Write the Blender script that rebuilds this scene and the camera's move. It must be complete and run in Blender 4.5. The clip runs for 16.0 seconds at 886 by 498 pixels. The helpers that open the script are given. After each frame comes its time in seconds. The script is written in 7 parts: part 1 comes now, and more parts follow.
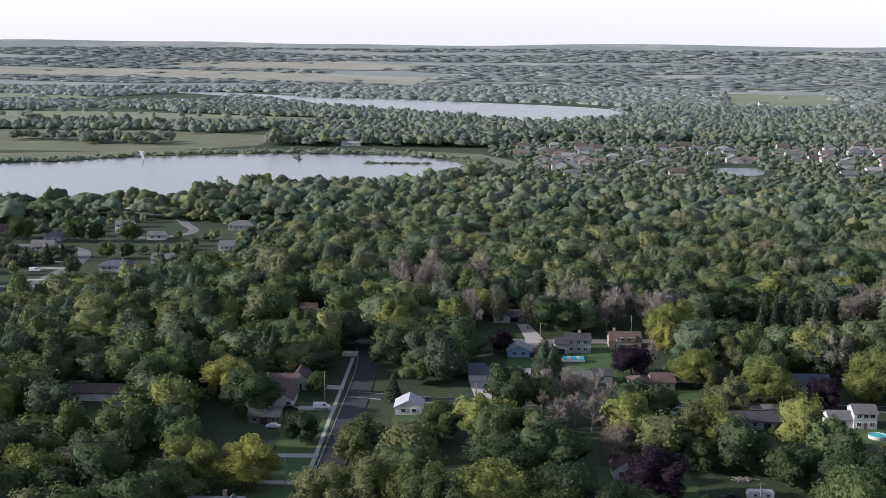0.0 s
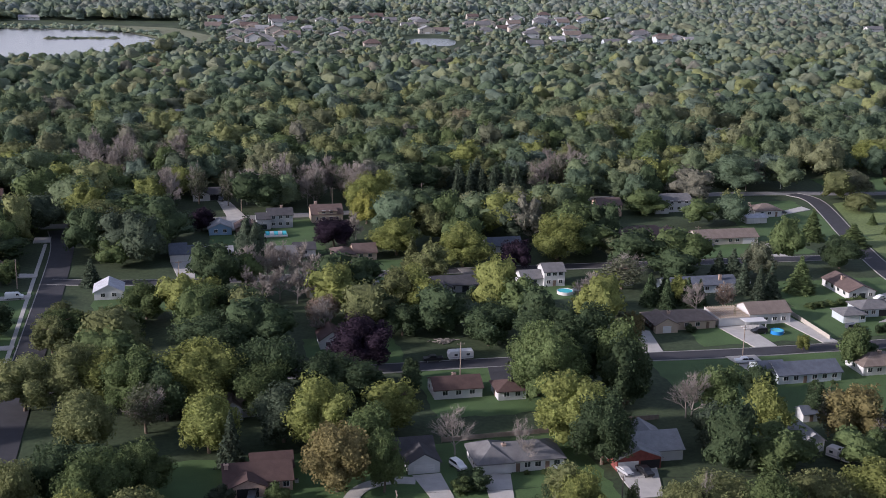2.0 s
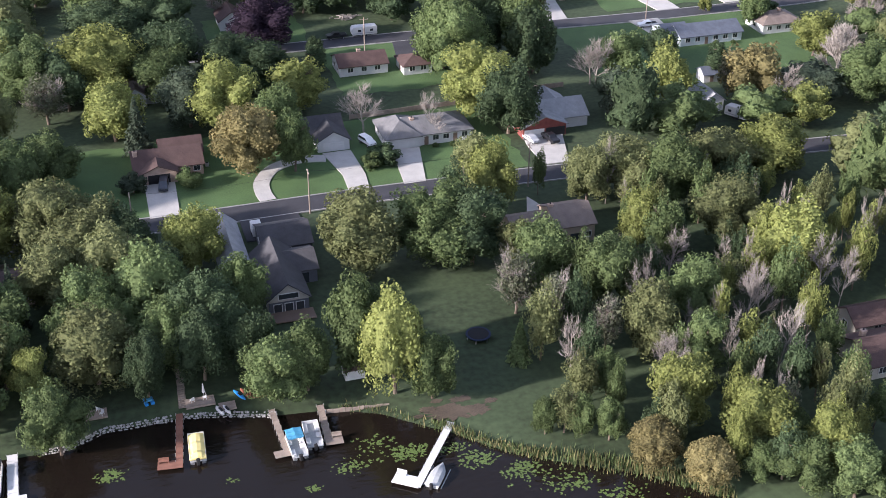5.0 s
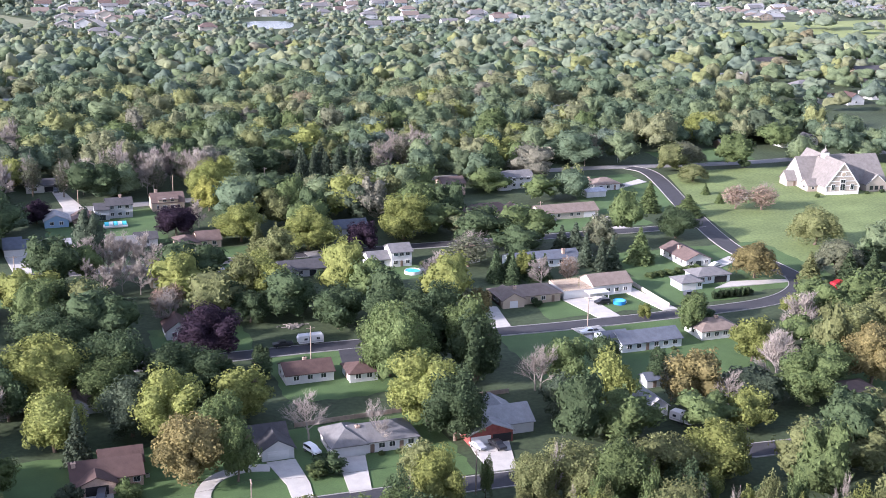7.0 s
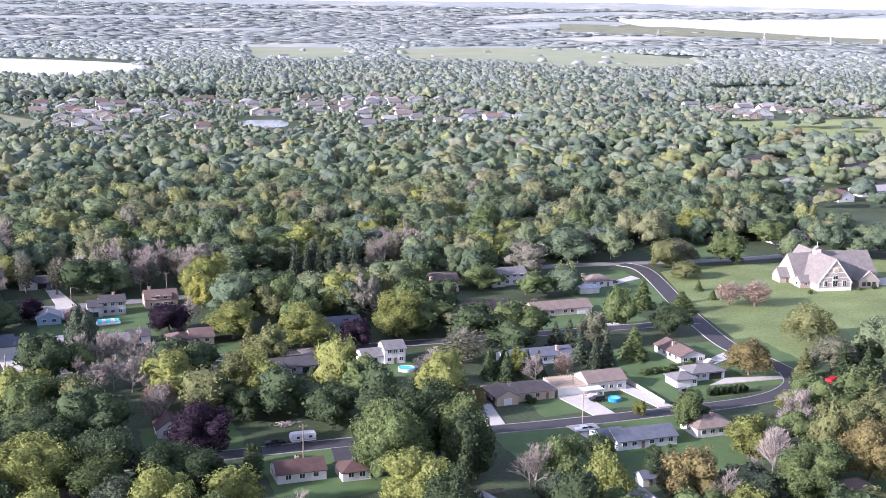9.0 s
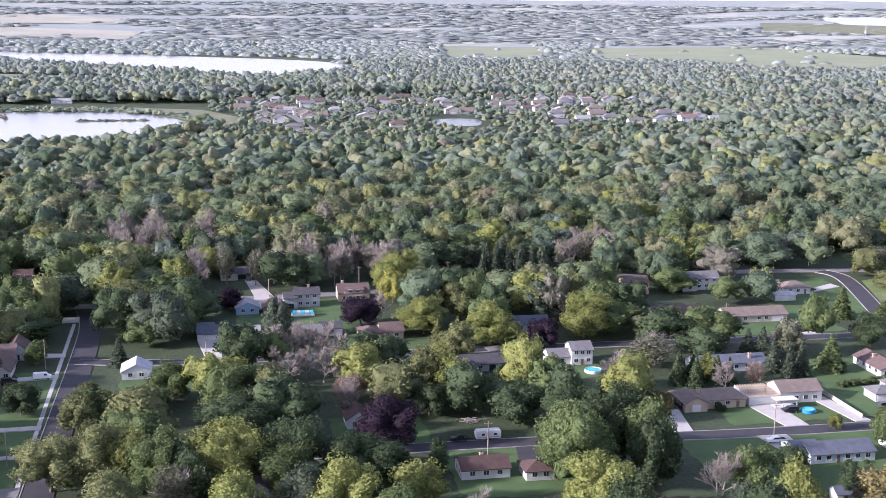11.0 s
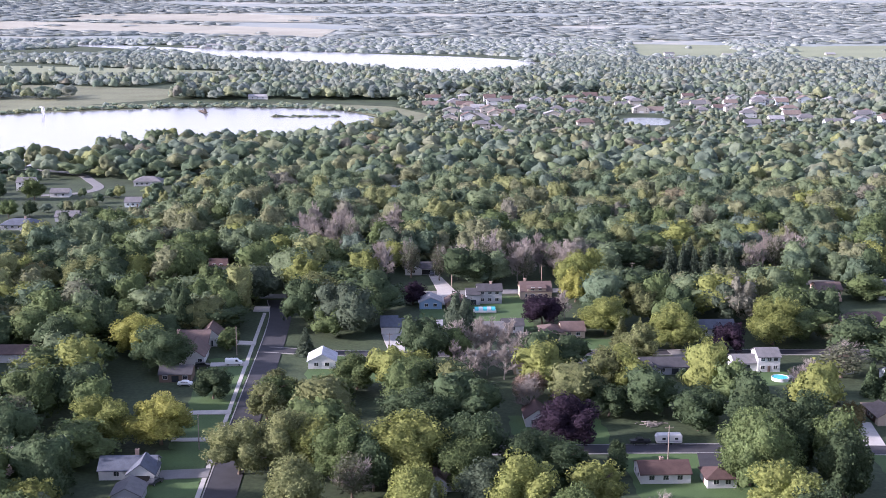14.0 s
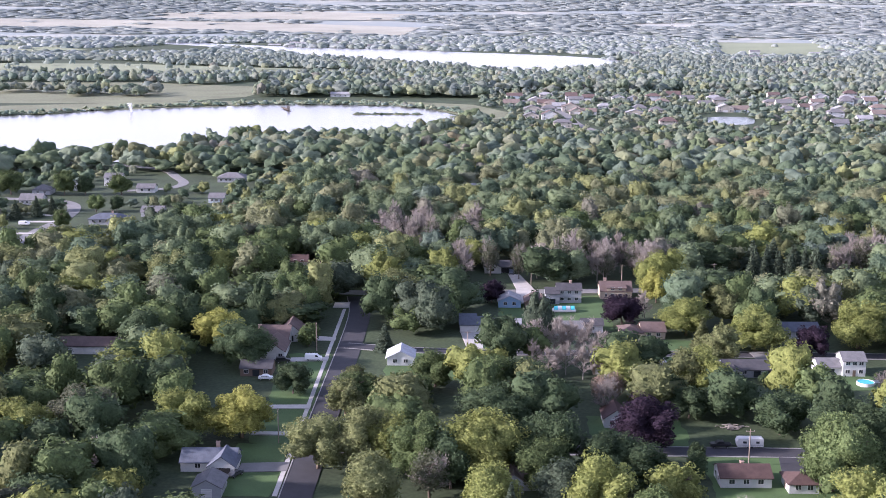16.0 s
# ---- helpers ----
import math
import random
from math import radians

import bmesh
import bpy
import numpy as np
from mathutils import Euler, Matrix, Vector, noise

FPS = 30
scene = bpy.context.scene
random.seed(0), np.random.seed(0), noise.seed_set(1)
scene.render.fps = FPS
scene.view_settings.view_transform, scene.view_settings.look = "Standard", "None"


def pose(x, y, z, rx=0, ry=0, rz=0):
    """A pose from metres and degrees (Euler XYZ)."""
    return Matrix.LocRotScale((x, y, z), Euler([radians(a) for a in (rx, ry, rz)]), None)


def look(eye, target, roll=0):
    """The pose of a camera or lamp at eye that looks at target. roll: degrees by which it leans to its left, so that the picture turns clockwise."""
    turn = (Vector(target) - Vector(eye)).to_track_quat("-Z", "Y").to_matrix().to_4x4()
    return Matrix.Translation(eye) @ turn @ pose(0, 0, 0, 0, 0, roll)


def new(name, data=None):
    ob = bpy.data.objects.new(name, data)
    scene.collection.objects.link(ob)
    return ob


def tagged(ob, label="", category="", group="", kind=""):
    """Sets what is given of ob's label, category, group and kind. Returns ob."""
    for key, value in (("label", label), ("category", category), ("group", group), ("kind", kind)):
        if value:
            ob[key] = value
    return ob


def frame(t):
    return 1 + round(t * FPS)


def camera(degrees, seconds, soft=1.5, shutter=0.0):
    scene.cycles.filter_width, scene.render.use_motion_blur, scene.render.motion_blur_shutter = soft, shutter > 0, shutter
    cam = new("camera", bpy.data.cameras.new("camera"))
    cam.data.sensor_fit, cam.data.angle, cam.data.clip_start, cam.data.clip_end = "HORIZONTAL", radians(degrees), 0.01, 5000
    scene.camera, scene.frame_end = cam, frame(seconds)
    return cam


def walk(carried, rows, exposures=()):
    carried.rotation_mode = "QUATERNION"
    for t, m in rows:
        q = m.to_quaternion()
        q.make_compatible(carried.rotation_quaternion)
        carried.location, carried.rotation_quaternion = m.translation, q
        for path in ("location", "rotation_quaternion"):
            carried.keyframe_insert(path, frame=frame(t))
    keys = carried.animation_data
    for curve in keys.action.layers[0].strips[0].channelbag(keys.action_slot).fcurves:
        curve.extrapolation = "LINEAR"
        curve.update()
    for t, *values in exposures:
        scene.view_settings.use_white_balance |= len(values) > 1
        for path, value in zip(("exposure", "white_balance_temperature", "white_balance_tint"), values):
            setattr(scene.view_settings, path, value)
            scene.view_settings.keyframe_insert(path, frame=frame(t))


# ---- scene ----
cam = camera(39.4, 16.0, 0.7)
# A hovering camera: seconds, turn to the left from +y, pitch, lean, in degrees.
EYE = (0.0, 0.0, 120.0)
TURNS = [
    (0, 1.39, -9.53, 0.42),
    (0.5, -2.33, -9.52, 0.54),
    (1, -5.94, -9.89, 0.69),
    (1.5, -9.41, -12.89, 0.83),
    (2, -12.79, -15.17, 1.09),
    (2.5, -14.52, -20.26, 1.22),
    (3, -14.86, -26.85, 1.31),
    (3.5, -15.15, -30.57, 1.34),
    (3.7, -15.25, -30.78, 1.31),
    (5.8, -19.59, -27.4, 0.62),
    (6, -19.72, -24.86, 0.76),
    (6.5, -20.0, -18.52, 0.87),
    (7, -20.17, -15.9, 0.89),
    (7.5, -20.36, -13.48, 0.87),
    (8, -20.49, -11.93, 0.87),
    (8.2, -20.55, -11.48, 0.89),
    (10.3, -18.38, -11.56, 0.73),
    (10.5, -16.1, -11.55, 0.64),
    (11, -11.47, -11.55, 0.55),
    (11.5, -7.97, -11.54, 0.46),
    (12, -4.66, -11.54, 0.35),
    (12.5, -3.88, -11.59, 0.39),
    (13, -3.98, -11.63, 0.34),
    (14, -2.82, -11.7, 0.26),
    (15, -0.8, -11.75, 0.18),
    (16, 0.94, -11.8, 0.13),
]


def aim(turn, pitch):
    a, b = radians(turn), radians(pitch)
    return (EYE[0] - math.sin(a) * math.cos(b), EYE[1] + math.cos(a) * math.cos(b), EYE[2] + math.sin(b))


walk(cam, [(t, look(EYE, aim(turn, pitch), lean)) for t, turn, pitch, lean in TURNS],
     [(0.0, 0.07, 5870, 18), (1.5, 0.02, 5780, 25), (3.5, 0.48, 5850, 22), (6.0, 1.27, 5760, 22), (8.0, 1.32, 5640, 31), (10.5, 1.02, 5680, 32), (13.0, 1.06, 5670, 33), (16.0, 1.12, 5670, 33)])

# ---- light: hazy evening sky, low soft sun ----
SUN_TURN, SUN_UP = 97.0, 20.0
world = bpy.data.worlds.new("evening_sky")
scene.world = world
world.use_nodes = True
wn = world.node_tree.nodes
sky = wn.new("ShaderNodeTexSky")
sky.sky_type = "NISHITA"
sky.sun_disc = False
sky.sun_elevation = radians(SUN_UP)
sky.sun_rotation = radians(-SUN_TURN)
sky.dust_density = 1.5
sky.air_density = 1.0
veil = wn.new("ShaderNodeMixRGB")
veil.inputs["Fac"].default_value = 0.32
veil.inputs["Color2"].default_value = (13.5, 13.2, 12.6, 1)
wn["Background"].inputs["Strength"].default_value = 0.125
world.node_tree.links.new(sky.outputs["Color"], veil.inputs["Color1"])
world.node_tree.links.new(veil.outputs["Color"], wn["Background"].inputs["Color"])
# the veil of haze is bright at the horizon and thins towards the zenith
where = wn.new("ShaderNodeTexCoord")
height = wn.new("ShaderNodeSeparateXYZ")
thins = wn.new("ShaderNodeMapRange")
thins.inputs["From Min"].default_value, thins.inputs["From Max"].default_value = 0.0, 0.6
thins.inputs["To Min"].default_value, thins.inputs["To Max"].default_value = 0.47, 0.06
world.node_tree.links.new(where.outputs["Generated"], height.inputs[0])
world.node_tree.links.new(height.outputs["Z"], thins.inputs["Value"])
world.node_tree.links.new(thins.outputs[0], veil.inputs["Fac"])
sun_data = bpy.data.lights.new("sun", "SUN")
sun_data.energy, sun_data.angle, sun_data.color = 5.2, radians(2.0), (1.0, 0.92, 0.79)
sun = new("sun", sun_data)
a, b = radians(SUN_TURN), radians(SUN_UP)
sun.matrix_world = look((-math.sin(a) * math.cos(b) * 500, math.cos(a) * math.cos(b) * 500, math.sin(b) * 500), (0, 0, 0))

# ---- materials ----


def material(name, colour, rough=0.9, metal=0.0, vary=0.25, scale=4.0, fine=40.0, bump=0.0, per_object=0.0, thin=0.0, lines=None, spec=0.3, island=0.0, deep=0.05):
    """A rough surface: two scales of noise on the colour, a little relief, and shifts from object to object."""
    m = bpy.data.materials.new(name)
    m.use_nodes = True
    nt = m.node_tree
    n, link = nt.nodes, nt.links.new
    bsdf = n["Principled BSDF"]
    bsdf.inputs["Roughness"].default_value = rough
    bsdf.inputs["Metallic"].default_value = metal
    bsdf.inputs["Specular IOR Level"].default_value = spec
    co = n.new("ShaderNodeTexCoord")
    big = n.new("ShaderNodeTexNoise")
    big.inputs["Scale"].default_value = scale
    big.inputs["Detail"].default_value = 3
    small = n.new("ShaderNodeTexNoise")
    small.inputs["Scale"].default_value = fine
    link(co.outputs["Object"], big.inputs["Vector"])
    link(co.outputs["Object"], small.inputs["Vector"])
    add = n.new("ShaderNodeMath")
    add.operation = "ADD"
    link(big.outputs["Fac"], add.inputs[0])
    link(small.outputs["Fac"], add.inputs[1])
    gain = n.new("ShaderNodeMapRange")
    gain.inputs["From Min"].default_value, gain.inputs["From Max"].default_value = 0.6, 1.4
    gain.inputs["To Min"].default_value, gain.inputs["To Max"].default_value = 1 - vary, 1 + vary
    link(add.outputs[0], gain.inputs["Value"])
    value = gain.outputs[0]
    if per_object:
        info = n.new("ShaderNodeObjectInfo")
        shift = n.new("ShaderNodeMapRange")
        shift.inputs["To Min"].default_value, shift.inputs["To Max"].default_value = 1 - per_object, 1 + per_object
        link(info.outputs["Random"], shift.inputs["Value"])
        mul = n.new("ShaderNodeMath")
        mul.operation = "MULTIPLY"
        link(value, mul.inputs[0])
        link(shift.outputs[0], mul.inputs[1])
        value = mul.outputs[0]
    if island:
        geo = n.new("ShaderNodeNewGeometry")
        each = n.new("ShaderNodeMapRange")
        each.inputs["To Min"].default_value, each.inputs["To Max"].default_value = 1 - island, 1 + island
        link(geo.outputs["Random Per Island"], each.inputs["Value"])
        mul = n.new("ShaderNodeMath")
        mul.operation = "MULTIPLY"
        link(value, mul.inputs[0])
        link(each.outputs[0], mul.inputs[1])
        value = mul.outputs[0]
    tone = n.new("ShaderNodeVectorMath")
    tone.operation = "SCALE"
    tone.inputs[0].default_value = colour
    link(value, tone.inputs["Scale"])
    link(tone.outputs[0], bsdf.inputs["Base Color"])
    height = small.outputs["Fac"]
    if lines:
        wave = n.new("ShaderNodeTexWave")
        wave.wave_profile = "SAW"
        wave.bands_direction = lines[0]
        wave.inputs["Scale"].default_value = lines[1]
        wave.inputs["Distortion"].default_value = lines[2]
        link(co.outputs["Object"], wave.inputs["Vector"])
        height = wave.outputs["Fac"]
    if bump:
        b = n.new("ShaderNodeBump")
        b.inputs["Strength"].default_value = bump
        b.inputs["Distance"].default_value = deep
        link(height, b.inputs["Height"])
        link(b.outputs[0], bsdf.inputs["Normal"])
    if thin:
        lucent = n.new("ShaderNodeBsdfTranslucent")
        link(tone.outputs[0], lucent.inputs["Color"])
        mix = n.new("ShaderNodeMixShader")
        mix.inputs["Fac"].default_value = thin
        link(bsdf.outputs[0], mix.inputs[1])
        link(lucent.outputs[0], mix.inputs[2])
        link(mix.outputs[0], n["Material Output"].inputs["Surface"])
    return m


def leaf(name, colour, each=0.2, thin=0.28, relief=1.0):
    return material(name, colour, rough=0.8, vary=0.42 * relief, scale=0.35, fine=1.6, bump=relief, per_object=0.22, thin=thin, spec=0.1, island=each, deep=0.5)


LEAF = {
    "green": leaf("leaf_green", (0.103, 0.139, 0.055)),
    "dark": leaf("leaf_dark", (0.06, 0.088, 0.043)),
    "olive": leaf("leaf_olive", (0.142, 0.157, 0.067)),
    "lime": leaf("leaf_lime", (0.185, 0.208, 0.064)),
    "yellow": leaf("leaf_yellow", (0.24, 0.245, 0.066)),
    "amber": leaf("leaf_amber", (0.19, 0.165, 0.072)),
    "blue": leaf("leaf_blue_green", (0.068, 0.09, 0.058)),
    "purple": leaf("leaf_purple", (0.027, 0.018, 0.028)),
    "pink": leaf("leaf_pink", (0.243, 0.182, 0.140)),
    "grey": leaf("leaf_grey", (0.122, 0.132, 0.084)),
}
BARK = material("bark", (0.13, 0.1, 0.075), vary=0.4, scale=3, fine=20, bump=0.4, per_object=0.2)
DEAD = material("dead_wood", (0.25, 0.222, 0.195), vary=0.3, scale=1, fine=12, per_object=0.2)
GRASS = material("grass", (0.042, 0.06, 0.028), vary=0.5, scale=0.05, fine=0.8, bump=0.0)
LAWN = material("lawn", (0.066, 0.112, 0.039), vary=0.3, scale=0.12, fine=3.0)
DRY_LAWN = material("dry_lawn", (0.135, 0.175, 0.062), vary=0.4, scale=0.06, fine=0.9)
SOIL = material("bare_soil", (0.085, 0.066, 0.048), vary=0.35, scale=0.4, fine=4)
MARSH = material("marsh_grass", (0.16, 0.17, 0.1), vary=0.35, scale=0.02, fine=0.3)
CROP = material("crop", (0.22, 0.245, 0.15), vary=0.15, scale=0.01, fine=0.5)
LIME_CROP = material("lime_crop", (0.2, 0.235, 0.085), vary=0.2, scale=0.012, fine=0.4)
STUBBLE = material("stubble", (0.34, 0.33, 0.26), vary=0.3, scale=0.008, fine=0.5)
REED = material("reed", (0.2, 0.18, 0.08), vary=0.3, scale=0.5, fine=5, thin=0.2)
ASPHALT = material("asphalt", (0.048, 0.047, 0.052), rough=0.85, vary=0.25, scale=0.3, fine=6)
ASPHALT_OLD = material("asphalt_worn", (0.19, 0.185, 0.18), rough=0.9, vary=0.2, scale=0.3, fine=6)
CONCRETE = material("concrete", (0.42, 0.4, 0.37), vary=0.18, scale=0.4, fine=8)
KERB = material("kerb_concrete", (0.3, 0.29, 0.275), vary=0.25, scale=0.3, fine=5)
STONE = material("stone", (0.34, 0.33, 0.305), vary=0.35, scale=1.5, fine=9, bump=0.5, per_object=0.25)
WOOD = material("deck_wood", (0.26, 0.21, 0.17), vary=0.3, scale=1, fine=15, per_object=0.12)
WOOD_RED = material("deck_wood_red", (0.2, 0.095, 0.065), vary=0.3, scale=1, fine=15, per_object=0.12)
WHITE = material("white_paint", (0.6, 0.59, 0.575), rough=0.5, vary=0.06, scale=0.8, fine=9)
SPRAY = material("water_spray", (0.9, 0.9, 0.9), rough=0.6, vary=0.05, thin=0.4)
ALU = material("aluminium", (0.5, 0.5, 0.5), rough=0.45, metal=0.8, vary=0.1)
BLACK = material("black_rubber", (0.02, 0.02, 0.021), rough=0.8, vary=0.2)
CANVAS_YELLOW = material("canvas_yellow", (0.72, 0.6, 0.23), vary=0.1, scale=2, fine=12)
CANVAS_BLUE = material("canvas_blue", (0.07, 0.26, 0.4), vary=0.15, scale=2, fine=12)
CANVAS_DARK = material("canvas_dark", (0.035, 0.035, 0.04), vary=0.2, scale=2, fine=12)
CANVAS_GREY = material("canvas_grey", (0.35, 0.36, 0.36), vary=0.2, scale=2, fine=12)
BLUE_PLASTIC = material("blue_plastic", (0.03, 0.22, 0.55), rough=0.4, vary=0.1)
RED_PAINT = material("red_paint", (0.45, 0.02, 0.03), rough=0.35, vary=0.05)
POOL_WATER = material("pool_water", (0.08, 0.5, 0.55), rough=0.15, vary=0.1, spec=0.5)
LILY = material("lily_pad", (0.09, 0.13, 0.035), rough=0.5, vary=0.3, scale=0.4, fine=3)
GLASS = material("window_glass", (0.03, 0.035, 0.04), rough=0.08, vary=0.2, spec=0.8)
BRICK_RED = material("red_brick", (0.2, 0.06, 0.05), vary=0.3, scale=1.2, fine=14, bump=0.3)


def siding(name, colour):
    return material("siding_" + name, colour, rough=0.65, vary=0.1, scale=0.7, fine=6, bump=0.5, lines=("Z", 1.6, 0.0))


def shingle(name, colour):
    return material("shingle_" + name, colour, rough=0.92, vary=0.28, scale=0.6, fine=9, bump=0.5, lines=("Z", 2.2, 0.8))


SIDE = {"white": siding("white", (0.54, 0.54, 0.53)), "cream": siding("cream", (0.42, 0.385, 0.33)), "blue": siding("blue", (0.2, 0.3, 0.42)),
        "grey": siding("grey", (0.33, 0.34, 0.35)), "tan": siding("tan", (0.42, 0.34, 0.26)), "brown": siding("brown", (0.17, 0.12, 0.09)),
        "pale": siding("pale_blue", (0.48, 0.53, 0.55)), "church": siding("church", (0.35, 0.305, 0.26)), "brick": BRICK_RED, "dark": siding("dark", (0.09, 0.095, 0.11)),
        "stone": material("tan_brick", (0.4, 0.29, 0.23), vary=0.25, scale=1.2, fine=14, bump=0.3)}
ROOF = {"grey": shingle("grey", (0.15, 0.147, 0.148)), "dark": shingle("dark", (0.064, 0.062, 0.066)), "brown": shingle("brown", (0.122, 0.088, 0.078)),
        "red": shingle("red", (0.082, 0.052, 0.046)), "tan": shingle("tan", (0.185, 0.148, 0.126)), "blue": shingle("blue", (0.1, 0.112, 0.138)),
        "pale": shingle("pale", (0.28, 0.278, 0.28)), "white": shingle("white", (0.432, 0.438, 0.468)), "church": shingle("church", (0.172, 0.158, 0.148)), "rust": shingle("rust", (0.259, 0.095, 0.058))}


def water_material(name, colour, wave, rough, ior=1.33):
    m = bpy.data.materials.new(name)
    m.use_nodes = True
    n, link = m.node_tree.nodes, m.node_tree.links.new
    bsdf = n["Principled BSDF"]
    bsdf.inputs["Base Color"].default_value = (*colour, 1)
    bsdf.inputs["Roughness"].default_value = rough
    bsdf.inputs["IOR"].default_value = ior
    co = n.new("ShaderNodeTexCoord")
    tex = n.new("ShaderNodeTexNoise")
    tex.inputs["Scale"].default_value = 1.1
    tex.inputs["Detail"].default_value = 4
    stretch = n.new("ShaderNodeMapping")
    stretch.inputs["Scale"].default_value = (0.35, 1.0, 1.0)
    link(co.outputs["Object"], stretch.inputs["Vector"])
    link(stretch.outputs[0], tex.inputs["Vector"])
    b = n.new("ShaderNodeBump")
    b.inputs["Strength"].default_value = wave
    b.inputs["Distance"].default_value = 0.1
    link(tex.outputs["Fac"], b.inputs["Height"])
    link(b.outputs[0], bsdf.inputs["Normal"])
    return m


WATER_NEAR = water_material("lake_water", (0.011, 0.008, 0.006), 0.75, 0.05)
WATER_POND = water_material("pond_water", (0.07, 0.085, 0.08), 0.2, 0.25)
# pale base and raised IOR put part of the sky's glare into the water
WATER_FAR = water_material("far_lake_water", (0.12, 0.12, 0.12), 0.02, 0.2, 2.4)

# ---- mesh helpers ----


def mesh_object(name, bm, mats, parent=None, label=""):
    me = bpy.data.meshes.new(name)
    bm.to_mesh(me)
    bm.free()
    for m in mats if isinstance(mats, (list, tuple)) else (mats,):
        me.materials.append(m)
    ob = new(name, me)
    if parent:
        ob.parent = parent
    if label:
        ob["label"] = label
    return ob


def part(name, bm, mat, parent, label=""):
    return mesh_object(name, bm, mat, parent, label)


def share(name, me, parent, m, label=""):
    """One more part on mesh data that other parts use too."""
    ob = new(name, me)
    ob.parent = parent
    ob.matrix_basis = m
    if label:
        ob["label"] = label
    return ob


def thing(name, x, y, z=0.0, turn=0.0, label="", category="", group="", kind=""):
    ob = new(name)
    ob.matrix_basis = pose(x, y, z, 0, 0, turn)
    return tagged(ob, label, category, group, kind)


def box(bm, x0, x1, y0, y1, z0, z1, bevel=0.0):
    made = bmesh.ops.create_cube(bm, size=1.0, matrix=Matrix.LocRotScale(((x0 + x1) / 2, (y0 + y1) / 2, (z0 + z1) / 2), None, (x1 - x0, y1 - y0, z1 - z0)))
    if bevel:
        edges = {e for v in made["verts"] for e in v.link_edges}
        bmesh.ops.bevel(bm, geom=list(edges), offset=bevel, segments=1, affect="EDGES")
    return bm


def slab_box(*size, bevel=0.0):
    return box(bmesh.new(), *size, bevel=bevel)


def tube(bm, p, q, r0, r1, sides=6):
    p, q = Vector(p), Vector(q)
    turn = (q - p).to_track_quat("Z", "Y")
    rings = [[bm.verts.new(c + turn @ Vector((r * math.cos(k * math.tau / sides), r * math.sin(k * math.tau / sides), 0))) for k in range(sides)] for c, r in ((p, r0), (q, r1))]
    for k in range(sides):
        bm.faces.new((rings[0][k], rings[0][(k + 1) % sides], rings[1][(k + 1) % sides], rings[1][k]))
    bm.faces.new(rings[1])
    bm.faces.new(rings[0][::-1])


def prism(bm, outline, z0, z1):
    """An upright slab over an outline that runs anticlockwise."""
    low = [bm.verts.new((x, y, z0)) for x, y in outline]
    high = [bm.verts.new((x, y, z1)) for x, y in outline]
    bm.faces.new(high)
    bm.faces.new(low[::-1])
    for k in range(len(low)):
        j = (k + 1) % len(low)
        bm.faces.new((low[k], low[j], high[j], high[k]))
    return bm


def smooth_loop(points, steps=5):
    """A closed, rounded outline through a few points."""
    n, out = len(points), []
    for k in range(n):
        p0, p1, p2, p3 = (Vector(points[(k + j) % n]) for j in (-1, 0, 1, 2))
        for s in range(steps):
            t = s / steps
            out.append(tuple(0.5 * (2 * p1 + (p2 - p0) * t + (2 * p0 - 5 * p1 + 4 * p2 - p3) * t * t + (3 * p1 - p0 - 3 * p2 + p3) * t ** 3)))
    return out


def smooth_line(points, steps=6):
    pts = [points[0], *points, points[-1]]
    out = []
    for k in range(1, len(pts) - 2):
        p0, p1, p2, p3 = (Vector(pts[k + j]) for j in (-1, 0, 1, 2))
        for s in range(steps):
            t = s / steps
            out.append(0.5 * (2 * p1 + (p2 - p0) * t + (2 * p0 - 5 * p1 + 4 * p2 - p3) * t * t + (3 * p1 - p0 - 3 * p2 + p3) * t ** 3))
    return out + [Vector(points[-1])]


def strip(bm, line, left, right, z0, z1):
    """A ribbon of road or kerb beside a line, from left to right of it, as a slab."""
    rings = []
    for k, p in enumerate(line):
        d = (line[min(k + 1, len(line) - 1)] - line[max(k - 1, 0)]).normalized()
        side = Vector((d.y, -d.x))
        a, b = p - side * left, p + side * right
        rings.append([bm.verts.new((a.x, a.y, z0)), bm.verts.new((a.x, a.y, z1)), bm.verts.new((b.x, b.y, z1)), bm.verts.new((b.x, b.y, z0))])
    for u, v in zip(rings, rings[1:]):
        for k in range(3):
            bm.faces.new((u[k], u[k + 1], v[k + 1], v[k]))
    return bm


# ---- ground: one sheet to the horizon, with the lake bed cut in ----
WATER_Z = -0.7
SHORE = [(-400, 190), (-120, 172), (-60, 163), (-26, 158), (-10, 157.2), (-4, 160), (8, 160), (14.5, 158.6), (22, 156.2), (30, 155.3), (38, 152), (42.5, 148), (47.5, 144), (53.6, 137.6), (61, 132.6),
         (71, 126.9), (80, 119), (100, 106), (140, 92), (220, 75), (400, 40)]
SHORE_X, SHORE_Y = np.array(SHORE).T


def far_rise(r):
    k = np.clip((np.asarray(r, float) - 2500) / 2400, 0, None)
    return 106.5 * k ** 1.6


def ground_z(x, y):
    x, y = np.asarray(x, float), np.asarray(y, float)
    inland = (y - np.interp(x, SHORE_X, SHORE_Y)) * 0.85
    bank = np.where(inland > 0, -0.7 + 0.7 * np.clip(inland / 3.5, 0, 1) ** 0.7, -0.7 + 0.35 * np.clip(inland, -8, 0))
    return bank + far_rise(np.hypot(x, y))


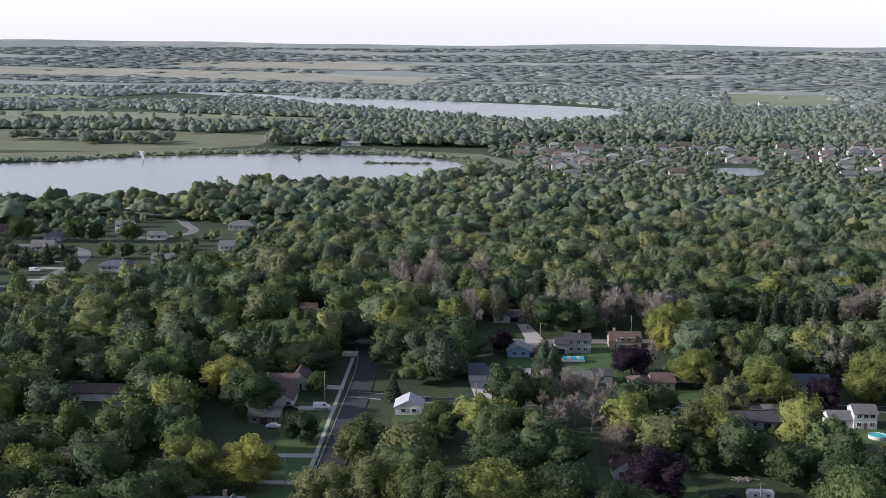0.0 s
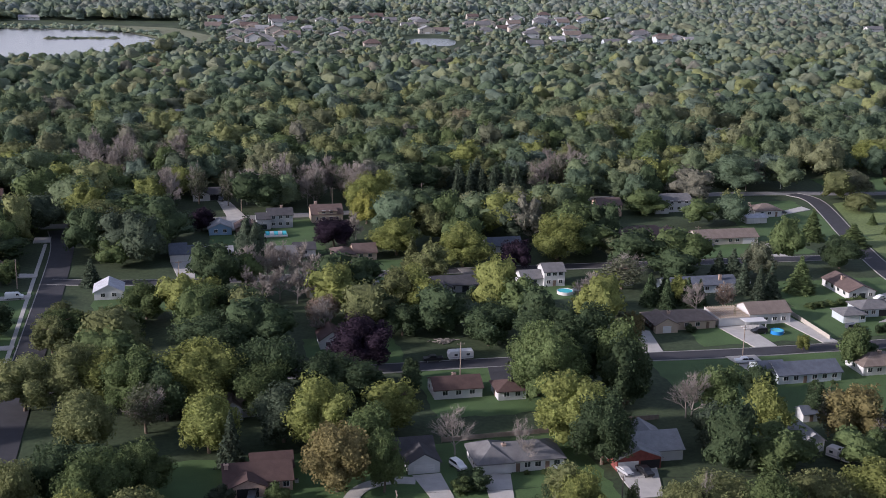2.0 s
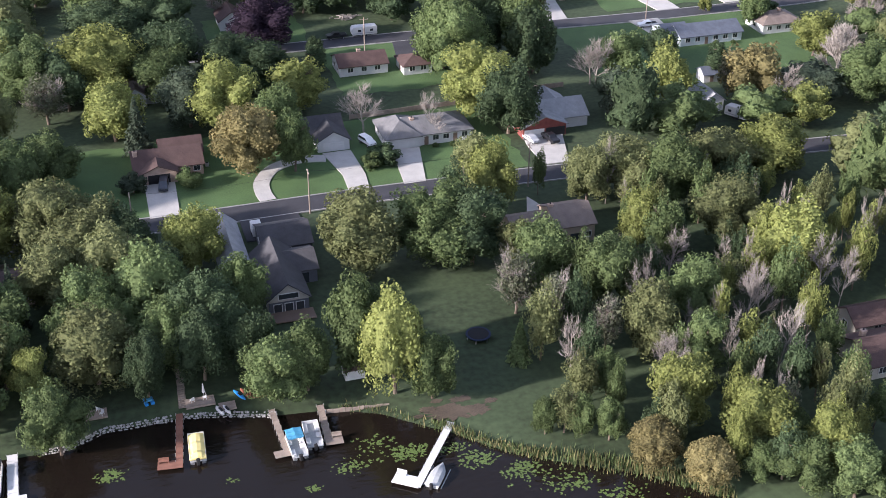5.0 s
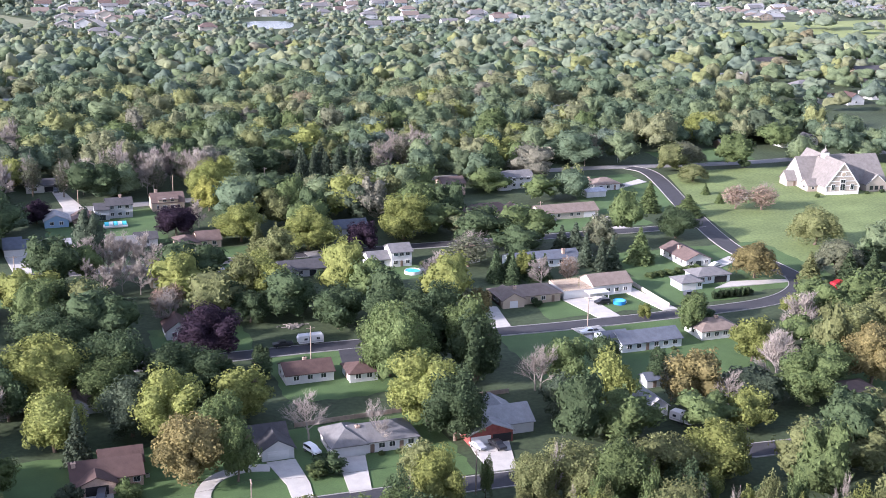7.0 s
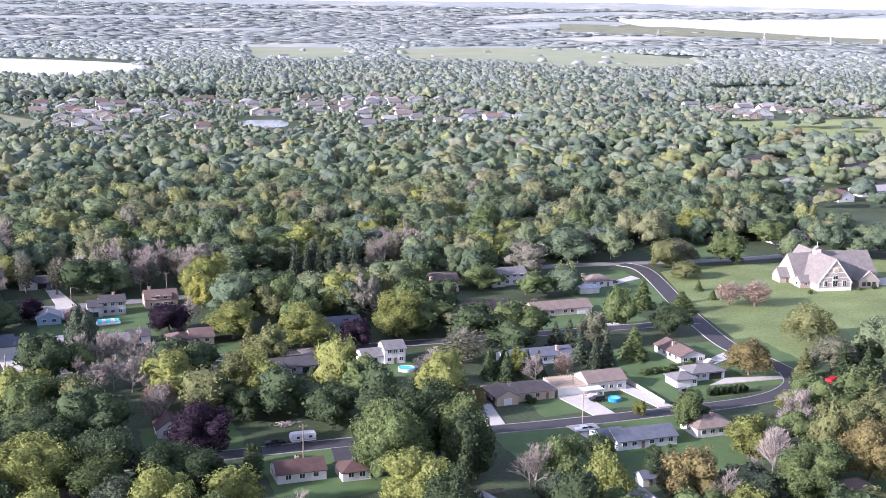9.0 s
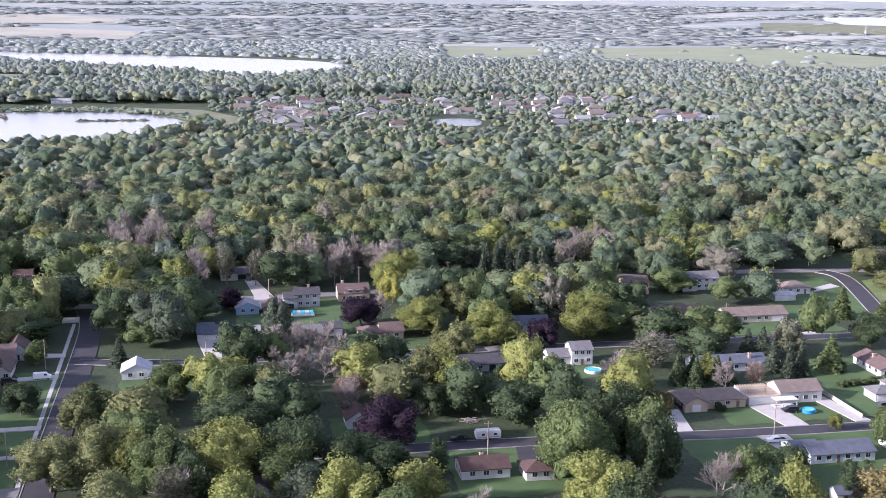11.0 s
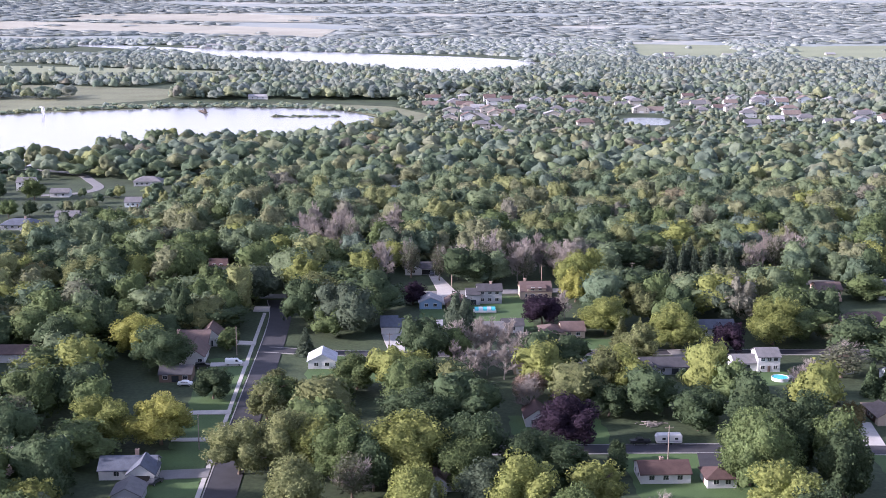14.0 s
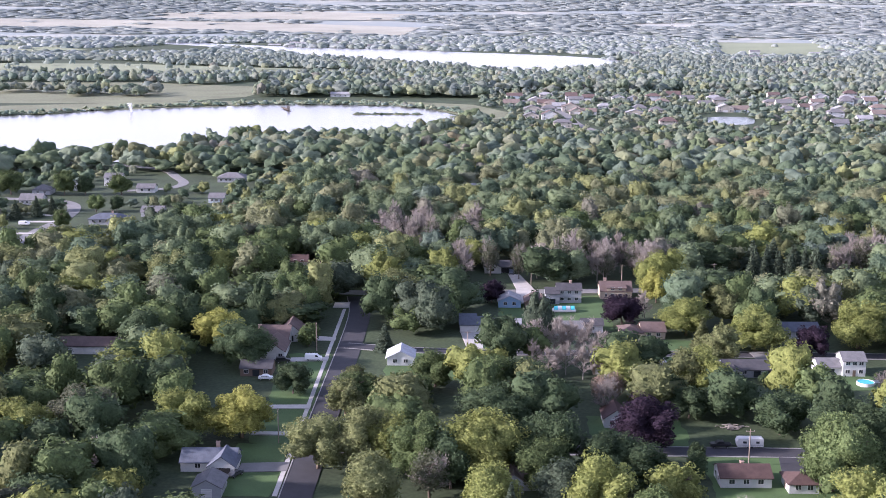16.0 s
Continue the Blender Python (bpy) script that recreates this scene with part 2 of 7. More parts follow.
def build_ground():
    angles = np.radians(np.r_[np.arange(-75, 75, 0.5), np.arange(75, 285, 5.0)])
    radii = [0.0, 40, 70, 85]
    while radii[-1] < 4950:
        radii.append(radii[-1] + (1.8 if radii[-1] < 215 else max(1.8, radii[-1] * 0.03)))
    radii = np.array(radii)
    rr, aa = np.meshgrid(radii, angles, indexing="ij")
    x, y = rr * np.sin(aa), rr * np.cos(aa)
    z = ground_z(x, y)
    z -= 14 * np.clip((rr - 2880) / 120, 0, 1)
    verts = np.stack([x, y, z], -1).reshape(-1, 3)
    nr, na = rr.shape
    i, j = np.meshgrid(np.arange(nr - 1), np.arange(na), indexing="ij")
    k = (j + 1) % na
    faces = np.stack([i * na + j, i * na + k, (i + 1) * na + k, (i + 1) * na + j], -1).reshape(-1, 4)
    me = bpy.data.meshes.new("ground")
    me.from_pydata(verts.tolist(), [], faces[:, ::-1].tolist())
    me.materials.append(GRASS)
    me.polygons.foreach_set("use_smooth", np.ones(len(faces), bool))
    me.update()
    return tagged(new("ground", me), "gently rolling grassy ground reaching the horizon", "ground", kind="structure")


build_ground()
bm = bmesh.new()
prism(bm, [(-2200, -2200), (2200, -2200), (2200, 40), (400, 60), (220, 90), (140, 108), (100, 122), (76, 135), (60, 148), (48, 160), (30, 172), (-60, 172), (-120, 182), (-400, 200), (-2200, 200)], WATER_Z - 0.01, WATER_Z)
tagged(mesh_object("water", bm, WATER_NEAR), "dark still lake water with faint ripples", "water", kind="structure")


def sheet(name, outline, mat, z, label, category):
    bm = bmesh.new()
    bm.faces.new([bm.verts.new((x, y, z + float(far_rise(math.hypot(x, y))))) for x, y in outline])
    bmesh.ops.triangulate(bm, faces=bm.faces[:])
    ob = mesh_object(name, bm, mat)
    if ob.data.polygons[0].normal.z < 0:
        ob.data.flip_normals()
    return tagged(ob, label, category, kind="structure")


LAKE_MID = smooth_loop([(-900, 1080), (-560, 1160), (-413, 1205), (-358, 1262), (-280, 1298), (-195, 1325), (-98, 1316), (-43, 1285), (-8, 1215), (4, 1150), (-30, 1050), (-115, 985), (-180, 985), (-208, 915), (-246, 870), (-325, 868), (-600, 850), (-900, 830)])
LAKE_FAR = smooth_loop([(-900, 2760), (-640, 2720), (-400, 2500), (-275, 2240), (-135, 2080), (-18, 1960), (60, 1830), (140, 1850), (225, 1960), (290, 2130), (252, 2261), (157, 2377), (7, 2479), (-121, 2581), (-322, 2640), (-561, 2760), (-760, 2830)])
LAKE_EAST = smooth_loop([(1900, 3420), (1985, 3330), (2120, 3030), (2300, 2720), (2900, 2420), (3300, 2800), (2950, 3350), (2400, 3560), (2010, 3720)])
POND = smooth_loop([(236, 1205), (277, 1203), (264, 1142), (228, 1148)])
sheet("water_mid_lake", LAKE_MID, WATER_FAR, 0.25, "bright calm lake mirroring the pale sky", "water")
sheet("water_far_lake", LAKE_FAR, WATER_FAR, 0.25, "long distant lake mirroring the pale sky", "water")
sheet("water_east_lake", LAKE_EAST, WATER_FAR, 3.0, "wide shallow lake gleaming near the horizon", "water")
sheet("water_pond", POND, WATER_POND, 0.25, "small round pond beside houses", "water")

# ---- fields and open ground ----
FIELDS = {
    "field_lime": ([(690, 1110), (745, 1098), (921, 1100), (1010, 1090), (960, 930), (760, 820), (690, 850), (640, 960)], LIME_CROP, "flat lime-green crop field beyond the trees"),
    "field_pale": ([(575, 2880), (700, 3020), (805, 2930), (740, 2560), (640, 2330), (482, 2364)], CROP, "pale green crop field far off"),
    "field_wide": ([(905, 2780), (1020, 2830), (1292, 2787), (1430, 2330), (1300, 2060), (1013, 2040), (935, 2250), (790, 2300), (810, 2500)], CROP, "wide pale green field far off"),
    "field_meadow": ([(-1100, 1330), (-520, 1330), (-340, 1330), (-250, 1420), (-230, 1560), (-420, 1640), (-1100, 1640)], MARSH, "reedy tan-green marsh meadow by the lake"),
    "field_strip": ([(-1100, 1720), (-480, 1720), (-230, 1780), (-60, 1800), (-80, 1880), (-300, 1960), (-560, 2060), (-1100, 2080)], CROP, "green hay field between tree rows"),
    "field_north": ([(-1300, 2400), (-900, 2420), (-760, 2520), (-900, 2640), (-1300, 2640)], CROP, "green hay field far off"),
    "field_stubble": ([(-1500, 3200), (-900, 3260), (-560, 3180), (-150, 3060), (-120, 3360), (-560, 3520), (-1000, 3560), (-1500, 3500)], STUBBLE, "pale mown field in the distance"),
    "field_mown": ([(-900, 3640), (-200, 3640), (-150, 3900), (-500, 4000), (-950, 3880)], STUBBLE, "pale mown field near the horizon"),
    "field_marsh": ([(1560, 3260), (1960, 2900), (2200, 2560), (2850, 2260), (2950, 2440), (2330, 2760), (1990, 3360), (1900, 3460), (1700, 3560)], MARSH, "tan reed marsh before a wide lake"),
    "field_shore": ([(-340, 1262), (-195, 1328), (-98, 1320), (-40, 1290), (-4, 1215), (8, 1150), (40, 1150), (48, 1240), (10, 1330), (-60, 1362), (-210, 1372), (-340, 1345), (-600, 1262), (-600, 1180)], MARSH, "marsh grass along the lake shore"),
    "church_lawn": ([(258, 340), (300, 325), (420, 330), (430, 420), (400, 478), (300, 486), (284, 480), (262, 415), (252, 370)], DRY_LAWN, "wide mown church lawn"),
}
for k, (name, (outline, mat, label)) in enumerate(FIELDS.items()):
    far = min(math.hypot(*p) for p in outline)
    sheet(name, outline, mat, 0.02 if far < 600 else 2.2 if far > 2600 else 0.1 + 0.02 * k, label, "field")

LAWNS = [
    (128, 168, 258, 306), (62, 100, 276, 309), (-12, 46, 226, 262), (46, 92, 226, 262), (14, 55, 432, 484), (40, 66, 226, 243),
    (-58, -44, 316, 400), (150, 215, 315, 345), (195, 260, 320, 372), (225, 268, 420, 488), (190, 232, 225, 250), (140, 200, 262, 304),
    (165, 235, 405, 440), (36, 62, 316, 340), (110, 130, 365, 384), (52, 80, 380, 420), (-60, -46, 280, 316), (300, 345, 500, 530), (-25, 4, 372, 404), (2, 22, 406, 430),
]


def worn_edge(x0, x1, y0, y1, seed):
    """A lawn's outline, its straight sides a little ragged."""
    rng = random.Random(seed)
    corners = [(x0, y0), (x1, y0), (x1, y1), (x0, y1)]
    out = []
    for (ax, ay), (bx, by) in zip(corners, corners[1:] + corners[:1]):
        n = max(2, int(math.hypot(bx - ax, by - ay) / 3))
        out += [(ax + (bx - ax) * j / n + rng.uniform(-0.8, 0.8), ay + (by - ay) * j / n + rng.uniform(-0.8, 0.8)) for j in range(n)]
    return out


for k, (x0, x1, y0, y1) in enumerate(LAWNS):
    bm = bmesh.new()
    prism(bm, worn_edge(x0, x1, y0, y1, k), -0.02, 0.02 + 0.0045 * k)
    tagged(mesh_object("lawn", bm, LAWN), "mown green grass lawn", "lawn", kind="structure")
patch_rng = random.Random(12)
for cx, cy, rx, ry in ((48.6, 148.2, 4.2, 2.2), (52.8, 147.6, 2.4, 1.6), (45.4, 149.8, 1.6, 0.9), (51, 151, 2.0, 0.8), (55.6, 149.2, 1.2, 0.7), (47.2, 151.6, 1.1, 0.6), (43.4, 148.6, 0.9, 0.5)):
    rim = [patch_rng.uniform(0.62, 1.15) for k in range(34)]
    bm = prism(bmesh.new(), [(cx + rx * rim[k] * math.cos(k * math.tau / 34), cy + ry * rim[k] * math.sin(k * math.tau / 34)) for k in range(34)], -0.02, 0.03 + 0.004 * patch_rng.random())
    tagged(mesh_object("bare_patch", bm, SOIL), "bare trodden earth patch in the grass", "soil", kind="structure")

# ---- distance: pale hazy country beyond the lakes ----


def build_distance():
    m = bpy.data.materials.new("hazy_distance")
    m.use_nodes = True
    n, link = m.node_tree.nodes, m.node_tree.links.new
    bsdf = n["Principled BSDF"]
    bsdf.inputs["Roughness"].default_value = 1.0
    co = n.new("ShaderNodeTexCoord")
    mp = n.new("ShaderNodeMapping")
    mp.inputs["Scale"].default_value = (0.0042, 0.0042, 0.0042)
    tex = n.new("ShaderNodeTexNoise")
    tex.inputs["Scale"].default_value = 1.0
    tex.inputs["Detail"].default_value = 9
    tex.inputs["Roughness"].default_value = 0.68
    # pale ramp colours and a weak emission stand in for the haze
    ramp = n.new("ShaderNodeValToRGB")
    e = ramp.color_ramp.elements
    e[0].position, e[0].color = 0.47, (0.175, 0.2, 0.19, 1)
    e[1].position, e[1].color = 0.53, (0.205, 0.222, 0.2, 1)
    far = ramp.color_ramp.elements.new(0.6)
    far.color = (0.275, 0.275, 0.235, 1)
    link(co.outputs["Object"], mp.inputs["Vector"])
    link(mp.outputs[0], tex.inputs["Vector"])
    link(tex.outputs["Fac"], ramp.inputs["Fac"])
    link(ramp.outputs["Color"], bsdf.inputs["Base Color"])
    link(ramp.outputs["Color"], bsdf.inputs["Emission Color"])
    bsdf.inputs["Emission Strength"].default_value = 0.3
    bm = bmesh.new()
    rings = []
    for r in list(range(2900, 4900, 60)) + [4935]:
        row = []
        for k in range(0, 241):
            a = radians(-75 + k * 150 / 240)
            wild = noise.noise(Vector((a * 9, r / 300, 0))) * max(0, (r - 4300) / 500) * 9
            row.append(bm.verts.new((r * math.sin(a), r * math.cos(a), float(far_rise(r)) + 0.7 + wild)))
        rings.append(row)
    for u, v in zip(rings, rings[1:]):
        for k in range(240):
            bm.faces.new((u[k], v[k], v[k + 1], u[k + 1]))
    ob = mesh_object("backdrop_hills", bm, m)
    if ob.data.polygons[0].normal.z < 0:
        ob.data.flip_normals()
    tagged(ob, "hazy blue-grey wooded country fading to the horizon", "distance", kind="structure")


build_distance()

# ---- streets ----
STREETS = {
    "road_lake": ([(-160, 226), (-60, 224.5), (15, 223.1), (60, 223.2), (120, 220.5), (180, 215.8), (240, 212)], 3.2, ASPHALT, "smooth black asphalt residential street"),
    "road_second": ([(-37, 312.5), (0, 312.4), (38, 312.3), (94, 311.4), (150, 307.7), (205, 307.6), (226, 310.5), (240, 319), (246, 329.5)], 3.2, ASPHALT, "dark asphalt residential street"),
    "road_third": ([(-40, 410), (-6, 404), (52, 403), (109, 402.2), (170, 400), (230, 398), (252, 398)], 3.0, ASPHALT, "dark asphalt residential street"),
    "road_county": ([(-500, 468), (-200, 478), (-47, 486.5), (1, 488.5), (72, 493), (136, 499), (198, 505), (262, 503.5), (328, 495), (400, 497), (700, 508)], 3.6, ASPHALT_OLD, "worn pale county road"),
    "road_church": ([(275, 500), (278, 482), (257, 413.5), (245, 366), (246.5, 345), (246, 329)], 3.6, ASPHALT, "curving black asphalt road by the church lawn"),
    "road_avenue": ([(-40.5, 200), (-39.8, 312), (-39.3, 356), (-38.6, 446), (-42, 480)], 4.0, ASPHALT, "straight black asphalt avenue with pale gutters"),
    "road_west": ([(-211, 520), (-214.8, 566), (-216, 609), (-213.5, 645), (-216, 672), (-224, 694), (-240, 706), (-275, 712)], 3.6, ASPHALT_OLD, "pale concrete street among gardens"),
    "road_estate": ([(120, 1080), (106, 1126), (98, 1255), (76, 1331), (60, 1400)], 4.0, ASPHALT_OLD, "pale street through the far estate"),
    "road_court": ([(-250, 860), (-206, 834), (-187.5, 799), (-177, 772), (-183, 752), (-205, 742)], 3.2, ASPHALT_OLD, "pale curving street among gardens"),
}
ROAD_LINES = []
for name, (pts, half, mat, label) in STREETS.items():
    line = smooth_line(pts)
    ROAD_LINES.append((line, half))
    z = 0.13 + 0.005 * len(ROAD_LINES)
    tagged(mesh_object(name, strip(bmesh.new(), line, half, half, -0.1, z), mat), label, "road", kind="structure")
    if mat is ASPHALT:
        for side in (-1,) if name == "road_avenue" else (-1, 1):
            bm = bmesh.new()
            if side < 0:
                strip(bm, line, half + 0.3, -half + 0.0, -0.1, z + 0.1)
            else:
                strip(bm, line, -half, half + 0.3, -0.1, z + 0.1)
            tagged(mesh_object("kerb", bm, KERB), "pale concrete kerb along the street", "kerb", kind="structure")

# ---- driveways and pads ----


PADS = []


def pad(name, outline, mat=CONCRETE, label="pale concrete driveway"):
    PADS.append(outline)
    bm = prism(bmesh.new(), outline, -0.05, 0.2 + 0.004 * len(PADS))
    bmesh.ops.recalc_face_normals(bm, faces=bm.faces[:])
    tagged(mesh_object(name, bm, mat), label, "driveway", kind="structure")


pad("driveway", [(10.0, 226), (16.0, 226), (16.8, 242), (10.4, 242.5)])
pad("driveway", [(51.2, 226.2), (55.6, 226.2), (56.5, 233), (56.2, 245.6), (49.8, 245.6), (51.6, 234)])
pad("driveway", [(63.2, 226), (68.0, 226), (71.4, 242.5), (65, 243)])
pad("driveway", [(86, 213), (89, 203), (84, 202), (83.4, 206)])
pad("driveway", [(95, 226), (101, 226), (105, 240), (96, 243), (95, 236)])
pad("driveway", [(60, 220.2), (66, 220), (68, 212), (60, 213)], CONCRETE, "pale concrete apron")
pad("driveway", [(2, 221), (6, 220.7), (7, 212), (1, 212)], CONCRETE, "pale concrete apron")
pad("driveway", [(27, 220.4), (39, 220.4), (39, 211), (27, 211)], ASPHALT, "black asphalt driveway")
pad("driveway", [(83.5, 310), (90, 309.5), (86.8, 292), (80.5, 292)], ASPHALT, "dark asphalt driveway")
pad("driveway", [(152, 305), (161, 305), (160, 290), (154, 290)], CONCRETE)
pad("driveway", [(128, 312), (136, 312), (139, 330), (131, 333)], CONCRETE)
pad("driveway", [(164, 311), (171, 311), (170, 330), (161, 330)], CONCRETE)
pad("driveway", [(186, 311.5), (191, 311.5), (186, 348), (181, 348)], CONCRETE, "long pale concrete drive beside a wall")
pad("driveway", [(1.8, 406), (7.2, 406), (6.9, 428.5), (-0.8, 428.5)])
pad("driveway", [(21.5, 484), (31, 485), (24.4, 521), (19.6, 522), (22, 495)])
pad("driveway", [(23, 470), (29, 470), (30, 485), (23, 485)])
pad("driveway", [(56, 406), (62, 406), (63, 419), (56, 419)], ASPHALT_OLD, "worn asphalt driveway")
pad("driveway", [(97, 405), (106, 405), (106, 378), (100, 378)], ASPHALT_OLD, "worn asphalt driveway")
pad("driveway", [(178, 402), (186, 402), (188, 422), (182, 422)])
pad("driveway", [(216, 402), (224, 402), (224, 420), (216, 420)])
pad("driveway", [(-44.5, 392), (-44.5, 396), (-57, 395), (-57, 391)], CONCRETE)
pad("driveway", [(-44.5, 416), (-44.5, 420), (-60, 423), (-60, 417)], CONCRETE)
pad("driveway", [(-44.5, 344), (-44.5, 347.5), (-58, 347), (-58, 344)], CONCRETE)
pad("driveway", [(-44.5, 296), (-44.5, 302), (-57, 301), (-57, 295)], ASPHALT_OLD, "worn asphalt driveway")
pad("driveway", [(-44.5, 322), (-44.5, 324.5), (-58, 324.5), (-58, 322)], CONCRETE)
pad("driveway", [(-44, 462), (-44, 470), (-50, 470), (-50, 462)], CONCRETE)
pad("driveway", [(226, 345), (240, 352), (238, 357), (226, 350)])
pad("driveway", [(222, 331), (241, 327.5), (240.5, 325), (213, 326)])
pad("driveway", [(249, 462), (268, 470), (267, 476), (249, 466)])
pad("driveway", [(365, 440), (420, 440), (420, 432), (365, 428)])
pad("driveway", [(247, 324), (244, 317), (238, 313), (239, 310), (250, 309), (262, 304), (276, 301), (277, 305), (262, 311), (253, 317)])
loop = smooth_line([(34.2, 227), (33.8, 231), (34.5, 236), (38, 241.5), (44, 244), (50, 243)])
tagged(mesh_object("driveway", strip(bmesh.new(), loop, 1.7, 1.7, -0.05, 0.195), CONCRETE), "pale curved concrete loop drive", "driveway", kind="structure")
walk_line = [Vector((-45.3, y)) for y in range(280, 470, 10)]
tagged(mesh_object("pavement", strip(bmesh.new(), walk_line, 0.6, 0.6, -0.05, 0.17), CONCRETE), "pale concrete pavement beside the avenue", "pavement", kind="structure")

# ---- houses ----


def flat_mesh(name, bm, mat):
    me = bpy.data.meshes.new(name)
    bm.to_mesh(me)
    bm.free()
    me.materials.append(mat)
    return me


def frame_bm(w, h, t=0.09, deep=0.12):
    bm = bmesh.new()
    box(bm, -w / 2 - t, w / 2 + t, -deep, 0.02, -t, 0)
    box(bm, -w / 2 - t, w / 2 + t, -deep, 0.02, h, h + t)
    box(bm, -w / 2 - t, -w / 2, -deep, 0.02, 0, h)
    box(bm, w / 2, w / 2 + t, -deep, 0.02, 0, h)
    box(bm, -0.03, 0.03, -deep + 0.03, 0.02, 0, h)
    return bm


def garage_bm(w, h=2.15):
    bm = bmesh.new()
    for k in range(4):
        box(bm, -w / 2, w / 2, -0.1, 0.02, k * h / 4 + 0.02, (k + 1) * h / 4 - 0.02)
    return bm


FRAME_ME = flat_mesh("window_frame", frame_bm(1.3, 1.15), WHITE)
PANE_ME = flat_mesh("pane", slab_box(-0.65, 0.65, -0.06, 0.02, 0, 1.15), GLASS)
DOOR_ME = flat_mesh("door", slab_box(-0.48, 0.48, -0.09, 0.02, 0, 2.05, bevel=0.02), SIDE["brown"])
PATIO_ME = flat_mesh("patio_pane", slab_box(-1.1, 1.1, -0.07, 0.02, 0.05, 2.05), GLASS)
GARAGE_ME = flat_mesh("garage_door", garage_bm(4.8), WHITE)
GARAGE_ONE_ME = flat_mesh("garage_door_single", garage_bm(2.6), WHITE)
# black slab for the shade inside an open garage; the wall behind is solid
BAY_SHADE_ME = flat_mesh("open_bay", slab_box(-2.3, 2.3, -0.05, 0.02, 0, 2.15), BLACK)
FOOTPRINTS = []


def gable_roof(w, d, h, rise, over=0.5, thick=0.2):
    """A pitched roof with its ridge along x, as one solid with thick eaves."""
    bm = bmesh.new()
    run = d / 2
    drop = rise * over / run
    prof = [(-run - over, h - drop), (0, h + rise), (run + over, h - drop), (run + over, h - drop + thick), (0, h + rise + thick), (-run - over, h - drop + thick)]
    ends = [[bm.verts.new((x, y, z)) for y, z in prof] for x in (-w / 2 - over * 0.7, w / 2 + over * 0.7)]
    for k in range(6):
        j = (k + 1) % 6
        bm.faces.new((ends[0][k], ends[1][k], ends[1][j], ends[0][j]))
    for e in ends:
        bm.faces.new((e[0], e[1], e[4], e[5]))
        bm.faces.new((e[1], e[2], e[3], e[4]))
    bmesh.ops.recalc_face_normals(bm, faces=bm.faces[:])
    return bm


def hip_roof(w, d, h, rise, over=0.55):
    bm = bmesh.new()
    a, b = w / 2 + over, d / 2 + over
    inset = min(a, b)
    low = [bm.verts.new((x, y, h - 0.1)) for x, y in ((-a, -b), (a, -b), (a, b), (-a, b))]
    eave = [bm.verts.new((x, y, h + 0.1)) for x, y in ((-a, -b), (a, -b), (a, b), (-a, b))]
    if a >= b:
        r = [bm.verts.new((-a + inset, 0, h + rise)), bm.verts.new((a - inset + 0.01, 0, h + rise))]
        bm.faces.new((eave[0], eave[1], r[1], r[0]))
        bm.faces.new((eave[2], eave[3], r[0], r[1]))
        bm.faces.new((eave[1], eave[2], r[1]))
        bm.faces.new((eave[3], eave[0], r[0]))
    else:
        r = [bm.verts.new((0, -b + inset, h + rise)), bm.verts.new((0, b - inset, h + rise))]
        bm.faces.new((eave[0], eave[1], r[0]))
        bm.faces.new((eave[1], eave[2], r[1], r[0]))
        bm.faces.new((eave[2], eave[3], r[1]))
        bm.faces.new((eave[3], eave[0], r[0], r[1]))
    for k in range(4):
        j = (k + 1) % 4
        bm.faces.new((low[k], low[j], eave[j], eave[k]))
    bm.faces.new(low[::-1])
    bmesh.ops.recalc_face_normals(bm, faces=bm.faces[:])
    return bm


def wall_body(w, d, h, rise, ridge):
    """Walls with their gables closed: ridge x, y, or hip."""
    bm = bmesh.new()
    if ridge == "hip":
        return box(bm, -w / 2, w / 2, -d / 2, d / 2, -0.3, h)
    a, b = (w / 2, d / 2) if ridge == "x" else (d / 2, w / 2)
    prof = [(-b, -0.3), (b, -0.3), (b, h), (0, h + rise), (-b, h)]
    ends = [[bm.verts.new((x, y, z) if ridge == "x" else (-y, x, z)) for y, z in prof] for x in (-a, a)]
    for k in range(5):
        j = (k + 1) % 5
        bm.faces.new((ends[0][k], ends[1][k], ends[1][j], ends[0][j]))
    for e in ends:
        bm.faces.new(e)
    bmesh.ops.recalc_face_normals(bm, faces=bm.faces[:])
    return bm


def openings(parent, codes, wide, base, h, face):
    """Windows, doors and garage doors along one wall. face maps (along, up) to a pose."""
    room = {"w": 1.6, "d": 1.2, "g": 5.1, "s": 2.9, "p": 2.4, "o": 5.0, "-": 1.2, "W": 1.6}
    total = sum(room[c] for c in codes)
    gap = (wide - total) / (len(codes) + 1)
    at = -wide / 2 + gap
    for c in codes:
        mid = at + room[c] / 2
        at += room[c] + gap
        if c in "wW":
            for floor_z in ([base + 1.0] if h < 4.2 else [base + 1.0, base + 3.7]):
                win = share("window", FRAME_ME, parent, face(mid, floor_z))
                share("pane", PANE_ME, win, Matrix.Identity(4))
        elif c == "d":
            share("door", DOOR_ME, parent, face(mid, base))
            if h > 4.2:
                win = share("window", FRAME_ME, parent, face(mid, base + 3.7))
                share("pane", PANE_ME, win, Matrix.Identity(4))
        elif c == "g":
            share("garage_door", GARAGE_ME, parent, face(mid, base))
        elif c == "s":
            share("garage_door", GARAGE_ONE_ME, parent, face(mid, base))
        elif c == "o":
            share("open_bay", BAY_SHADE_ME, parent, face(mid, base), "black panel for the shade inside an open garage")
        elif c == "p":
            share("patio_door", PATIO_ME, parent, face(mid, base))


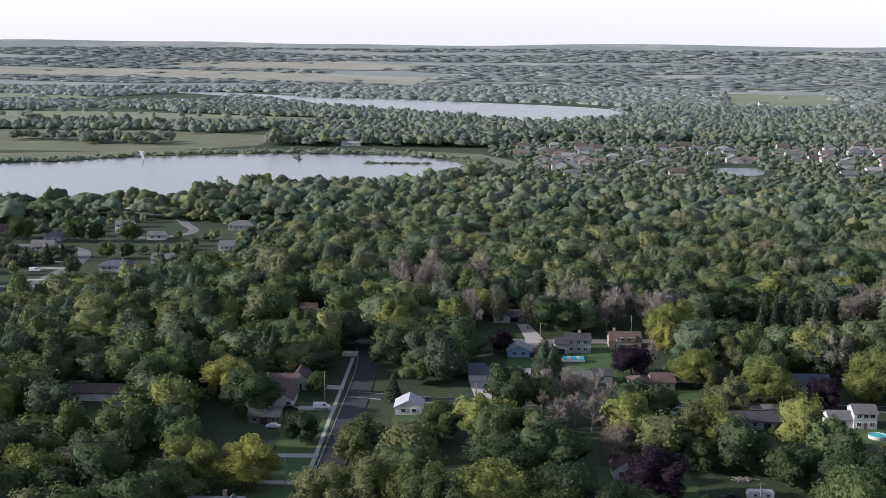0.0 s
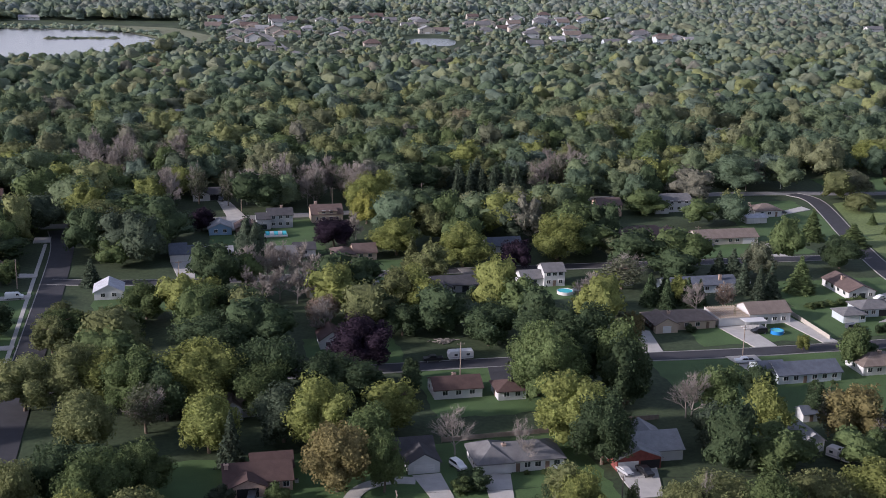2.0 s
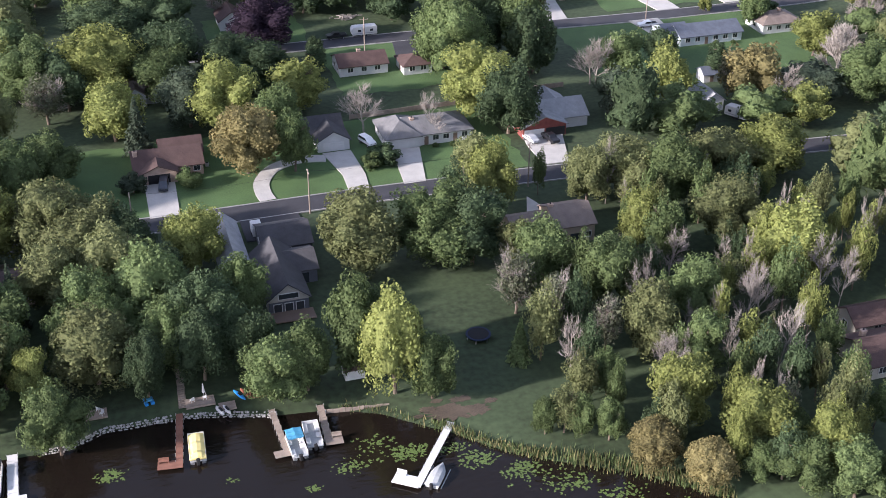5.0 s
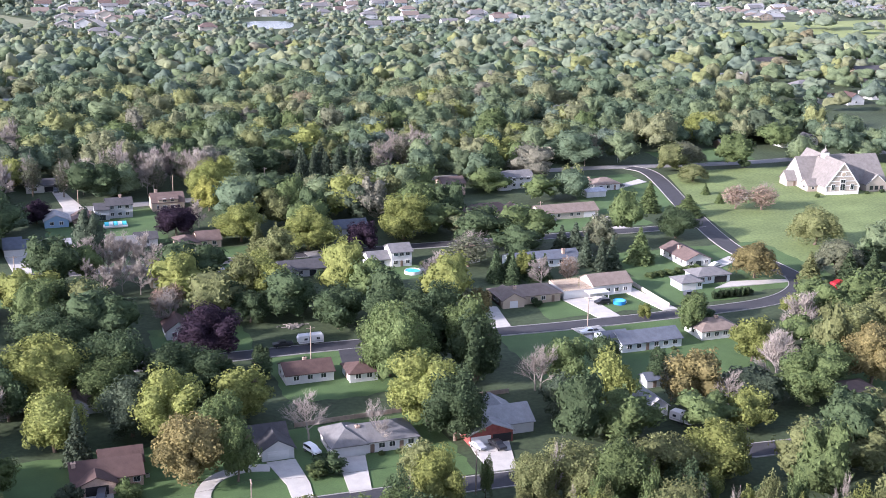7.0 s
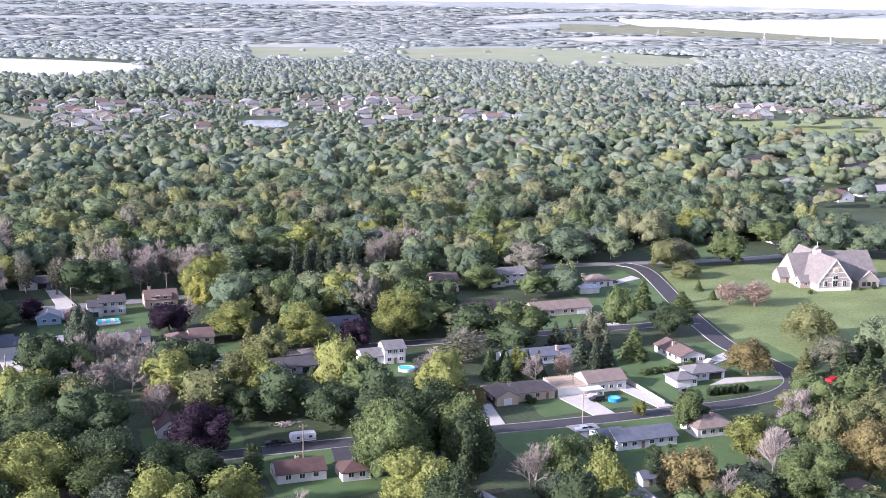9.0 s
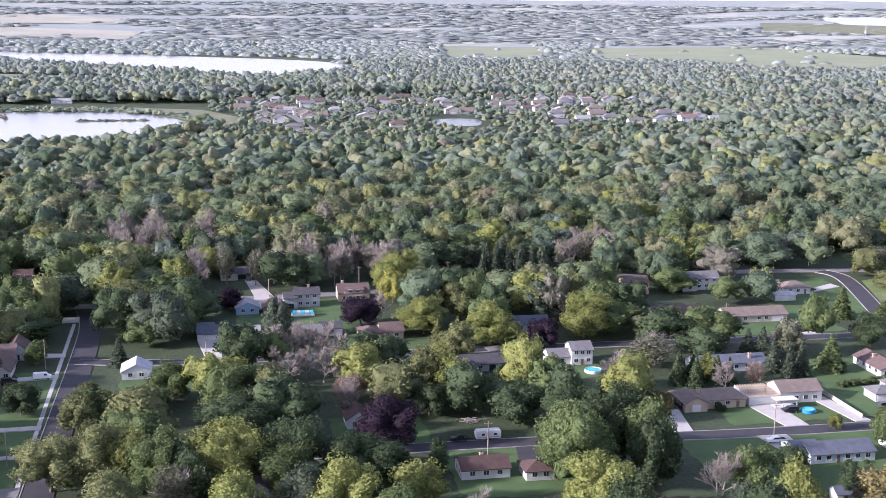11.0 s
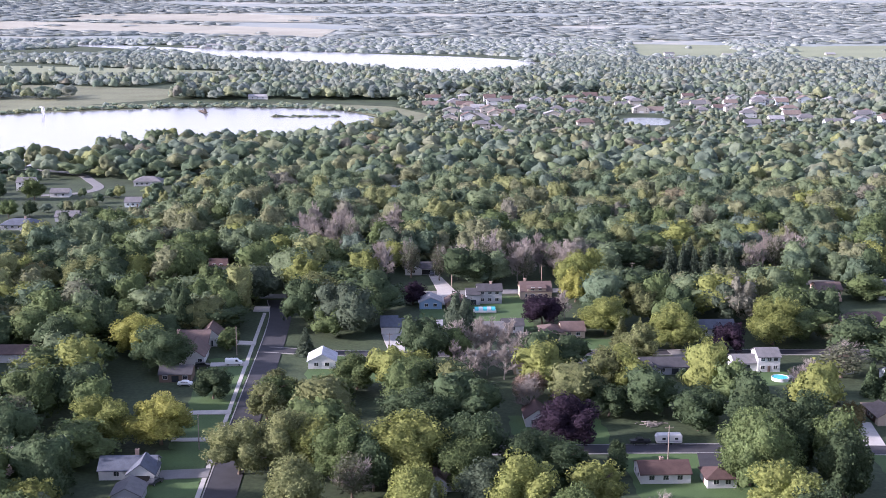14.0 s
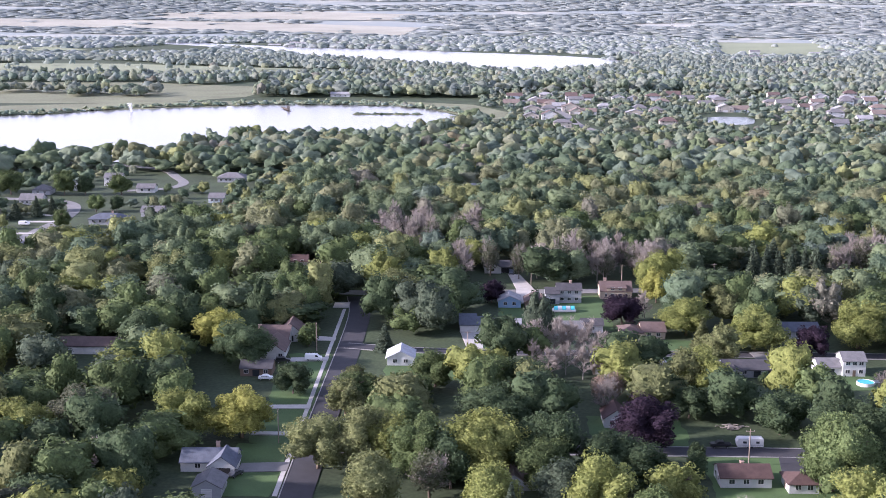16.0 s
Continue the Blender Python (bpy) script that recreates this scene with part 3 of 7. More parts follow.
def house(label, wings, wall="white", roof="grey", chimney=None, clear=24.0, group="", category="house", name="house", gable=None):
    """wings: centre x, front y, width, depth, wall height, rise, ridge, front openings, west side openings."""
    if len(label.split()) < 4:
        label += " among garden trees"
    x0, y0 = wings[0][0], wings[0][1] + wings[0][3] / 2
    ob = thing(name, x0, y0, 0, 0, label, category, group)
    for k, (cx, fy, w, d, h, rise, ridge, front, west) in enumerate(wings):
        dx, dy = cx - x0, fy + d / 2 - y0
        shift = Matrix.Translation((dx, dy, 0))
        body = part("wall", wall_body(w, d, h, rise, ridge), SIDE[gable[1]] if gable and gable[0] == k else SIDE[wall], ob)
        body.matrix_basis = shift
        if ridge == "hip":
            bm = hip_roof(w, d, h, rise)
            top = part("roof", bm, ROOF[roof], ob)
            top.matrix_basis = shift
        elif ridge == "x":
            top = part("roof", gable_roof(w, d, h, rise), ROOF[roof], ob)
            top.matrix_basis = shift
        else:
            top = part("roof", gable_roof(d, w, h, rise), ROOF[roof], ob)
            top.matrix_basis = shift @ pose(0, 0, 0, 0, 0, 90)
        openings(ob, front, w, 0.1, h, lambda u, z: pose(dx + u, dy - d / 2 - 0.02, z))
        openings(ob, west, d, 0.1, h, lambda u, z: pose(dx - w / 2 - 0.02, dy + u, z, 0, 0, -90))
        FOOTPRINTS.append((cx - w / 2 - 3.5, cx + w / 2 + 3.5, fy - (clear if k == 0 else 4), fy + d + 2.5))
    if chimney:
        px, py, top_z = chimney
        bm = slab_box(px - x0 - 0.45, px - x0 + 0.45, py - y0 - 0.4, py - y0 + 0.4, 2.0, top_z, bevel=0.03)
        box(bm, px - x0 - 0.55, px - x0 + 0.55, py - y0 - 0.5, py - y0 + 0.5, top_z - 0.2, top_z - 0.05)
        stack = part("chimney", bm, SIDE["stone"], ob)
        tube_bm = bmesh.new()
        tube(tube_bm, (px - x0, py - y0, top_z - 0.1), (px - x0, py - y0, top_z + 0.3), 0.16, 0.15, 8)
        part("flue", tube_bm, BLACK, stack)
    return ob


# along the lake street, north side
house("red-roofed brick ranch house with an open garage", [(16, 243.5, 14.5, 9.5, 2.7, 2.3, "x", "ow-ww", "w"), (13.6, 241.2, 7.4, 4, 2.6, 1.6, "y", "o", ""), (19.5, 250, 9, 6, 2.7, 2.2, "x", "", "")], "stone", "red", (9.4, 247, 5.6))
house("grey-roofed white house with a double garage", [(52.6, 246.3, 7.2, 9, 2.6, 2.1, "y", "g", "w"), (50.5, 251, 11, 8, 2.7, 2.4, "x", "", "w")], "white", "dark")
house("long grey hip-roofed ranch house", [(74, 243.4, 20, 10, 2.7, 2.6, "hip", "g-dwwdw", "ww"), (68, 243, 7.6, 11, 2.7, 2.6, "hip", "", "")], "white", "grey", (71, 247.5, 5.3))
house("pale-roofed house with a red gable and open garages", [(104, 243, 17, 10, 2.8, 2.6, "x", "", "w"), (100.5, 239.6, 10.5, 6, 2.8, 2.2, "y", "go", ""), (106.5, 248, 8, 8, 2.8, 2.4, "y", "", "")], "white", "pale", gable=(1, "brick"))
house("small cream house half hidden by trees", [(127, 240.8, 6.5, 8, 2.6, 1.8, "y", "w", "w")], "cream", "tan", clear=6)
house("white garage with a tall gable door", [(144.6, 241.4, 5.2, 8, 2.8, 1.7, "y", "s", "")], "white", "pale", clear=5, name="garage", category="garage")
house("small blue-roofed white garden shed", [(153, 258, 4.4, 4, 2.3, 1.2, "x", "d", "")], "white", "blue", clear=6, name="shed", category="shed")
house("brown-roofed white house with a shaded porch", [(197, 233, 11, 8, 2.7, 1.9, "hip", "wpw", "w")], "white", "brown", clear=12)
# lake side
blue_house = house("slim pale blue lake house with a blue-grey roof", [(22.8, 199, 5, 16, 3.0, 2.2, "y", "pw", "www")], "pale", "pale", clear=10)
balcony = part("balcony", slab_box(-2.5, 2.5, -10.4, -8.05, 2.5, 2.65), WHITE, blue_house, "white wooden balcony")
for u in (-2.4, 0.0, 2.4):
    part("post", slab_box(u - 0.07, u + 0.07, -10.35, -10.2, 0, 3.6), WHITE, balcony)
part("rail", slab_box(-2.4, 2.4, -10.33, -10.22, 3.45, 3.55), WHITE, balcony)
for k in range(16):
    part("baluster", slab_box(-2.3 + k * 0.3, -2.25 + k * 0.3, -10.3, -10.25, 2.65, 3.45), WHITE, balcony)
dark_house = house("dark-roofed lake house with a pale lakeside gable", [(30.0, 184.0, 7.2, 17.5, 3.0, 2.9, "y", "", "ww"), (33.6, 203, 9.4, 9.5, 2.8, 2.1, "x", "w", "w"), (34.4, 193, 5.4, 8, 3.0, 1.8, "x", "p", "")], "dark", "dark", clear=8, gable=(0, "cream"))
part("lower_wall", slab_box(-3.62, 3.62, -8.83, -8.7, 0.0, 2.45), SIDE["dark"], dark_house, "dark boarded lower wall")
wide = part("wide_window", slab_box(-1.9, 1.9, -8.86, -8.72, 2.9, 4.1), WHITE, dark_house, "wide window in a white frame")
part("pane", slab_box(-1.75, 1.75, -8.89, -8.8, 3.02, 3.98), GLASS, wide)
for u in (-2.0, 0.0, 2.0):
    glazed = part("patio_door", slab_box(u - 0.8, u + 0.8, -8.9, -8.8, 0.2, 2.15), WHITE, dark_house)
    part("pane", slab_box(u - 0.7, u + 0.7, -8.93, -8.86, 0.3, 2.05), GLASS, glazed)
deck = part("deck", slab_box(-4.2, 4.2, -12.3, -8.95, 0.35, 0.5), SIDE["brown"], dark_house, "dark wooden terrace")
for side in (-1, 1):
    bm = bmesh.new()
    tube(bm, Vector((side * 3.9, -8.98, 2.78)), Vector((0, -8.98, 5.9)), 0.12, 0.12, 4)
    part("rake_trim", bm, WHITE, dark_house)
house("tan-roofed split-level house above the lake", [(80.5, 192.8, 9, 9, 2.8, 2.2, "x", "www", "w"), (88.2, 192.2, 8, 9.5, 4.0, 2.2, "x", "wpw", "")], "tan", "tan", (84.6, 197, 6.8), clear=17)
house("lake cottage hidden among trees", [(-17, 200, 10, 9, 2.8, 2.2, "x", "wpw", "w")], "tan", "brown", clear=4)
house("small white shed with a brown flat roof", [(36.3, 161, 3.3, 2.6, 2.2, 0.35, "x", "", "")], "white", "brown", clear=9, name="shed", category="shed")
house("red-roofed house among trees by the shore", [(123, 136, 14, 9, 2.9, 2.3, "x", "wwp", "w"), (125.5, 147, 9, 6, 2.8, 1.9, "x", "w", "w")], "cream", "red", (118.5, 142, 5.8), clear=6)
# along the second street
house("red-brown-roofed white ranch house", [(70.2, 288, 12.6, 8.5, 2.7, 1.9, "x", "www", "ww")], "white", "red", (70, 293, 5.2))
house("detached white garage with a red-brown roof", [(83.5, 284.6, 7.3, 7.5, 2.5, 1.8, "hip", "ww", "d")], "white", "red", name="garage", category="garage")
house("long pale blue ranch house with a slate-blue roof", [(166, 282.6, 18.5, 9, 2.7, 1.9, "x", "wwdwww", "w"), (157, 284.5, 7, 9, 2.7, 1.8, "x", "", "")], "pale", "blue")
house("white house with a taupe hip roof", [(189, 284.6, 12, 9.5, 2.8, 2.3, "hip", "wwwd", "w")], "white", "tan", (190, 289, 5.6))
house("grey-shingled house with a stone chimney behind trees", [(16, 285, 10, 9, 3.4, 2.5, "x", "pw", "w"), (12.8, 283.6, 5, 5, 3.0, 1.8, "y", "p", "")], "grey", "tan", (15.5, 289, 7.0), clear=13)
house("brown-roofed brick cottage beside a purple tree", [(43.4, 330.2, 7, 9, 2.8, 2.4, "y", "wd", "w")], "white", "red", clear=21)
house("tan-roofed ranch house with a pale garage", [(150, 329.5, 20, 10, 2.7, 2.2, "hip", "s-wwd", "w"), (143.5, 327.5, 7, 9, 2.7, 1.9, "y", "s", "w")], "tan", "tan", (146, 333, 5.2))
house("cream house under repair with an open deck", [(178.5, 330.5, 13.5, 9.5, 3.6, 2.2, "x", "wwww", "w")], "white", "tan")
wing = thing("unfinished_house", 166.5, 335.5, 0, 0, "roofless cream house wing with bare timber joists", "house")
for x0, x1, y0, y1 in ((-5.2, 5.0, -5.6, -5.35), (-5.2, 5.0, 5.35, 5.6), (-5.2, -4.95, -5.35, 5.35), (0.6, 0.8, -5.35, 5.35)):
    part("wall", slab_box(x0, x1, y0, y1, 0, 2.9), SIDE["white"], wing)
part("subfloor", slab_box(-5.2, 5.0, -5.6, 5.6, 0.02, 0.35), SIDE["tan"], wing)
for k in range(12):
    part("joist", slab_box(-5.0 + k * 0.86, -4.86 + k * 0.86, -5.9, 5.9, 2.9, 3.15), SIDE["tan"], wing, "bare timber joist")
for k in range(5):
    part("tie_beam", slab_box(-5.2, 5.0, -4.4 + k * 2.2, -4.25 + k * 2.2, 3.15, 3.28), SIDE["tan"], wing)
porch = thing("porch", 171.5, 327.6, 0, 0, "white timber porch with a flat roof", "porch")
part("deck", slab_box(-3.4, 3.4, -1.8, 1.6, 0.3, 0.5), WHITE, porch)
part("porch_roof", slab_box(-3.6, 3.6, -2.0, 1.8, 2.6, 2.8), WHITE, porch)
for u in (-3.3, -1.1, 1.1, 3.3):
    part("post", slab_box(u - 0.1, u + 0.1, -1.8, -1.6, 0.0, 2.6), WHITE, porch)
FOOTPRINTS.append((158, 176, 322, 344))
house("grey-roofed pale garage by the bend", [(205.2, 327, 7.6, 7, 2.6, 1.7, "hip", "gw", "")], "pale", "grey", name="garage", category="garage", clear=13)
house("grey-roofed pale house by the bend", [(216, 331.5, 12, 8, 2.7, 1.9, "hip", "wwo", "w")], "pale", "grey", clear=15)
house("long brown-roofed white ranch house end-on", [(220.8, 349, 9.5, 17.5, 2.7, 2.0, "y", "wpw", "wwww")], "white", "brown", (219, 359, 5.3))
house("low slate-grey-roofed long house among spruces", [(171, 364, 25, 9, 2.8, 1.7, "x", "wwdwww", "w")], "pale", "blue", (178, 366, 5.5), clear=15)
house("two-storey white house", [(124.6, 379.2, 7.2, 8, 5.2, 1.9, "x", "wdw", "w"), (117.6, 380.4, 7.8, 8, 2.8, 1.8, "x", "p", "w")], "white", "grey")
house("long grey-roofed house with a white porch", [(91.5, 377.5, 17, 9, 2.7, 1.9, "x", "wwpd", "w"), (86.2, 375.4, 4.5, 4, 2.5, 1.1, "y", "p", "")], "grey", "dark")
house("little red-roofed barn shed", [(84, 357, 5, 4.6, 2.2, 2.0, "y", "d", "")], "tan", "rust", name="shed", category="shed", clear=20)
house("brown flat-roofed house", [(46, 379.5, 8.5, 9, 2.6, 0.9, "x", "gw", "")], "tan", "brown", clear=13)
house("pale grey hip-roofed house", [(61.8, 383, 7.5, 9, 2.6, 2.8, "hip", "ww", "w")], "white", "pale", clear=13)
house("white gabled cottage", [(-20.2, 387.4, 8.8, 9.5, 2.7, 2.2, "y", "ww", "w")], "white", "white", clear=18)
house("small tan cottage", [(1.5, 381, 5.6, 7, 2.5, 1.4, "hip", "ww", "")], "tan", "brown", clear=12)
# along the third street
house("white double garage house with a grey-blue roof", [(3.1, 429, 8, 8.5, 2.7, 1.9, "x", "gs", "w"), (2, 434, 6, 7, 2.8, 1.7, "x", "", "")], "white", "blue")
house("pale grey-roofed long bungalow", [(15.2, 428, 11.6, 8, 2.6, 1.6, "x", "wwd", "")], "pale", "pale", clear=15)
house("grey bungalow behind bare trees", [(38, 425, 9.6, 8, 2.6, 1.7, "x", "wwd", "")], "grey", "grey", clear=15)
house("small white cottage with a slate roof", [(46.6, 429, 7.6, 7, 2.8, 1.6, "x", "w", "d")], "white", "dark", clear=15)
house("brown house with a dark open garage", [(59.4, 419.5, 7.4, 9, 2.7, 1.8, "hip", "o", "w"), (67.3, 421.2, 8.2, 9, 2.8, 2.2, "x", "ww", "")], "tan", "brown")
house("slate-blue-roofed grey ranch house", [(119.5, 423, 13, 9, 2.7, 2.1, "x", "wwwd", "w")], "grey", "blue", clear=24)
house("large brown-roofed house with front gables", [(177, 425.5, 19, 11, 3.0, 3.4, "hip", "w-www", "w"), (186, 422.6, 8.5, 9, 3.0, 2.9, "y", "pp", ""), (171, 424.5, 7, 9, 3.0, 2.4, "y", "s", "w")], "stone", "brown", clear=24)
house("long rosy tan-roofed ranch house", [(207, 421.5, 25, 9.5, 2.8, 2.1, "x", "www-wwg", "w")], "cream", "tan", clear=21)
house("small white garden building", [(233.6, 451, 9, 6, 2.5, 0.8, "x", "s", "")], "white", "white", name="shed", category="shed", clear=15)
house("white house with a tan hip roof", [(244, 461, 11.5, 9, 2.7, 2.2, "hip", "wwd", "ww"), (235.5, 464, 8, 8, 2.6, 1.8, "hip", "w", "")], "white", "tan", (238, 467, 5), clear=21)
house("white two-storey house with a grey roof", [(208, 475, 15, 9, 4.8, 2.2, "x", "wwww", "w"), (201.5, 473, 6, 8, 3.0, 2.2, "y", "w", "w")], "white", "grey", clear=21)
house("two-storey tan house with a rosy roof", [(177.6, 471, 10, 9, 5.0, 2.0, "x", "wdw", "w"), (173, 470, 5, 7, 3, 1.7, "y", "w", "")], "stone", "brown", clear=21)
# along the county road
house("blue gabled house", [(18.2, 464, 8.6, 9, 2.7, 1.9, "y", "ww", "w")], "blue", "pale")
house("brown gabled garage house", [(28.2, 462.5, 8.2, 9, 2.7, 2.0, "y", "d", "")], "brown", "brown", (30.5, 466, 5.2))
house("grey two-storey house", [(41.8, 472, 9.6, 8, 5.2, 1.9, "x", "www", "w"), (35.2, 470, 5.2, 9, 4.2, 1.5, "x", "p", "")], "grey", "dark", (42.5, 476, 8.2), clear=17)
house("dark-roofed house with a long front dormer", [(61, 478.5, 12.4, 10, 3.4, 2.8, "x", "wpw", "w"), (61, 478.2, 7.4, 5, 4.6, 0.7, "x", "ww", "")], "tan", "brown", (57, 484, 7.5))
house("dark small house", [(3.6, 476, 6.6, 8, 2.6, 1.8, "x", "ww", "")], "dark", "dark", clear=12)
house("white gabled ranch house across the county road", [(13, 523, 7, 10, 2.8, 1.8, "y", "w", "w"), (19, 524, 7, 8, 2.8, 2.0, "x", "o", "")], "white", "dark", (22.5, 529, 5.8), clear=34)
# along the avenue
house("long white house with a row of garage doors", [(-126, 398, 21, 9, 3.0, 1.8, "x", "dwggg", "w")], "white", "brown", clear=34)
house("grey-roofed house with stacked front gables", [(-65, 405, 11, 18, 3.0, 3.2, "x", "", "www"), (-63, 393, 8, 13, 3.0, 2.9, "y", "gw", "w"), (-60, 415, 8, 10, 3.2, 3.4, "y", "p", "")], "white", "brown", (-70, 412, 7), clear=15)
house("green-grey low house", [(-65.4, 375, 10, 8, 2.7, 1.7, "x", "wpw", "")], "brown", "dark", clear=15)
house("blue-grey-roofed house with a cross gable", [(-64.5, 295.5, 14, 8, 2.7, 2.2, "x", "ww", "w"), (-60.5, 292.5, 6.6, 8, 2.7, 2.5, "y", "o", "")], "white", "blue", (-63, 302, 5.8), clear=13)
house("grey-roofed garage by the avenue", [(-61.5, 279, 7, 8, 2.6, 1.9, "y", "s", "w")], "grey", "grey", clear=9, name="garage", category="garage")
house("long white house with a brown roof", [(-130, 398.5, 15, 7.5, 2.7, 1.4, "x", "wwdgs", "w")], "white", "brown", clear=27)
house("tan gabled house", [(-71.5, 526, 7.5, 8, 4.4, 2.0, "x", "ww", "w")], "cream", "red", clear=21)
house("white gabled house", [(-60.2, 519, 6, 8, 2.8, 2.2, "y", "ww", "w")], "white", "brown", clear=21)
# gardens beyond the county road
house("blue-grey hip-roofed house", [(-186, 632, 19, 10, 2.8, 2.6, "hip", "wwwg", "w"), (-181, 629, 8, 8, 2.8, 2.4, "y", "w", "")], "grey", "blue", (-184, 637, 6.4), clear=26)
house("tall white house", [(-219, 762, 11, 9, 5.2, 2.2, "x", "www", "w")], "white", "grey", clear=26)
house("grey-roofed pale house", [(-148, 778, 17, 11, 3.0, 2.8, "hip", "wwwg", "w")], "grey", "grey", clear=26)
house("grey house", [(-142, 700, 9, 9, 3.0, 2.2, "x", "wwd", "")], "pale", "grey", clear=26)
house("grey steep-roofed house", [(-114, 652, 8, 9, 3.0, 3.6, "y", "ww", "w"), (-106, 650, 10, 8, 2.7, 2.6, "x", "wg", "")], "grey", "grey", clear=26)
house("white house with a grey cross gable", [(-57, 681, 16, 9, 2.8, 2.4, "x", "wwwd", "w"), (-60, 679, 6, 8, 2.8, 2.6, "y", "w", "")], "white", "grey", clear=26)
house("white long house", [(6, 737, 13, 9, 3.4, 2.4, "x", "wwwd", "w"), (15, 757, 12, 9, 2.8, 2.0, "x", "www", "")], "white", "pale", clear=48)
house("dark long house in the woods", [(120, 862, 15, 8, 3.2, 2.0, "x", "www", "w")], "brown", "brown", clear=50)
house("grey hip-roofed house", [(-252, 726, 11, 9, 2.8, 2.8, "hip", "ww", "w")], "grey", "grey", clear=26)
house("grey bungalow across the road", [(347.5, 526, 12, 8, 2.6, 1.7, "x", "wwd", "")], "brown", "grey", clear=26)
house("brown cottage in the trees", [(287, 526, 9, 8, 2.6, 1.7, "x", "wd", "")], "brown", "grey", clear=34)
house("red-and-white barn-like house", [(486, 634, 10, 10, 3.6, 3.2, "y", "w", "w"), (500, 626, 12, 12, 3.6, 3.4, "y", "w", "w"), (494, 634, 22, 9, 3, 2.6, "x", "", "")], "white", "red", clear=48)
house("long pale school-like building", [(540, 640, 34, 14, 3.6, 2.6, "x", "wwwwww", "w")], "white", "pale", clear=48)
house("white bungalow by the fields", [(558, 803, 26, 9, 3.0, 2.4, "x", "wwww", "w")], "cream", "tan", clear=48)
house("pale hip-roofed house by the fields", [(511, 690, 17, 10, 2.8, 3.0, "hip", "www", "w")], "cream", "grey", clear=42)
house("grey hip-roofed house by the fields", [(556, 690, 16, 10, 2.8, 2.6, "hip", "www", "w")], "grey", "brown", clear=42)
house("low tan house across the lake", [(-142, 1425, 22, 11, 3.2, 2.2, "x", "www", "w")], "white", "pale", clear=56)

# the church: a steep nave crossed by a tall west gable and a long east wing
church = house("tan church with steep grey roofs and white-banded gables", [
    (337.3, 425.5, 15.5, 33, 3.8, 10.0, "y", "", ""), (332.3, 438.5, 13, 17, 3.8, 8.6, "x", "", ""), (349.5, 434.5, 27, 21, 3.6, 9.6, "x", "", ""),
    (324.5, 443.5, 7, 7, 2.9, 3.4, "x", "d", ""), (327.5, 432.5, 5, 6, 2.8, 2.2, "x", "w", "w"), (355.3, 428.5, 9.6, 10, 3.2, 4.2, "y", "", "")],
    "church", "church", clear=46, name="church", category="church", gable=(1, "white"))
church.matrix_basis = pose(339.8, 442, 0, 0, 0, -8)
FACE = -16.5 - 0.06
for z, half in ((3.6, 7.5), (5.7, 6.3), (7.8, 4.7), (9.9, 3.1)):
    part("trim_band", slab_box(-half, half, FACE - 0.08, FACE + 0.05, z, z + 0.32), WHITE, church)
for side in (-1, 1):
    bm = bmesh.new()
    tube(bm, (side * 8.1, FACE - 0.1, 3.3), (0, FACE - 0.1, 13.7), 0.28, 0.28, 4)
    part("rake_trim", bm, WHITE, church)
    part("corner_trim", slab_box(side * 7.5 - 0.25, side * 7.5 + 0.25, FACE - 0.08, FACE + 0.05, 0, 3.8), WHITE, church)
    bm = bmesh.new()
    tube(bm, (18 + side * 5.2, -13.65, 2.9), (18, -13.65, 7.5), 0.2, 0.2, 4)
    part("rake_trim", bm, WHITE, church)
for wx in (15.6, 18, 20.4):
    part("bay_window", slab_box(wx - 0.8, wx + 0.8, -13.62, -13.45, 0.9, 2.6), GLASS, church)
part("base_panel", slab_box(-7.6, 7.6, FACE - 0.05, FACE + 0.05, 0.0, 1.5), WHITE, church)
for wx, wz, ww_, wh in ((-4.4, 2.2, 1.5, 2.2), (4.4, 2.2, 1.5, 2.2), (0, 2.0, 2.2, 2.6), (0, 5.2, 2.2, 1.3)):
    win = part("tall_window", slab_box(wx - ww_ / 2 - 0.2, wx + ww_ / 2 + 0.2, FACE - 0.14, FACE + 0.03, wz - 0.2, wz + wh + 0.2), WHITE, church)
    for k in (-1, 1):
        part("pane", slab_box(wx + k * ww_ / 4 - ww_ / 4 + 0.08, wx + k * ww_ / 4 + ww_ / 4 - 0.08, FACE - 0.2, FACE - 0.1, wz, wz + wh), GLASS, win)
for r, deep, name, mat, owner in ((1.25, 0.24, "round_window", WHITE, None), (0.9, 0.34, "pane", SIDE["tan"], "round")):
    bm = bmesh.new()
    bmesh.ops.create_cone(bm, cap_ends=True, segments=20, radius1=r, radius2=r, depth=deep, matrix=Matrix.Translation((0, FACE, 8.8)) @ pose(0, 0, 0, 90, 0, 0))
    rose = part(name, bm, mat, rose if owner else church)
# the little white cupola on the crossing
bm = slab_box(-1.3, 1.3, -0.9, 1.7, 12.6, 15.0)
part("cupola", bm, WHITE, church)
top = part("cupola_roof", gable_roof(2.6, 2.6, 15.0, 1.2, 0.3, 0.15), ROOF["church"], church)
top.matrix_basis = pose(0, 0.4, 0, 0, 0, 90)
bm = bmesh.new()
tube(bm, (0, 0.4, 16.2), (0, 0.4, 18.4), 0.14, 0.08, 6)
part("finial", bm, WHITE, church)
house("low white building behind the church", [(378, 520, 8, 9, 3.4, 2.8, "y", "w", "w"), (392, 522, 8, 8, 3.0, 2.6, "y", "ww", "")], "white", "dark", clear=18)

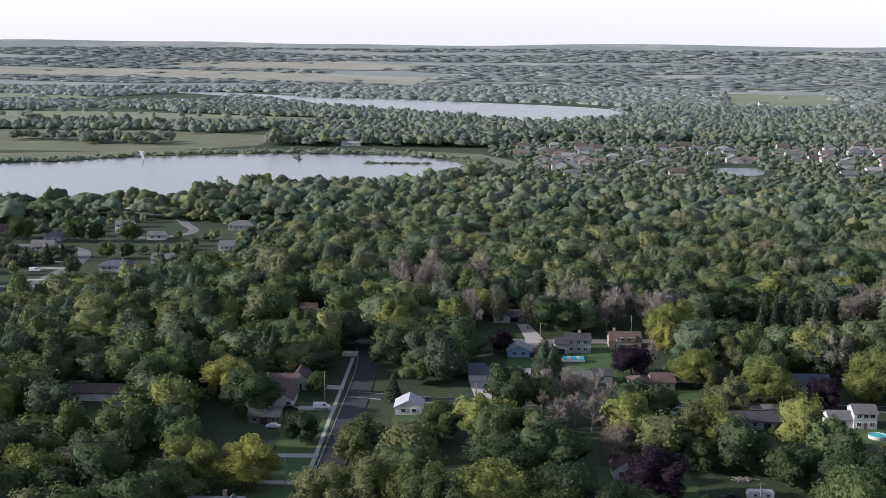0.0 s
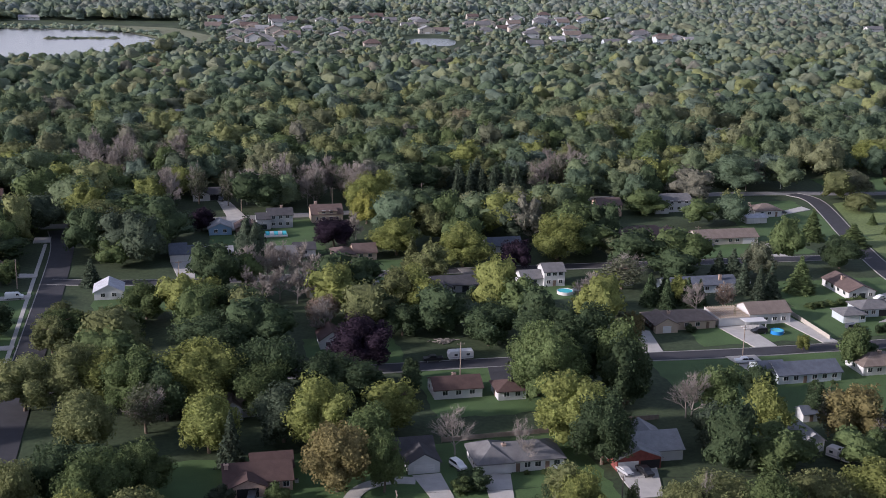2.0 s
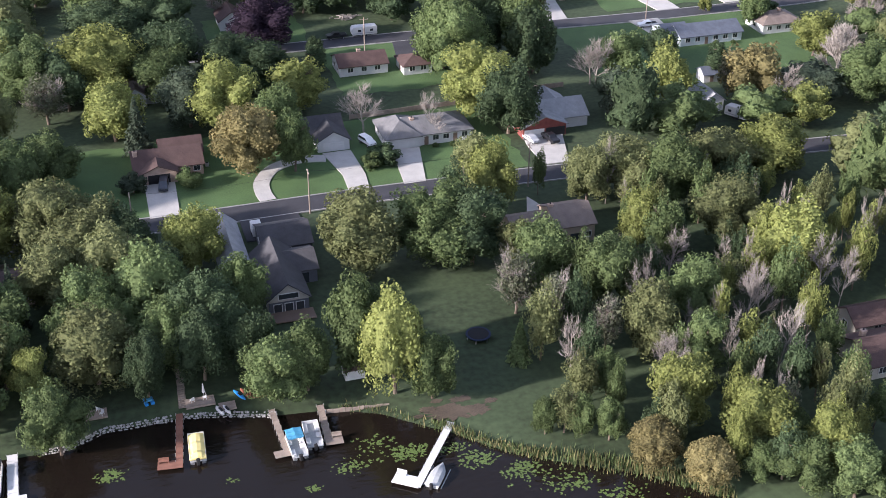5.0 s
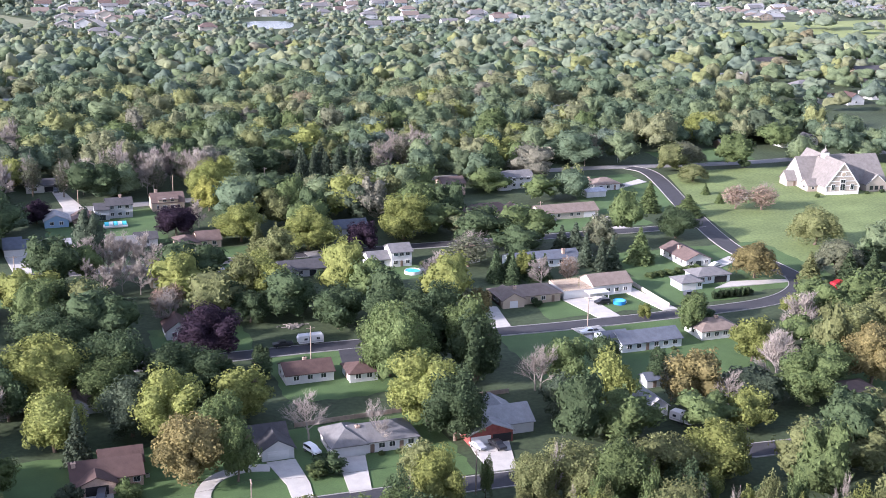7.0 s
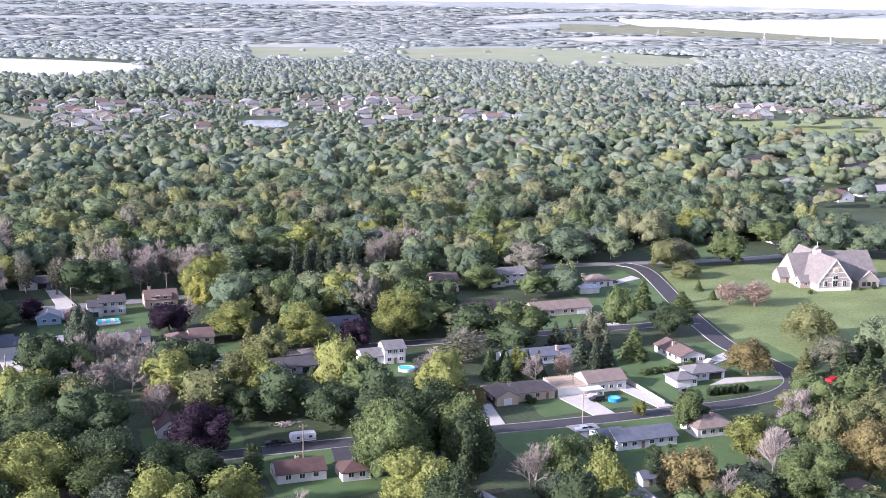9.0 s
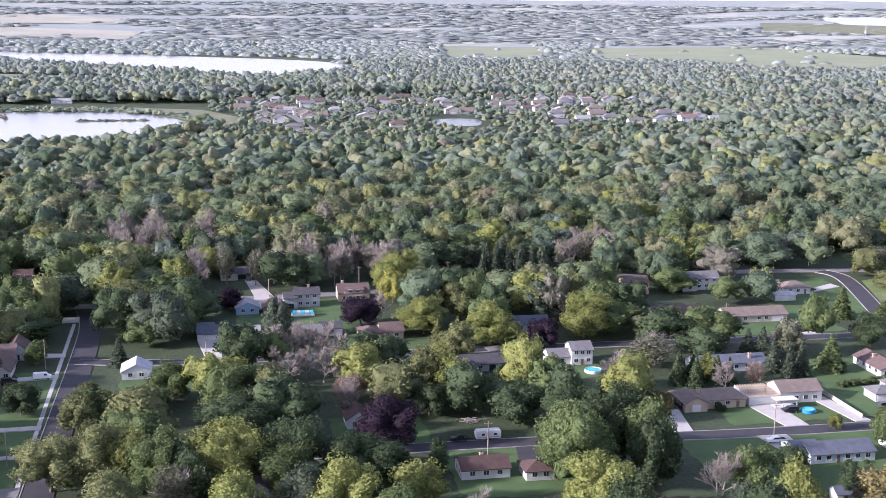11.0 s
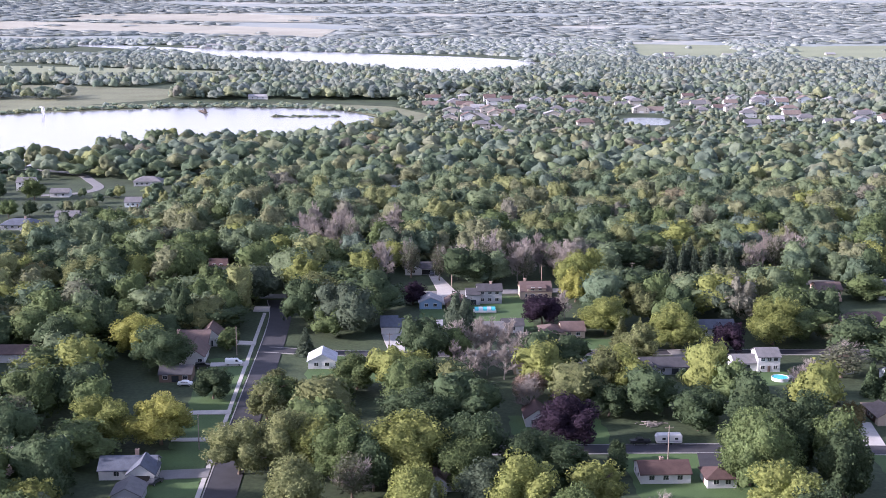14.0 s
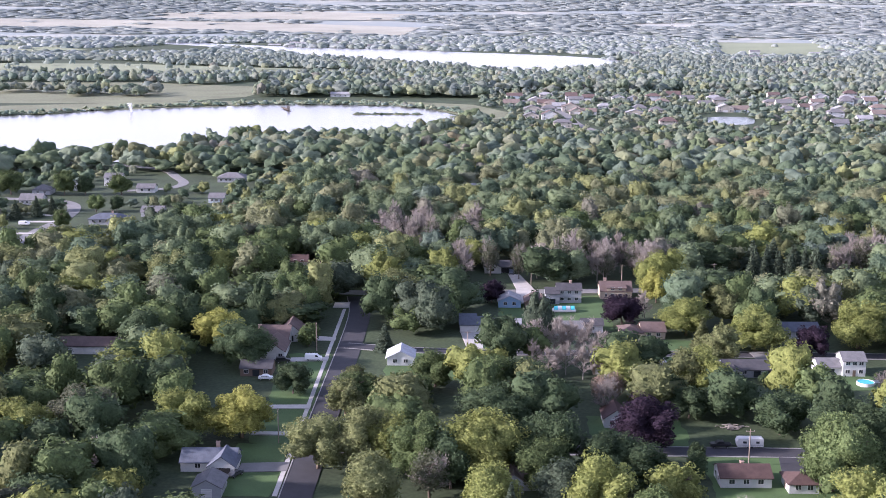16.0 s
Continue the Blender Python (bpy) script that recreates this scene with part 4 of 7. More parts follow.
# houses along the west street
house("grey-roofed house beside the west street", [(-246, 690, 13, 9, 3.0, 2.9, "x", "wwg", "w")], "grey", "grey", clear=26)
house("pale gabled house beside the west street", [(-236, 742, 9, 9, 3.2, 2.8, "y", "ww", "w")], "white", "grey", clear=26)
house("brown-roofed house beside the west street", [(-288, 752, 14, 9, 3.0, 2.6, "x", "www", "w")], "tan", "brown", clear=26)
house("small white house beyond the west street", [(-192, 736, 11, 8, 2.8, 2.0, "x", "ww", "w")], "white", "grey", clear=26)
house("tan house beside the west street", [(-255, 618, 13, 9, 2.8, 2.4, "x", "wwg", "w")], "tan", "brown", clear=26)
house("grey-roofed house beyond the gardens", [(-168, 655, 12, 9, 2.8, 2.4, "x", "www", "w")], "grey", "grey", clear=26)
house("brown house deep in the woods", [(80, 756, 15, 8, 3.0, 2.0, "x", "www", "w")], "brown", "brown", clear=36)
house("pale house deep in the woods", [(150, 718, 12, 8, 3.0, 2.0, "x", "ww", "w")], "tan", "pale", clear=30)
house("white house above the lake shore", [(-95, 985, 18, 10, 4.6, 2.8, "x", "www", "w")], "white", "grey", clear=26)
house("long building across the county road", [(300, 640, 26, 10, 3.0, 2.0, "x", "wwww", "w")], "grey", "grey", clear=36)
house("pale building at the road's end", [(480, 736, 24, 9, 3.0, 2.2, "x", "www", "w")], "grey", "pale", clear=30)
house("dark-roofed hall beside a parking lot", [(600, 735, 30, 16, 4.0, 2.0, "x", "wwww", "w")], "tan", "dark", clear=46)
for y in (586, 604, 636, 655):
    pad("driveway", [(-214.5, y), (-214.5, y + 3.2), (-232, y + 4), (-232, y + 0.8)])
pad("parking_lot", [(610, 860), (700, 870), (720, 800), (620, 790)], ASPHALT_OLD, "pale worn asphalt parking lot")

# the far estate and other far roofs
rng = random.Random(7)
for k in range(84):
    band = k % 4
    x = rng.uniform(50, 530)
    y = 1135 + 80 * band + rng.uniform(-48, 48) + 0.1 * x
    if math.hypot(x - 252, y - 1170) < 78:
        continue
    house("estate house with a shingled roof among young trees", [(x, y, rng.uniform(13, 18), 10, rng.choice((3.0, 5.0)), rng.uniform(2.6, 3.6), rng.choice(("x", "y", "hip")), "wgw", "")],
          rng.choice(("cream", "white", "white", "pale", "cream")), rng.choice(("grey", "tan", "pale", "grey", "brown", "tan")), clear=17, group="far estate houses")
for k in range(22):
    x, y = rng.uniform(700, 1000), rng.uniform(1115, 1260)
    house("far white house on the field's edge", [(x, y, rng.uniform(13, 22), 10, rng.choice((3.0, 4.6)), 2.8, rng.choice(("x", "y")), "ww", "")],
          rng.choice(("white", "white", "cream", "tan")), rng.choice(("grey", "pale", "tan")), clear=60, group="field edge houses")
for k in range(26):
    x = rng.uniform(-420, 900)
    y = rng.uniform(2650, 2850) if x < 200 else rng.uniform(1950, 2500)
    house("far pale building near the lake", [(x, y, rng.uniform(14, 30), 12, rng.choice((3.5, 5.0)), 2.6, "x", "", "")],
          rng.choice(("white", "white", "cream")), rng.choice(("grey", "pale")), clear=30, group="far shore buildings")

# ---- trees ----
TREE_RNG = np.random.default_rng(11)


def ico():
    g = (1 + 5 ** 0.5) / 2
    v = np.array([(-1, g, 0), (1, g, 0), (-1, -g, 0), (1, -g, 0), (0, -1, g), (0, 1, g), (0, -1, -g), (0, 1, -g), (g, 0, -1), (g, 0, 1), (-g, 0, -1), (-g, 0, 1)], float)
    f = np.array([(0, 11, 5), (0, 5, 1), (0, 1, 7), (0, 7, 10), (0, 10, 11), (1, 5, 9), (5, 11, 4), (11, 10, 2), (10, 7, 6), (7, 1, 8), (3, 9, 4), (3, 4, 2), (3, 2, 6), (3, 6, 8), (3, 8, 9), (4, 9, 5), (2, 4, 11), (6, 2, 10), (8, 6, 7), (9, 8, 1)])
    return v / np.linalg.norm(v[0]), f


ICO_V, ICO_F = ico()


def ball(rng, n):
    d = rng.normal(0, 1, (n, 3))
    return d / np.linalg.norm(d, axis=1, keepdims=True)


def leaf_sprays(where, out, sizes, rng, loose=0.75):
    """Small leaf sprays, one pointed triangle each, facing roughly outward."""
    n = len(where)
    nn = out + rng.normal(0, loose, (n, 3))
    nn /= np.linalg.norm(nn, axis=1, keepdims=True) + 1e-9
    u = np.cross(nn, rng.normal(0, 1, (n, 3)))
    u /= np.linalg.norm(u, axis=1, keepdims=True) + 1e-9
    v = np.cross(nn, u)
    s = sizes[:, None]
    co = np.stack([where - u * s - v * s * 0.5, where + u * s - v * s * 0.5, where + v * s], 1).reshape(-1, 3)
    return co, np.arange(n)[:, None] * 3 + (0, 1, 2)


def sphere_grid(cuts):
    """A unit icosphere, cut finer a number of times."""
    v, f = [Vector(p) for p in ICO_V], [tuple(t) for t in ICO_F]
    for _ in range(cuts):
        seen, finer = {}, []

        def middle(a, b):
            key = (min(a, b), max(a, b))
            if key not in seen:
                seen[key] = len(v)
                v.append((v[a] + v[b]).normalized())
            return seen[key]

        for a, b, c in f:
            p, q, r = middle(a, b), middle(b, c), middle(c, a)
            finer += [(a, p, r), (p, b, q), (r, q, c), (p, q, r)]
        f = finer
    return np.array([tuple(p) for p in v]), np.array(f)


GRIDS = [sphere_grid(k) for k in range(4)]


def joined(*blocks):
    """Vertices, triangles and which of them are smooth, of several blocks."""
    co, tri, smooth, base = [], [], [], 0
    for (v, f), soft in blocks:
        co.append(v)
        tri.append(f + base)
        smooth.append(np.full(len(f), soft))
        base += len(v)
    return np.concatenate(co), np.concatenate(tri), np.concatenate(smooth)


def crown_lobed(rng, leaves, size, cuts, rx=4.6, top=11.8, low=1.0, big=9, small=60, fine=0.2, loose=0.7, ragged=0.09, droop=0.0, floor=-0.8, body=0.9):
    """A full crown: large boughs, each budded with small rounded clumps, and leaf sprays all over them."""
    mid = low + (top - low) * 0.45
    heads = ball(rng, big * 4) + (0, 0, 0.22)
    heads /= np.linalg.norm(heads, axis=1, keepdims=True)
    kept = [heads[0]]
    for h in heads[1:]:
        if len(kept) < big and max(float(h @ k) for k in kept) < 0.78:
            kept.append(h)
    heads = np.array(kept)
    near = heads * rng.uniform(0.42, 0.64, (len(heads), 1))
    reach = rng.uniform(0.26, 0.4, len(heads))
    pick = rng.integers(0, len(heads), small)
    e = ball(rng, small) + heads[pick] * 0.9 + (0, 0, 0.25)
    e /= np.linalg.norm(e, axis=1, keepdims=True)
    buds = near[pick] + e * (reach[pick] * rng.uniform(0.7, 1.15, small))[:, None]
    c = np.concatenate([near, buds])
    r = np.concatenate([reach, fine * rng.uniform(0.65, 1.25, small)])

    def skin(d):
        b = d @ c.T
        disc = b * b - (c * c).sum(1)[None] + (r * r)[None]
        t = np.where(disc > 0, b + np.sqrt(np.maximum(disc, 0)), 0.0)
        k = t.argmax(1)
        far = np.clip(t[np.arange(len(d)), k], 0.34, None)
        out = d * far[:, None] - c[k]
        two = np.partition(t, -2, axis=1)
        return far, out / (np.linalg.norm(out, axis=1, keepdims=True) + 1e-9), two[:, -1] - two[:, -2]

    def stretch(p):
        q = p * np.concatenate([np.full((len(p), 2), rx), np.where(p[:, 2:] > 0, top - mid, mid - low)], 1) + (0, 0, mid)
        if droop:
            q[:, 2] -= droop * (np.hypot(q[:, 0], q[:, 1]) / rx) ** 2
        return q

    gv, gf = GRIDS[cuts]
    far = skin(gv)[0]
    gf = gf[(gv[gf][:, :, 2] > floor).any(1)]
    heart = (stretch(gv * (far * body)[:, None]), gf)
    if not leaves:
        return joined((heart, True))
    d = ball(rng, leaves * 3)
    d = d[d[:, 2] > floor]
    far, out, gap = skin(d)
    full = (gap > 0.035) | (rng.uniform(0, 1, len(d)) < 0.3)
    d, far, out = d[full][:leaves], far[full][:leaves], out[full][:leaves]
    where = stretch(d * (far * (1 + np.clip(rng.normal(0.0, ragged, len(d)), -0.16, 0.09)))[:, None])
    if droop:
        where[:, 2] -= droop * 0.5 * rng.uniform(0, 1, len(d)) * (np.hypot(where[:, 0], where[:, 1]) / rx) ** 2
    facing = out + d * 0.35 + (0, 0, 0.15)
    facing /= np.linalg.norm(facing, axis=1, keepdims=True)
    return joined((heart, True), (leaf_sprays(where, facing, size * rng.uniform(0.6, 1.3, len(d)), rng, loose), False))


def crown_thin(rng, n, size=0.3):
    d = ball(rng, n)
    where = d * rng.uniform(0.4, 1, n)[:, None] * (3.8, 3.8, 5.2) + (0, 0, 6.6)
    return joined((leaf_sprays(where, d, size * rng.uniform(0.6, 1.25, n), rng), False))


def crown_spruce(rng, n, height=12.0, wide=2.6, size=0.36):
    h = 1 - np.sqrt(rng.uniform(0, 1, n))
    tier = (h * 13) % 1.0
    r = wide * (1 - h) * (0.55 + 0.45 * (1 - tier)) * np.sqrt(rng.uniform(0.35, 1, n)) + 0.08
    a = rng.uniform(0, math.tau, n)
    spoke = 1 + 0.16 * np.sin(a * 7 + np.floor(h * 13) * 1.7)
    where = np.stack([r * spoke * np.cos(a), r * spoke * np.sin(a), 0.9 + h * (height - 0.9) - 0.25 * r], 1)
    out = np.stack([np.cos(a), np.sin(a), np.full(n, 0.8)], 1)
    return joined((leaf_sprays(where, out, size * rng.uniform(0.6, 1.2, n) * (0.6 + 0.5 * (1 - h)), rng), False))


def fill_mesh(name, co, tri, smooth, mats, slots=None):
    me = bpy.data.meshes.new(name)
    n = len(tri)
    me.vertices.add(len(co))
    me.vertices.foreach_set("co", co.ravel())
    me.loops.add(n * 3)
    me.loops.foreach_set("vertex_index", tri.ravel())
    me.polygons.add(n)
    me.polygons.foreach_set("loop_start", np.arange(n) * 3)
    for m in mats:
        me.materials.append(m)
    me.polygons.foreach_set("use_smooth", smooth)
    if slots is not None:
        me.polygons.foreach_set("material_index", slots)
    me.update(calc_edges=True)
    return me


def crown_mesh(name, made):
    return fill_mesh(name, *made, [LEAF["green"]])


def grow(bm, p, way, length, radius, depth, rng, spread=0.55, sides=5, tips=None):
    """Limbs that fork and taper."""
    q = p + way * length
    tube(bm, p, q, radius, radius * 0.66, sides if depth > 1 else 3)
    if depth == 0:
        return
    for k in range(rng.choice((2, 3)) if depth > 1 else 3):
        turn = Vector((rng.gauss(0, spread), rng.gauss(0, spread), rng.gauss(0.12, spread * 0.5)))
        grow(bm, p + way * length * rng.uniform(0.62, 1.0), (way + turn).normalized(), length * rng.uniform(0.62, 0.86), radius * 0.68, depth - 1, rng, spread, sides)


def trunk_mesh(name, seed, height, radius, limbs=True, lean=0.05):
    rng = random.Random(seed)
    bm = bmesh.new()
    p, way = Vector((0, 0, -0.2)), Vector((rng.gauss(0, lean), rng.gauss(0, lean), 1)).normalized()
    for k in range(4):
        q = p + way * height / 4
        tube(bm, p, q, radius * (1 - k * 0.2), radius * (0.8 - k * 0.2), 7)
        if limbs and k > 0:
            for j in range(3):
                a = rng.uniform(0, math.tau)
                grow(bm, q, Vector((math.cos(a) * 0.8, math.sin(a) * 0.8, 0.7)).normalized(), height * 0.16, radius * 0.3, 1, rng)
        p, way = q, (way + Vector((rng.gauss(0, lean), rng.gauss(0, lean), 0))).normalized()
    me = bpy.data.meshes.new(name)
    bm.to_mesh(me)
    bm.free()
    me.materials.append(BARK)
    return me


def bare_mesh(name, seed, spread=0.36, height=3.2, twigs=900, fat=0.03):
    """Leafless tree: forking limbs and a haze of fine twigs round them."""
    rng = random.Random(seed)
    bm = bmesh.new()
    p = Vector((0, 0, -0.2))
    way = Vector((0, 0, 1))
    for k in range(6):
        q = p + way * height * 0.5
        tube(bm, p, q, 0.17 - k * 0.024, 0.15 - k * 0.024, 6)
        for j in range(3 if k > 0 else 0):
            a = rng.uniform(0, math.tau)
            out = 0.85 - 0.08 * k
            grow(bm, q - way * rng.uniform(0, 1.2), Vector((math.cos(a) * out, math.sin(a) * out, 0.75)).normalized(), height * rng.uniform(0.5, 0.72) * (1 - 0.07 * k), 0.075 - 0.007 * k, 3 if k < 4 else 2, rng, spread, 4)
        p, way = q, (way + Vector((rng.gauss(0, 0.09), rng.gauss(0, 0.09), 0))).normalized()
    me = bpy.data.meshes.new(name)
    bm.to_mesh(me)
    bm.free()
    me.materials.append(DEAD)
    co = np.empty(len(me.vertices) * 3)
    me.vertices.foreach_get("co", co)
    co = co.reshape(-1, 3)
    high = co[co[:, 2] > 3.2]
    nr = np.random.default_rng(seed)
    root = high[nr.integers(0, len(high), twigs)] + nr.normal(0, 0.12, (twigs, 3))
    axis = root - (0, 0, 3.5)
    axis = axis / np.linalg.norm(axis, axis=1, keepdims=True) + nr.normal(0, 0.45, (twigs, 3)) + (0, 0, 0.25)
    axis /= np.linalg.norm(axis, axis=1, keepdims=True)
    side = np.cross(axis, nr.normal(0, 1, (twigs, 3)))
    side /= np.linalg.norm(side, axis=1, keepdims=True)
    tip = root + axis * nr.uniform(0.7, 1.7, (twigs, 1))
    tri = np.stack([root - side * fat, root + side * fat, tip], 1).reshape(-1, 3)
    faces = [tuple(f.vertices) for f in me.polygons] + [(len(co) + 3 * k, len(co) + 3 * k + 1, len(co) + 3 * k + 2) for k in range(twigs)]
    full = bpy.data.meshes.new(name)
    full.from_pydata(np.concatenate([co, tri]).tolist(), [], faces)
    full.materials.append(DEAD)
    return full


R = TREE_RNG
CROWNS = {
    "broad": [crown_mesh("crown_broad", crown_lobed(R, 6400, 0.195, 3, *k)) for k in ((4.9, 11.9, 0.8, 12, 60, 0.22), (5.1, 11.6, 1.0, 10, 54, 0.23), (4.8, 12.2, 0.6, 14, 66, 0.21))],
    "tall": [crown_mesh("crown_tall", crown_lobed(R, 6200, 0.185, 3, *k)) for k in ((4.6, 12.3, 0.5, 15, 66, 0.21), (4.4, 12.1, 0.7, 12, 60, 0.22))],
    "giant": [crown_mesh("crown_giant", crown_lobed(R, 10500, 0.155, 3, *k)) for k in ((4.8, 12.1, 0.9, 20, 110, 0.17), (4.9, 12.0, 0.8, 17, 100, 0.18))],
    "willow": [crown_mesh("crown_willow", crown_lobed(R, 6200, 0.185, 3, 4.8, 12.0, 3.2, 15, 66, 0.2, droop=2.4))],
    "spruce": [crown_mesh("crown_spruce", crown_spruce(R, 2600)), crown_mesh("crown_spruce", crown_spruce(R, 2600, 12.0, 3.1))],
    "column": [crown_mesh("crown_column", crown_lobed(R, 2000, 0.26, 2, 2.6, 12.1, 0.4, 13, 40, 0.25))],
    "shrub": [crown_mesh("crown_shrub", crown_lobed(R, 1200, 0.42, 2, 4.8, 11.8, 0.2, 9, 30, 0.25))],
    "sapling": [crown_mesh("crown_sapling", crown_lobed(R, 2800, 0.24, 2, *k, ragged=0.13, body=0.7)) for k in ((3.9, 12.0, 1.0, 11, 40, 0.24), (4.4, 11.8, 1.0, 13, 40, 0.24), (3.5, 12.5, 2.0, 10, 36, 0.25))],
    "sparse": [crown_mesh("crown_sparse", crown_thin(R, 1500, 0.3))],
}
COARSE = {
    "broad": [crown_mesh("crown_broad_far", crown_lobed(R, 3000, 0.27, 3, *k)) for k in ((4.9, 11.9, 0.8, 12, 50, 0.23), (5.1, 11.5, 1.0, 10, 50, 0.24))],
    "tall": [crown_mesh("crown_tall_far", crown_lobed(R, 3000, 0.26, 3, 4.6, 12.3, 0.6, 15, 56, 0.22))],
    "willow": [crown_mesh("crown_willow_far", crown_lobed(R, 3000, 0.26, 3, 4.8, 12.0, 3.0, 14, 50, 0.22, droop=2.2))],
    "spruce": [crown_mesh("crown_spruce_far", crown_spruce(R, 1500, 12.0, 2.8, 0.5))],
}
TRUNKS = [trunk_mesh("trunk", s, 8.5, 0.3) for s in (3, 5, 8)]
TRUNK_SPRUCE = trunk_mesh("trunk_spruce", 4, 11, 0.16, limbs=False, lean=0.0)
TRUNK_SHRUB = trunk_mesh("trunk_shrub", 6, 5, 0.3)
BARES = [bare_mesh("bare_branches", 21), bare_mesh("bare_branches", 22, 0.42), bare_mesh("bare_branches", 24, 0.3, 3.5)]
BARES_FAR = [bare_mesh("bare_branches_far", k, 0.42, 3.3, 1500, 0.06) for k in (31, 32, 33)]
WORDS = {"green": "green", "dark": "dark green", "olive": "olive green", "lime": "bright lime-green", "yellow": "yellowing", "amber": "amber-tinged", "blue": "blue-green", "purple": "dark purple", "grey": "grey-green", "pink": "dusty pink"}
SHAPES = {"broad": "broad-crowned leafy tree", "tall": "tall leafy tree", "willow": "drooping willow tree", "spruce": "conical spruce", "column": "slim upright tree", "shrub": "rounded leafy shrub", "sapling": "young leafy tree", "sparse": "thinning half-bare tree"}
PLACED = []


def tree(shape, x, y, h=12.0, wide=9.0, colour="green", turn=None):
    turn = R.uniform(0, 360) if turn is None else turn
    z = float(ground_z(x, y)) - 0.05
    PLACED.append((x, y, wide / 2))
    k = int(R.integers(0, 3))
    if shape == "bare":
        wide = min(wide, 0.85 * h)
        ob = thing("bare_tree", x, y, z, turn, "leafless grey-pink tree with fine branches", "tree", "neighbourhood trees")
        share("crown", (BARES_FAR if math.hypot(x, y) > 300 else BARES)[k], ob, Matrix.Diagonal((wide / 7.5, wide / 7.5, h / 12, 1)))
        return ob
    name = "shrub" if shape == "shrub" else "spruce_tree" if shape == "spruce" else "tree"
    ob = thing(name, x, y, z, turn, f"{WORDS[colour]} {SHAPES[shape]} standing in grass", "shrub" if shape == "shrub" else "tree", "neighbourhood trees")
    size = Matrix.Diagonal((wide / (5.6 if shape == "spruce" else 5.0 if shape == "column" else 9.4), wide / (5.6 if shape == "spruce" else 5.0 if shape == "column" else 9.4), h / 12, 1))
    trunk = TRUNK_SPRUCE if shape == "spruce" else TRUNK_SHRUB if shape == "shrub" else TRUNKS[k]
    share("trunk", trunk, ob, size)
    if shape == "sparse":
        share("bare_crown", BARES[k], ob, Matrix.Diagonal((wide / 8.5, wide / 8.5, h / 12.5, 1)))
    kit = COARSE if shape in COARSE and math.hypot(x, y) > 262 and wide < 14.5 else CROWNS
    shape = "giant" if wide >= 17 and shape in ("broad", "tall") else shape
    crown = share("crown", kit[shape][k % len(kit[shape])], ob, size)
    crown.material_slots[0].link = "OBJECT"
    crown.material_slots[0].material = LEAF[colour]
    return ob


# trees that stand out, by shape and leaf colour: x, y, height, spread
for x, y, h, w in ((-24.6, 299.6, 16, 16.1), (-2.7, 207.3, 15, 16.1), (-8.5, 195.3, 14, 12.3), (45.7, 195, 16, 16.7), (-19.7, 173.8, 14, 10.4), (85.1, 153.7, 14, 10.4), (75.2, 216.1, 14, 10.5), (97, 207.5, 13, 10), (106, 208, 13, 14.5), (125.3, 207, 13, 15), (116, 181.5, 15, 13.3), (85, 391.6, 13, 13.3), (220.7, 266.2, 13, 18.2), (-36.9, 298.1, 14, 16.1), (-25.1, 451.4, 18, 20), (-118, 485.6, 17, 20),):
    tree("broad", x, y, h, w, "olive")
for x, y, h, w in ((-10.2, 290.2, 17, 17), (-15.4, 240.8, 14, 12.1), (-7.6, 244.7, 13, 11.1), (131.9, 265.4, 14, 11.6), (60.3, 193.6, 16, 17.9), (23.2, 159.5, 12, 10.5), (28.3, 160.5, 12, 9), (46.8, 152.5, 12, 8), (37.5, 163, 18, 11), (-10.4, 156.3, 13, 9.5), (-22.6, 163.0, 13, 10), (-18.1, 174.9, 13, 9), (-7.3, 177.4, 12, 8.6), (93.5, 123.8, 9, 6.6), (97.4, 159.7, 13, 10), (91, 146.7, 12, 8.5), (112.3, 200.2, 16, 12.8), (76.6, 180.3, 13, 11.3), (85.4, 170.5, 14, 11.1), (111.2, 282.6, 20, 14.7), (91, 286.5, 20, 16), (183.6, 235.8, 15, 17.5), (-31.5, 349, 10, 12.5), (-8.4, 366.1, 11, 14.8), (19.6, 285.3, 14, 15.4),):
    tree("broad", x, y, h, w, "green")
for x, y, h, w in ((4.9, 290.5, 18, 20), (31.5, 263.4, 17, 15.7), (49.7, 271.1, 13, 13.6), (90, 254.4, 18, 19.9), (16.2, 203.4, 13, 11.7), (-13.7, 168.6, 11, 6.5), (81.3, 135, 13, 9.7), (89.3, 125.6, 13, 10.4), (97.2, 118.7, 12, 7.8), (120.7, 167.6, 16, 13.9), (77.5, 211, 15, 10), (140.2, 208.2, 13, 16), (79.4, 425.9, 14, 18.4), (135.7, 410.7, 17, 20), (99.6, 407.5, 15, 20), (341.4, 548.2, 15, 20), (161, 228, 10, 11), (71.2, 360.9, 15, 17.5), (-75.5, 319.7, 14, 17.4), (-114.8, 306.7, 15, 17.4), (3.2, 292.4, 17, 19.9), (-18.3, 298.5, 14, 14.6),):
    tree("broad", x, y, h, w, "lime")
for x, y, h, w in ((-105.3, 275.5, 13, 10.1), (-79.7, 265.5, 13, 12.3), (9.2, 376.1, 10, 12.6),):
    tree("broad", x, y, h, w, "lime")
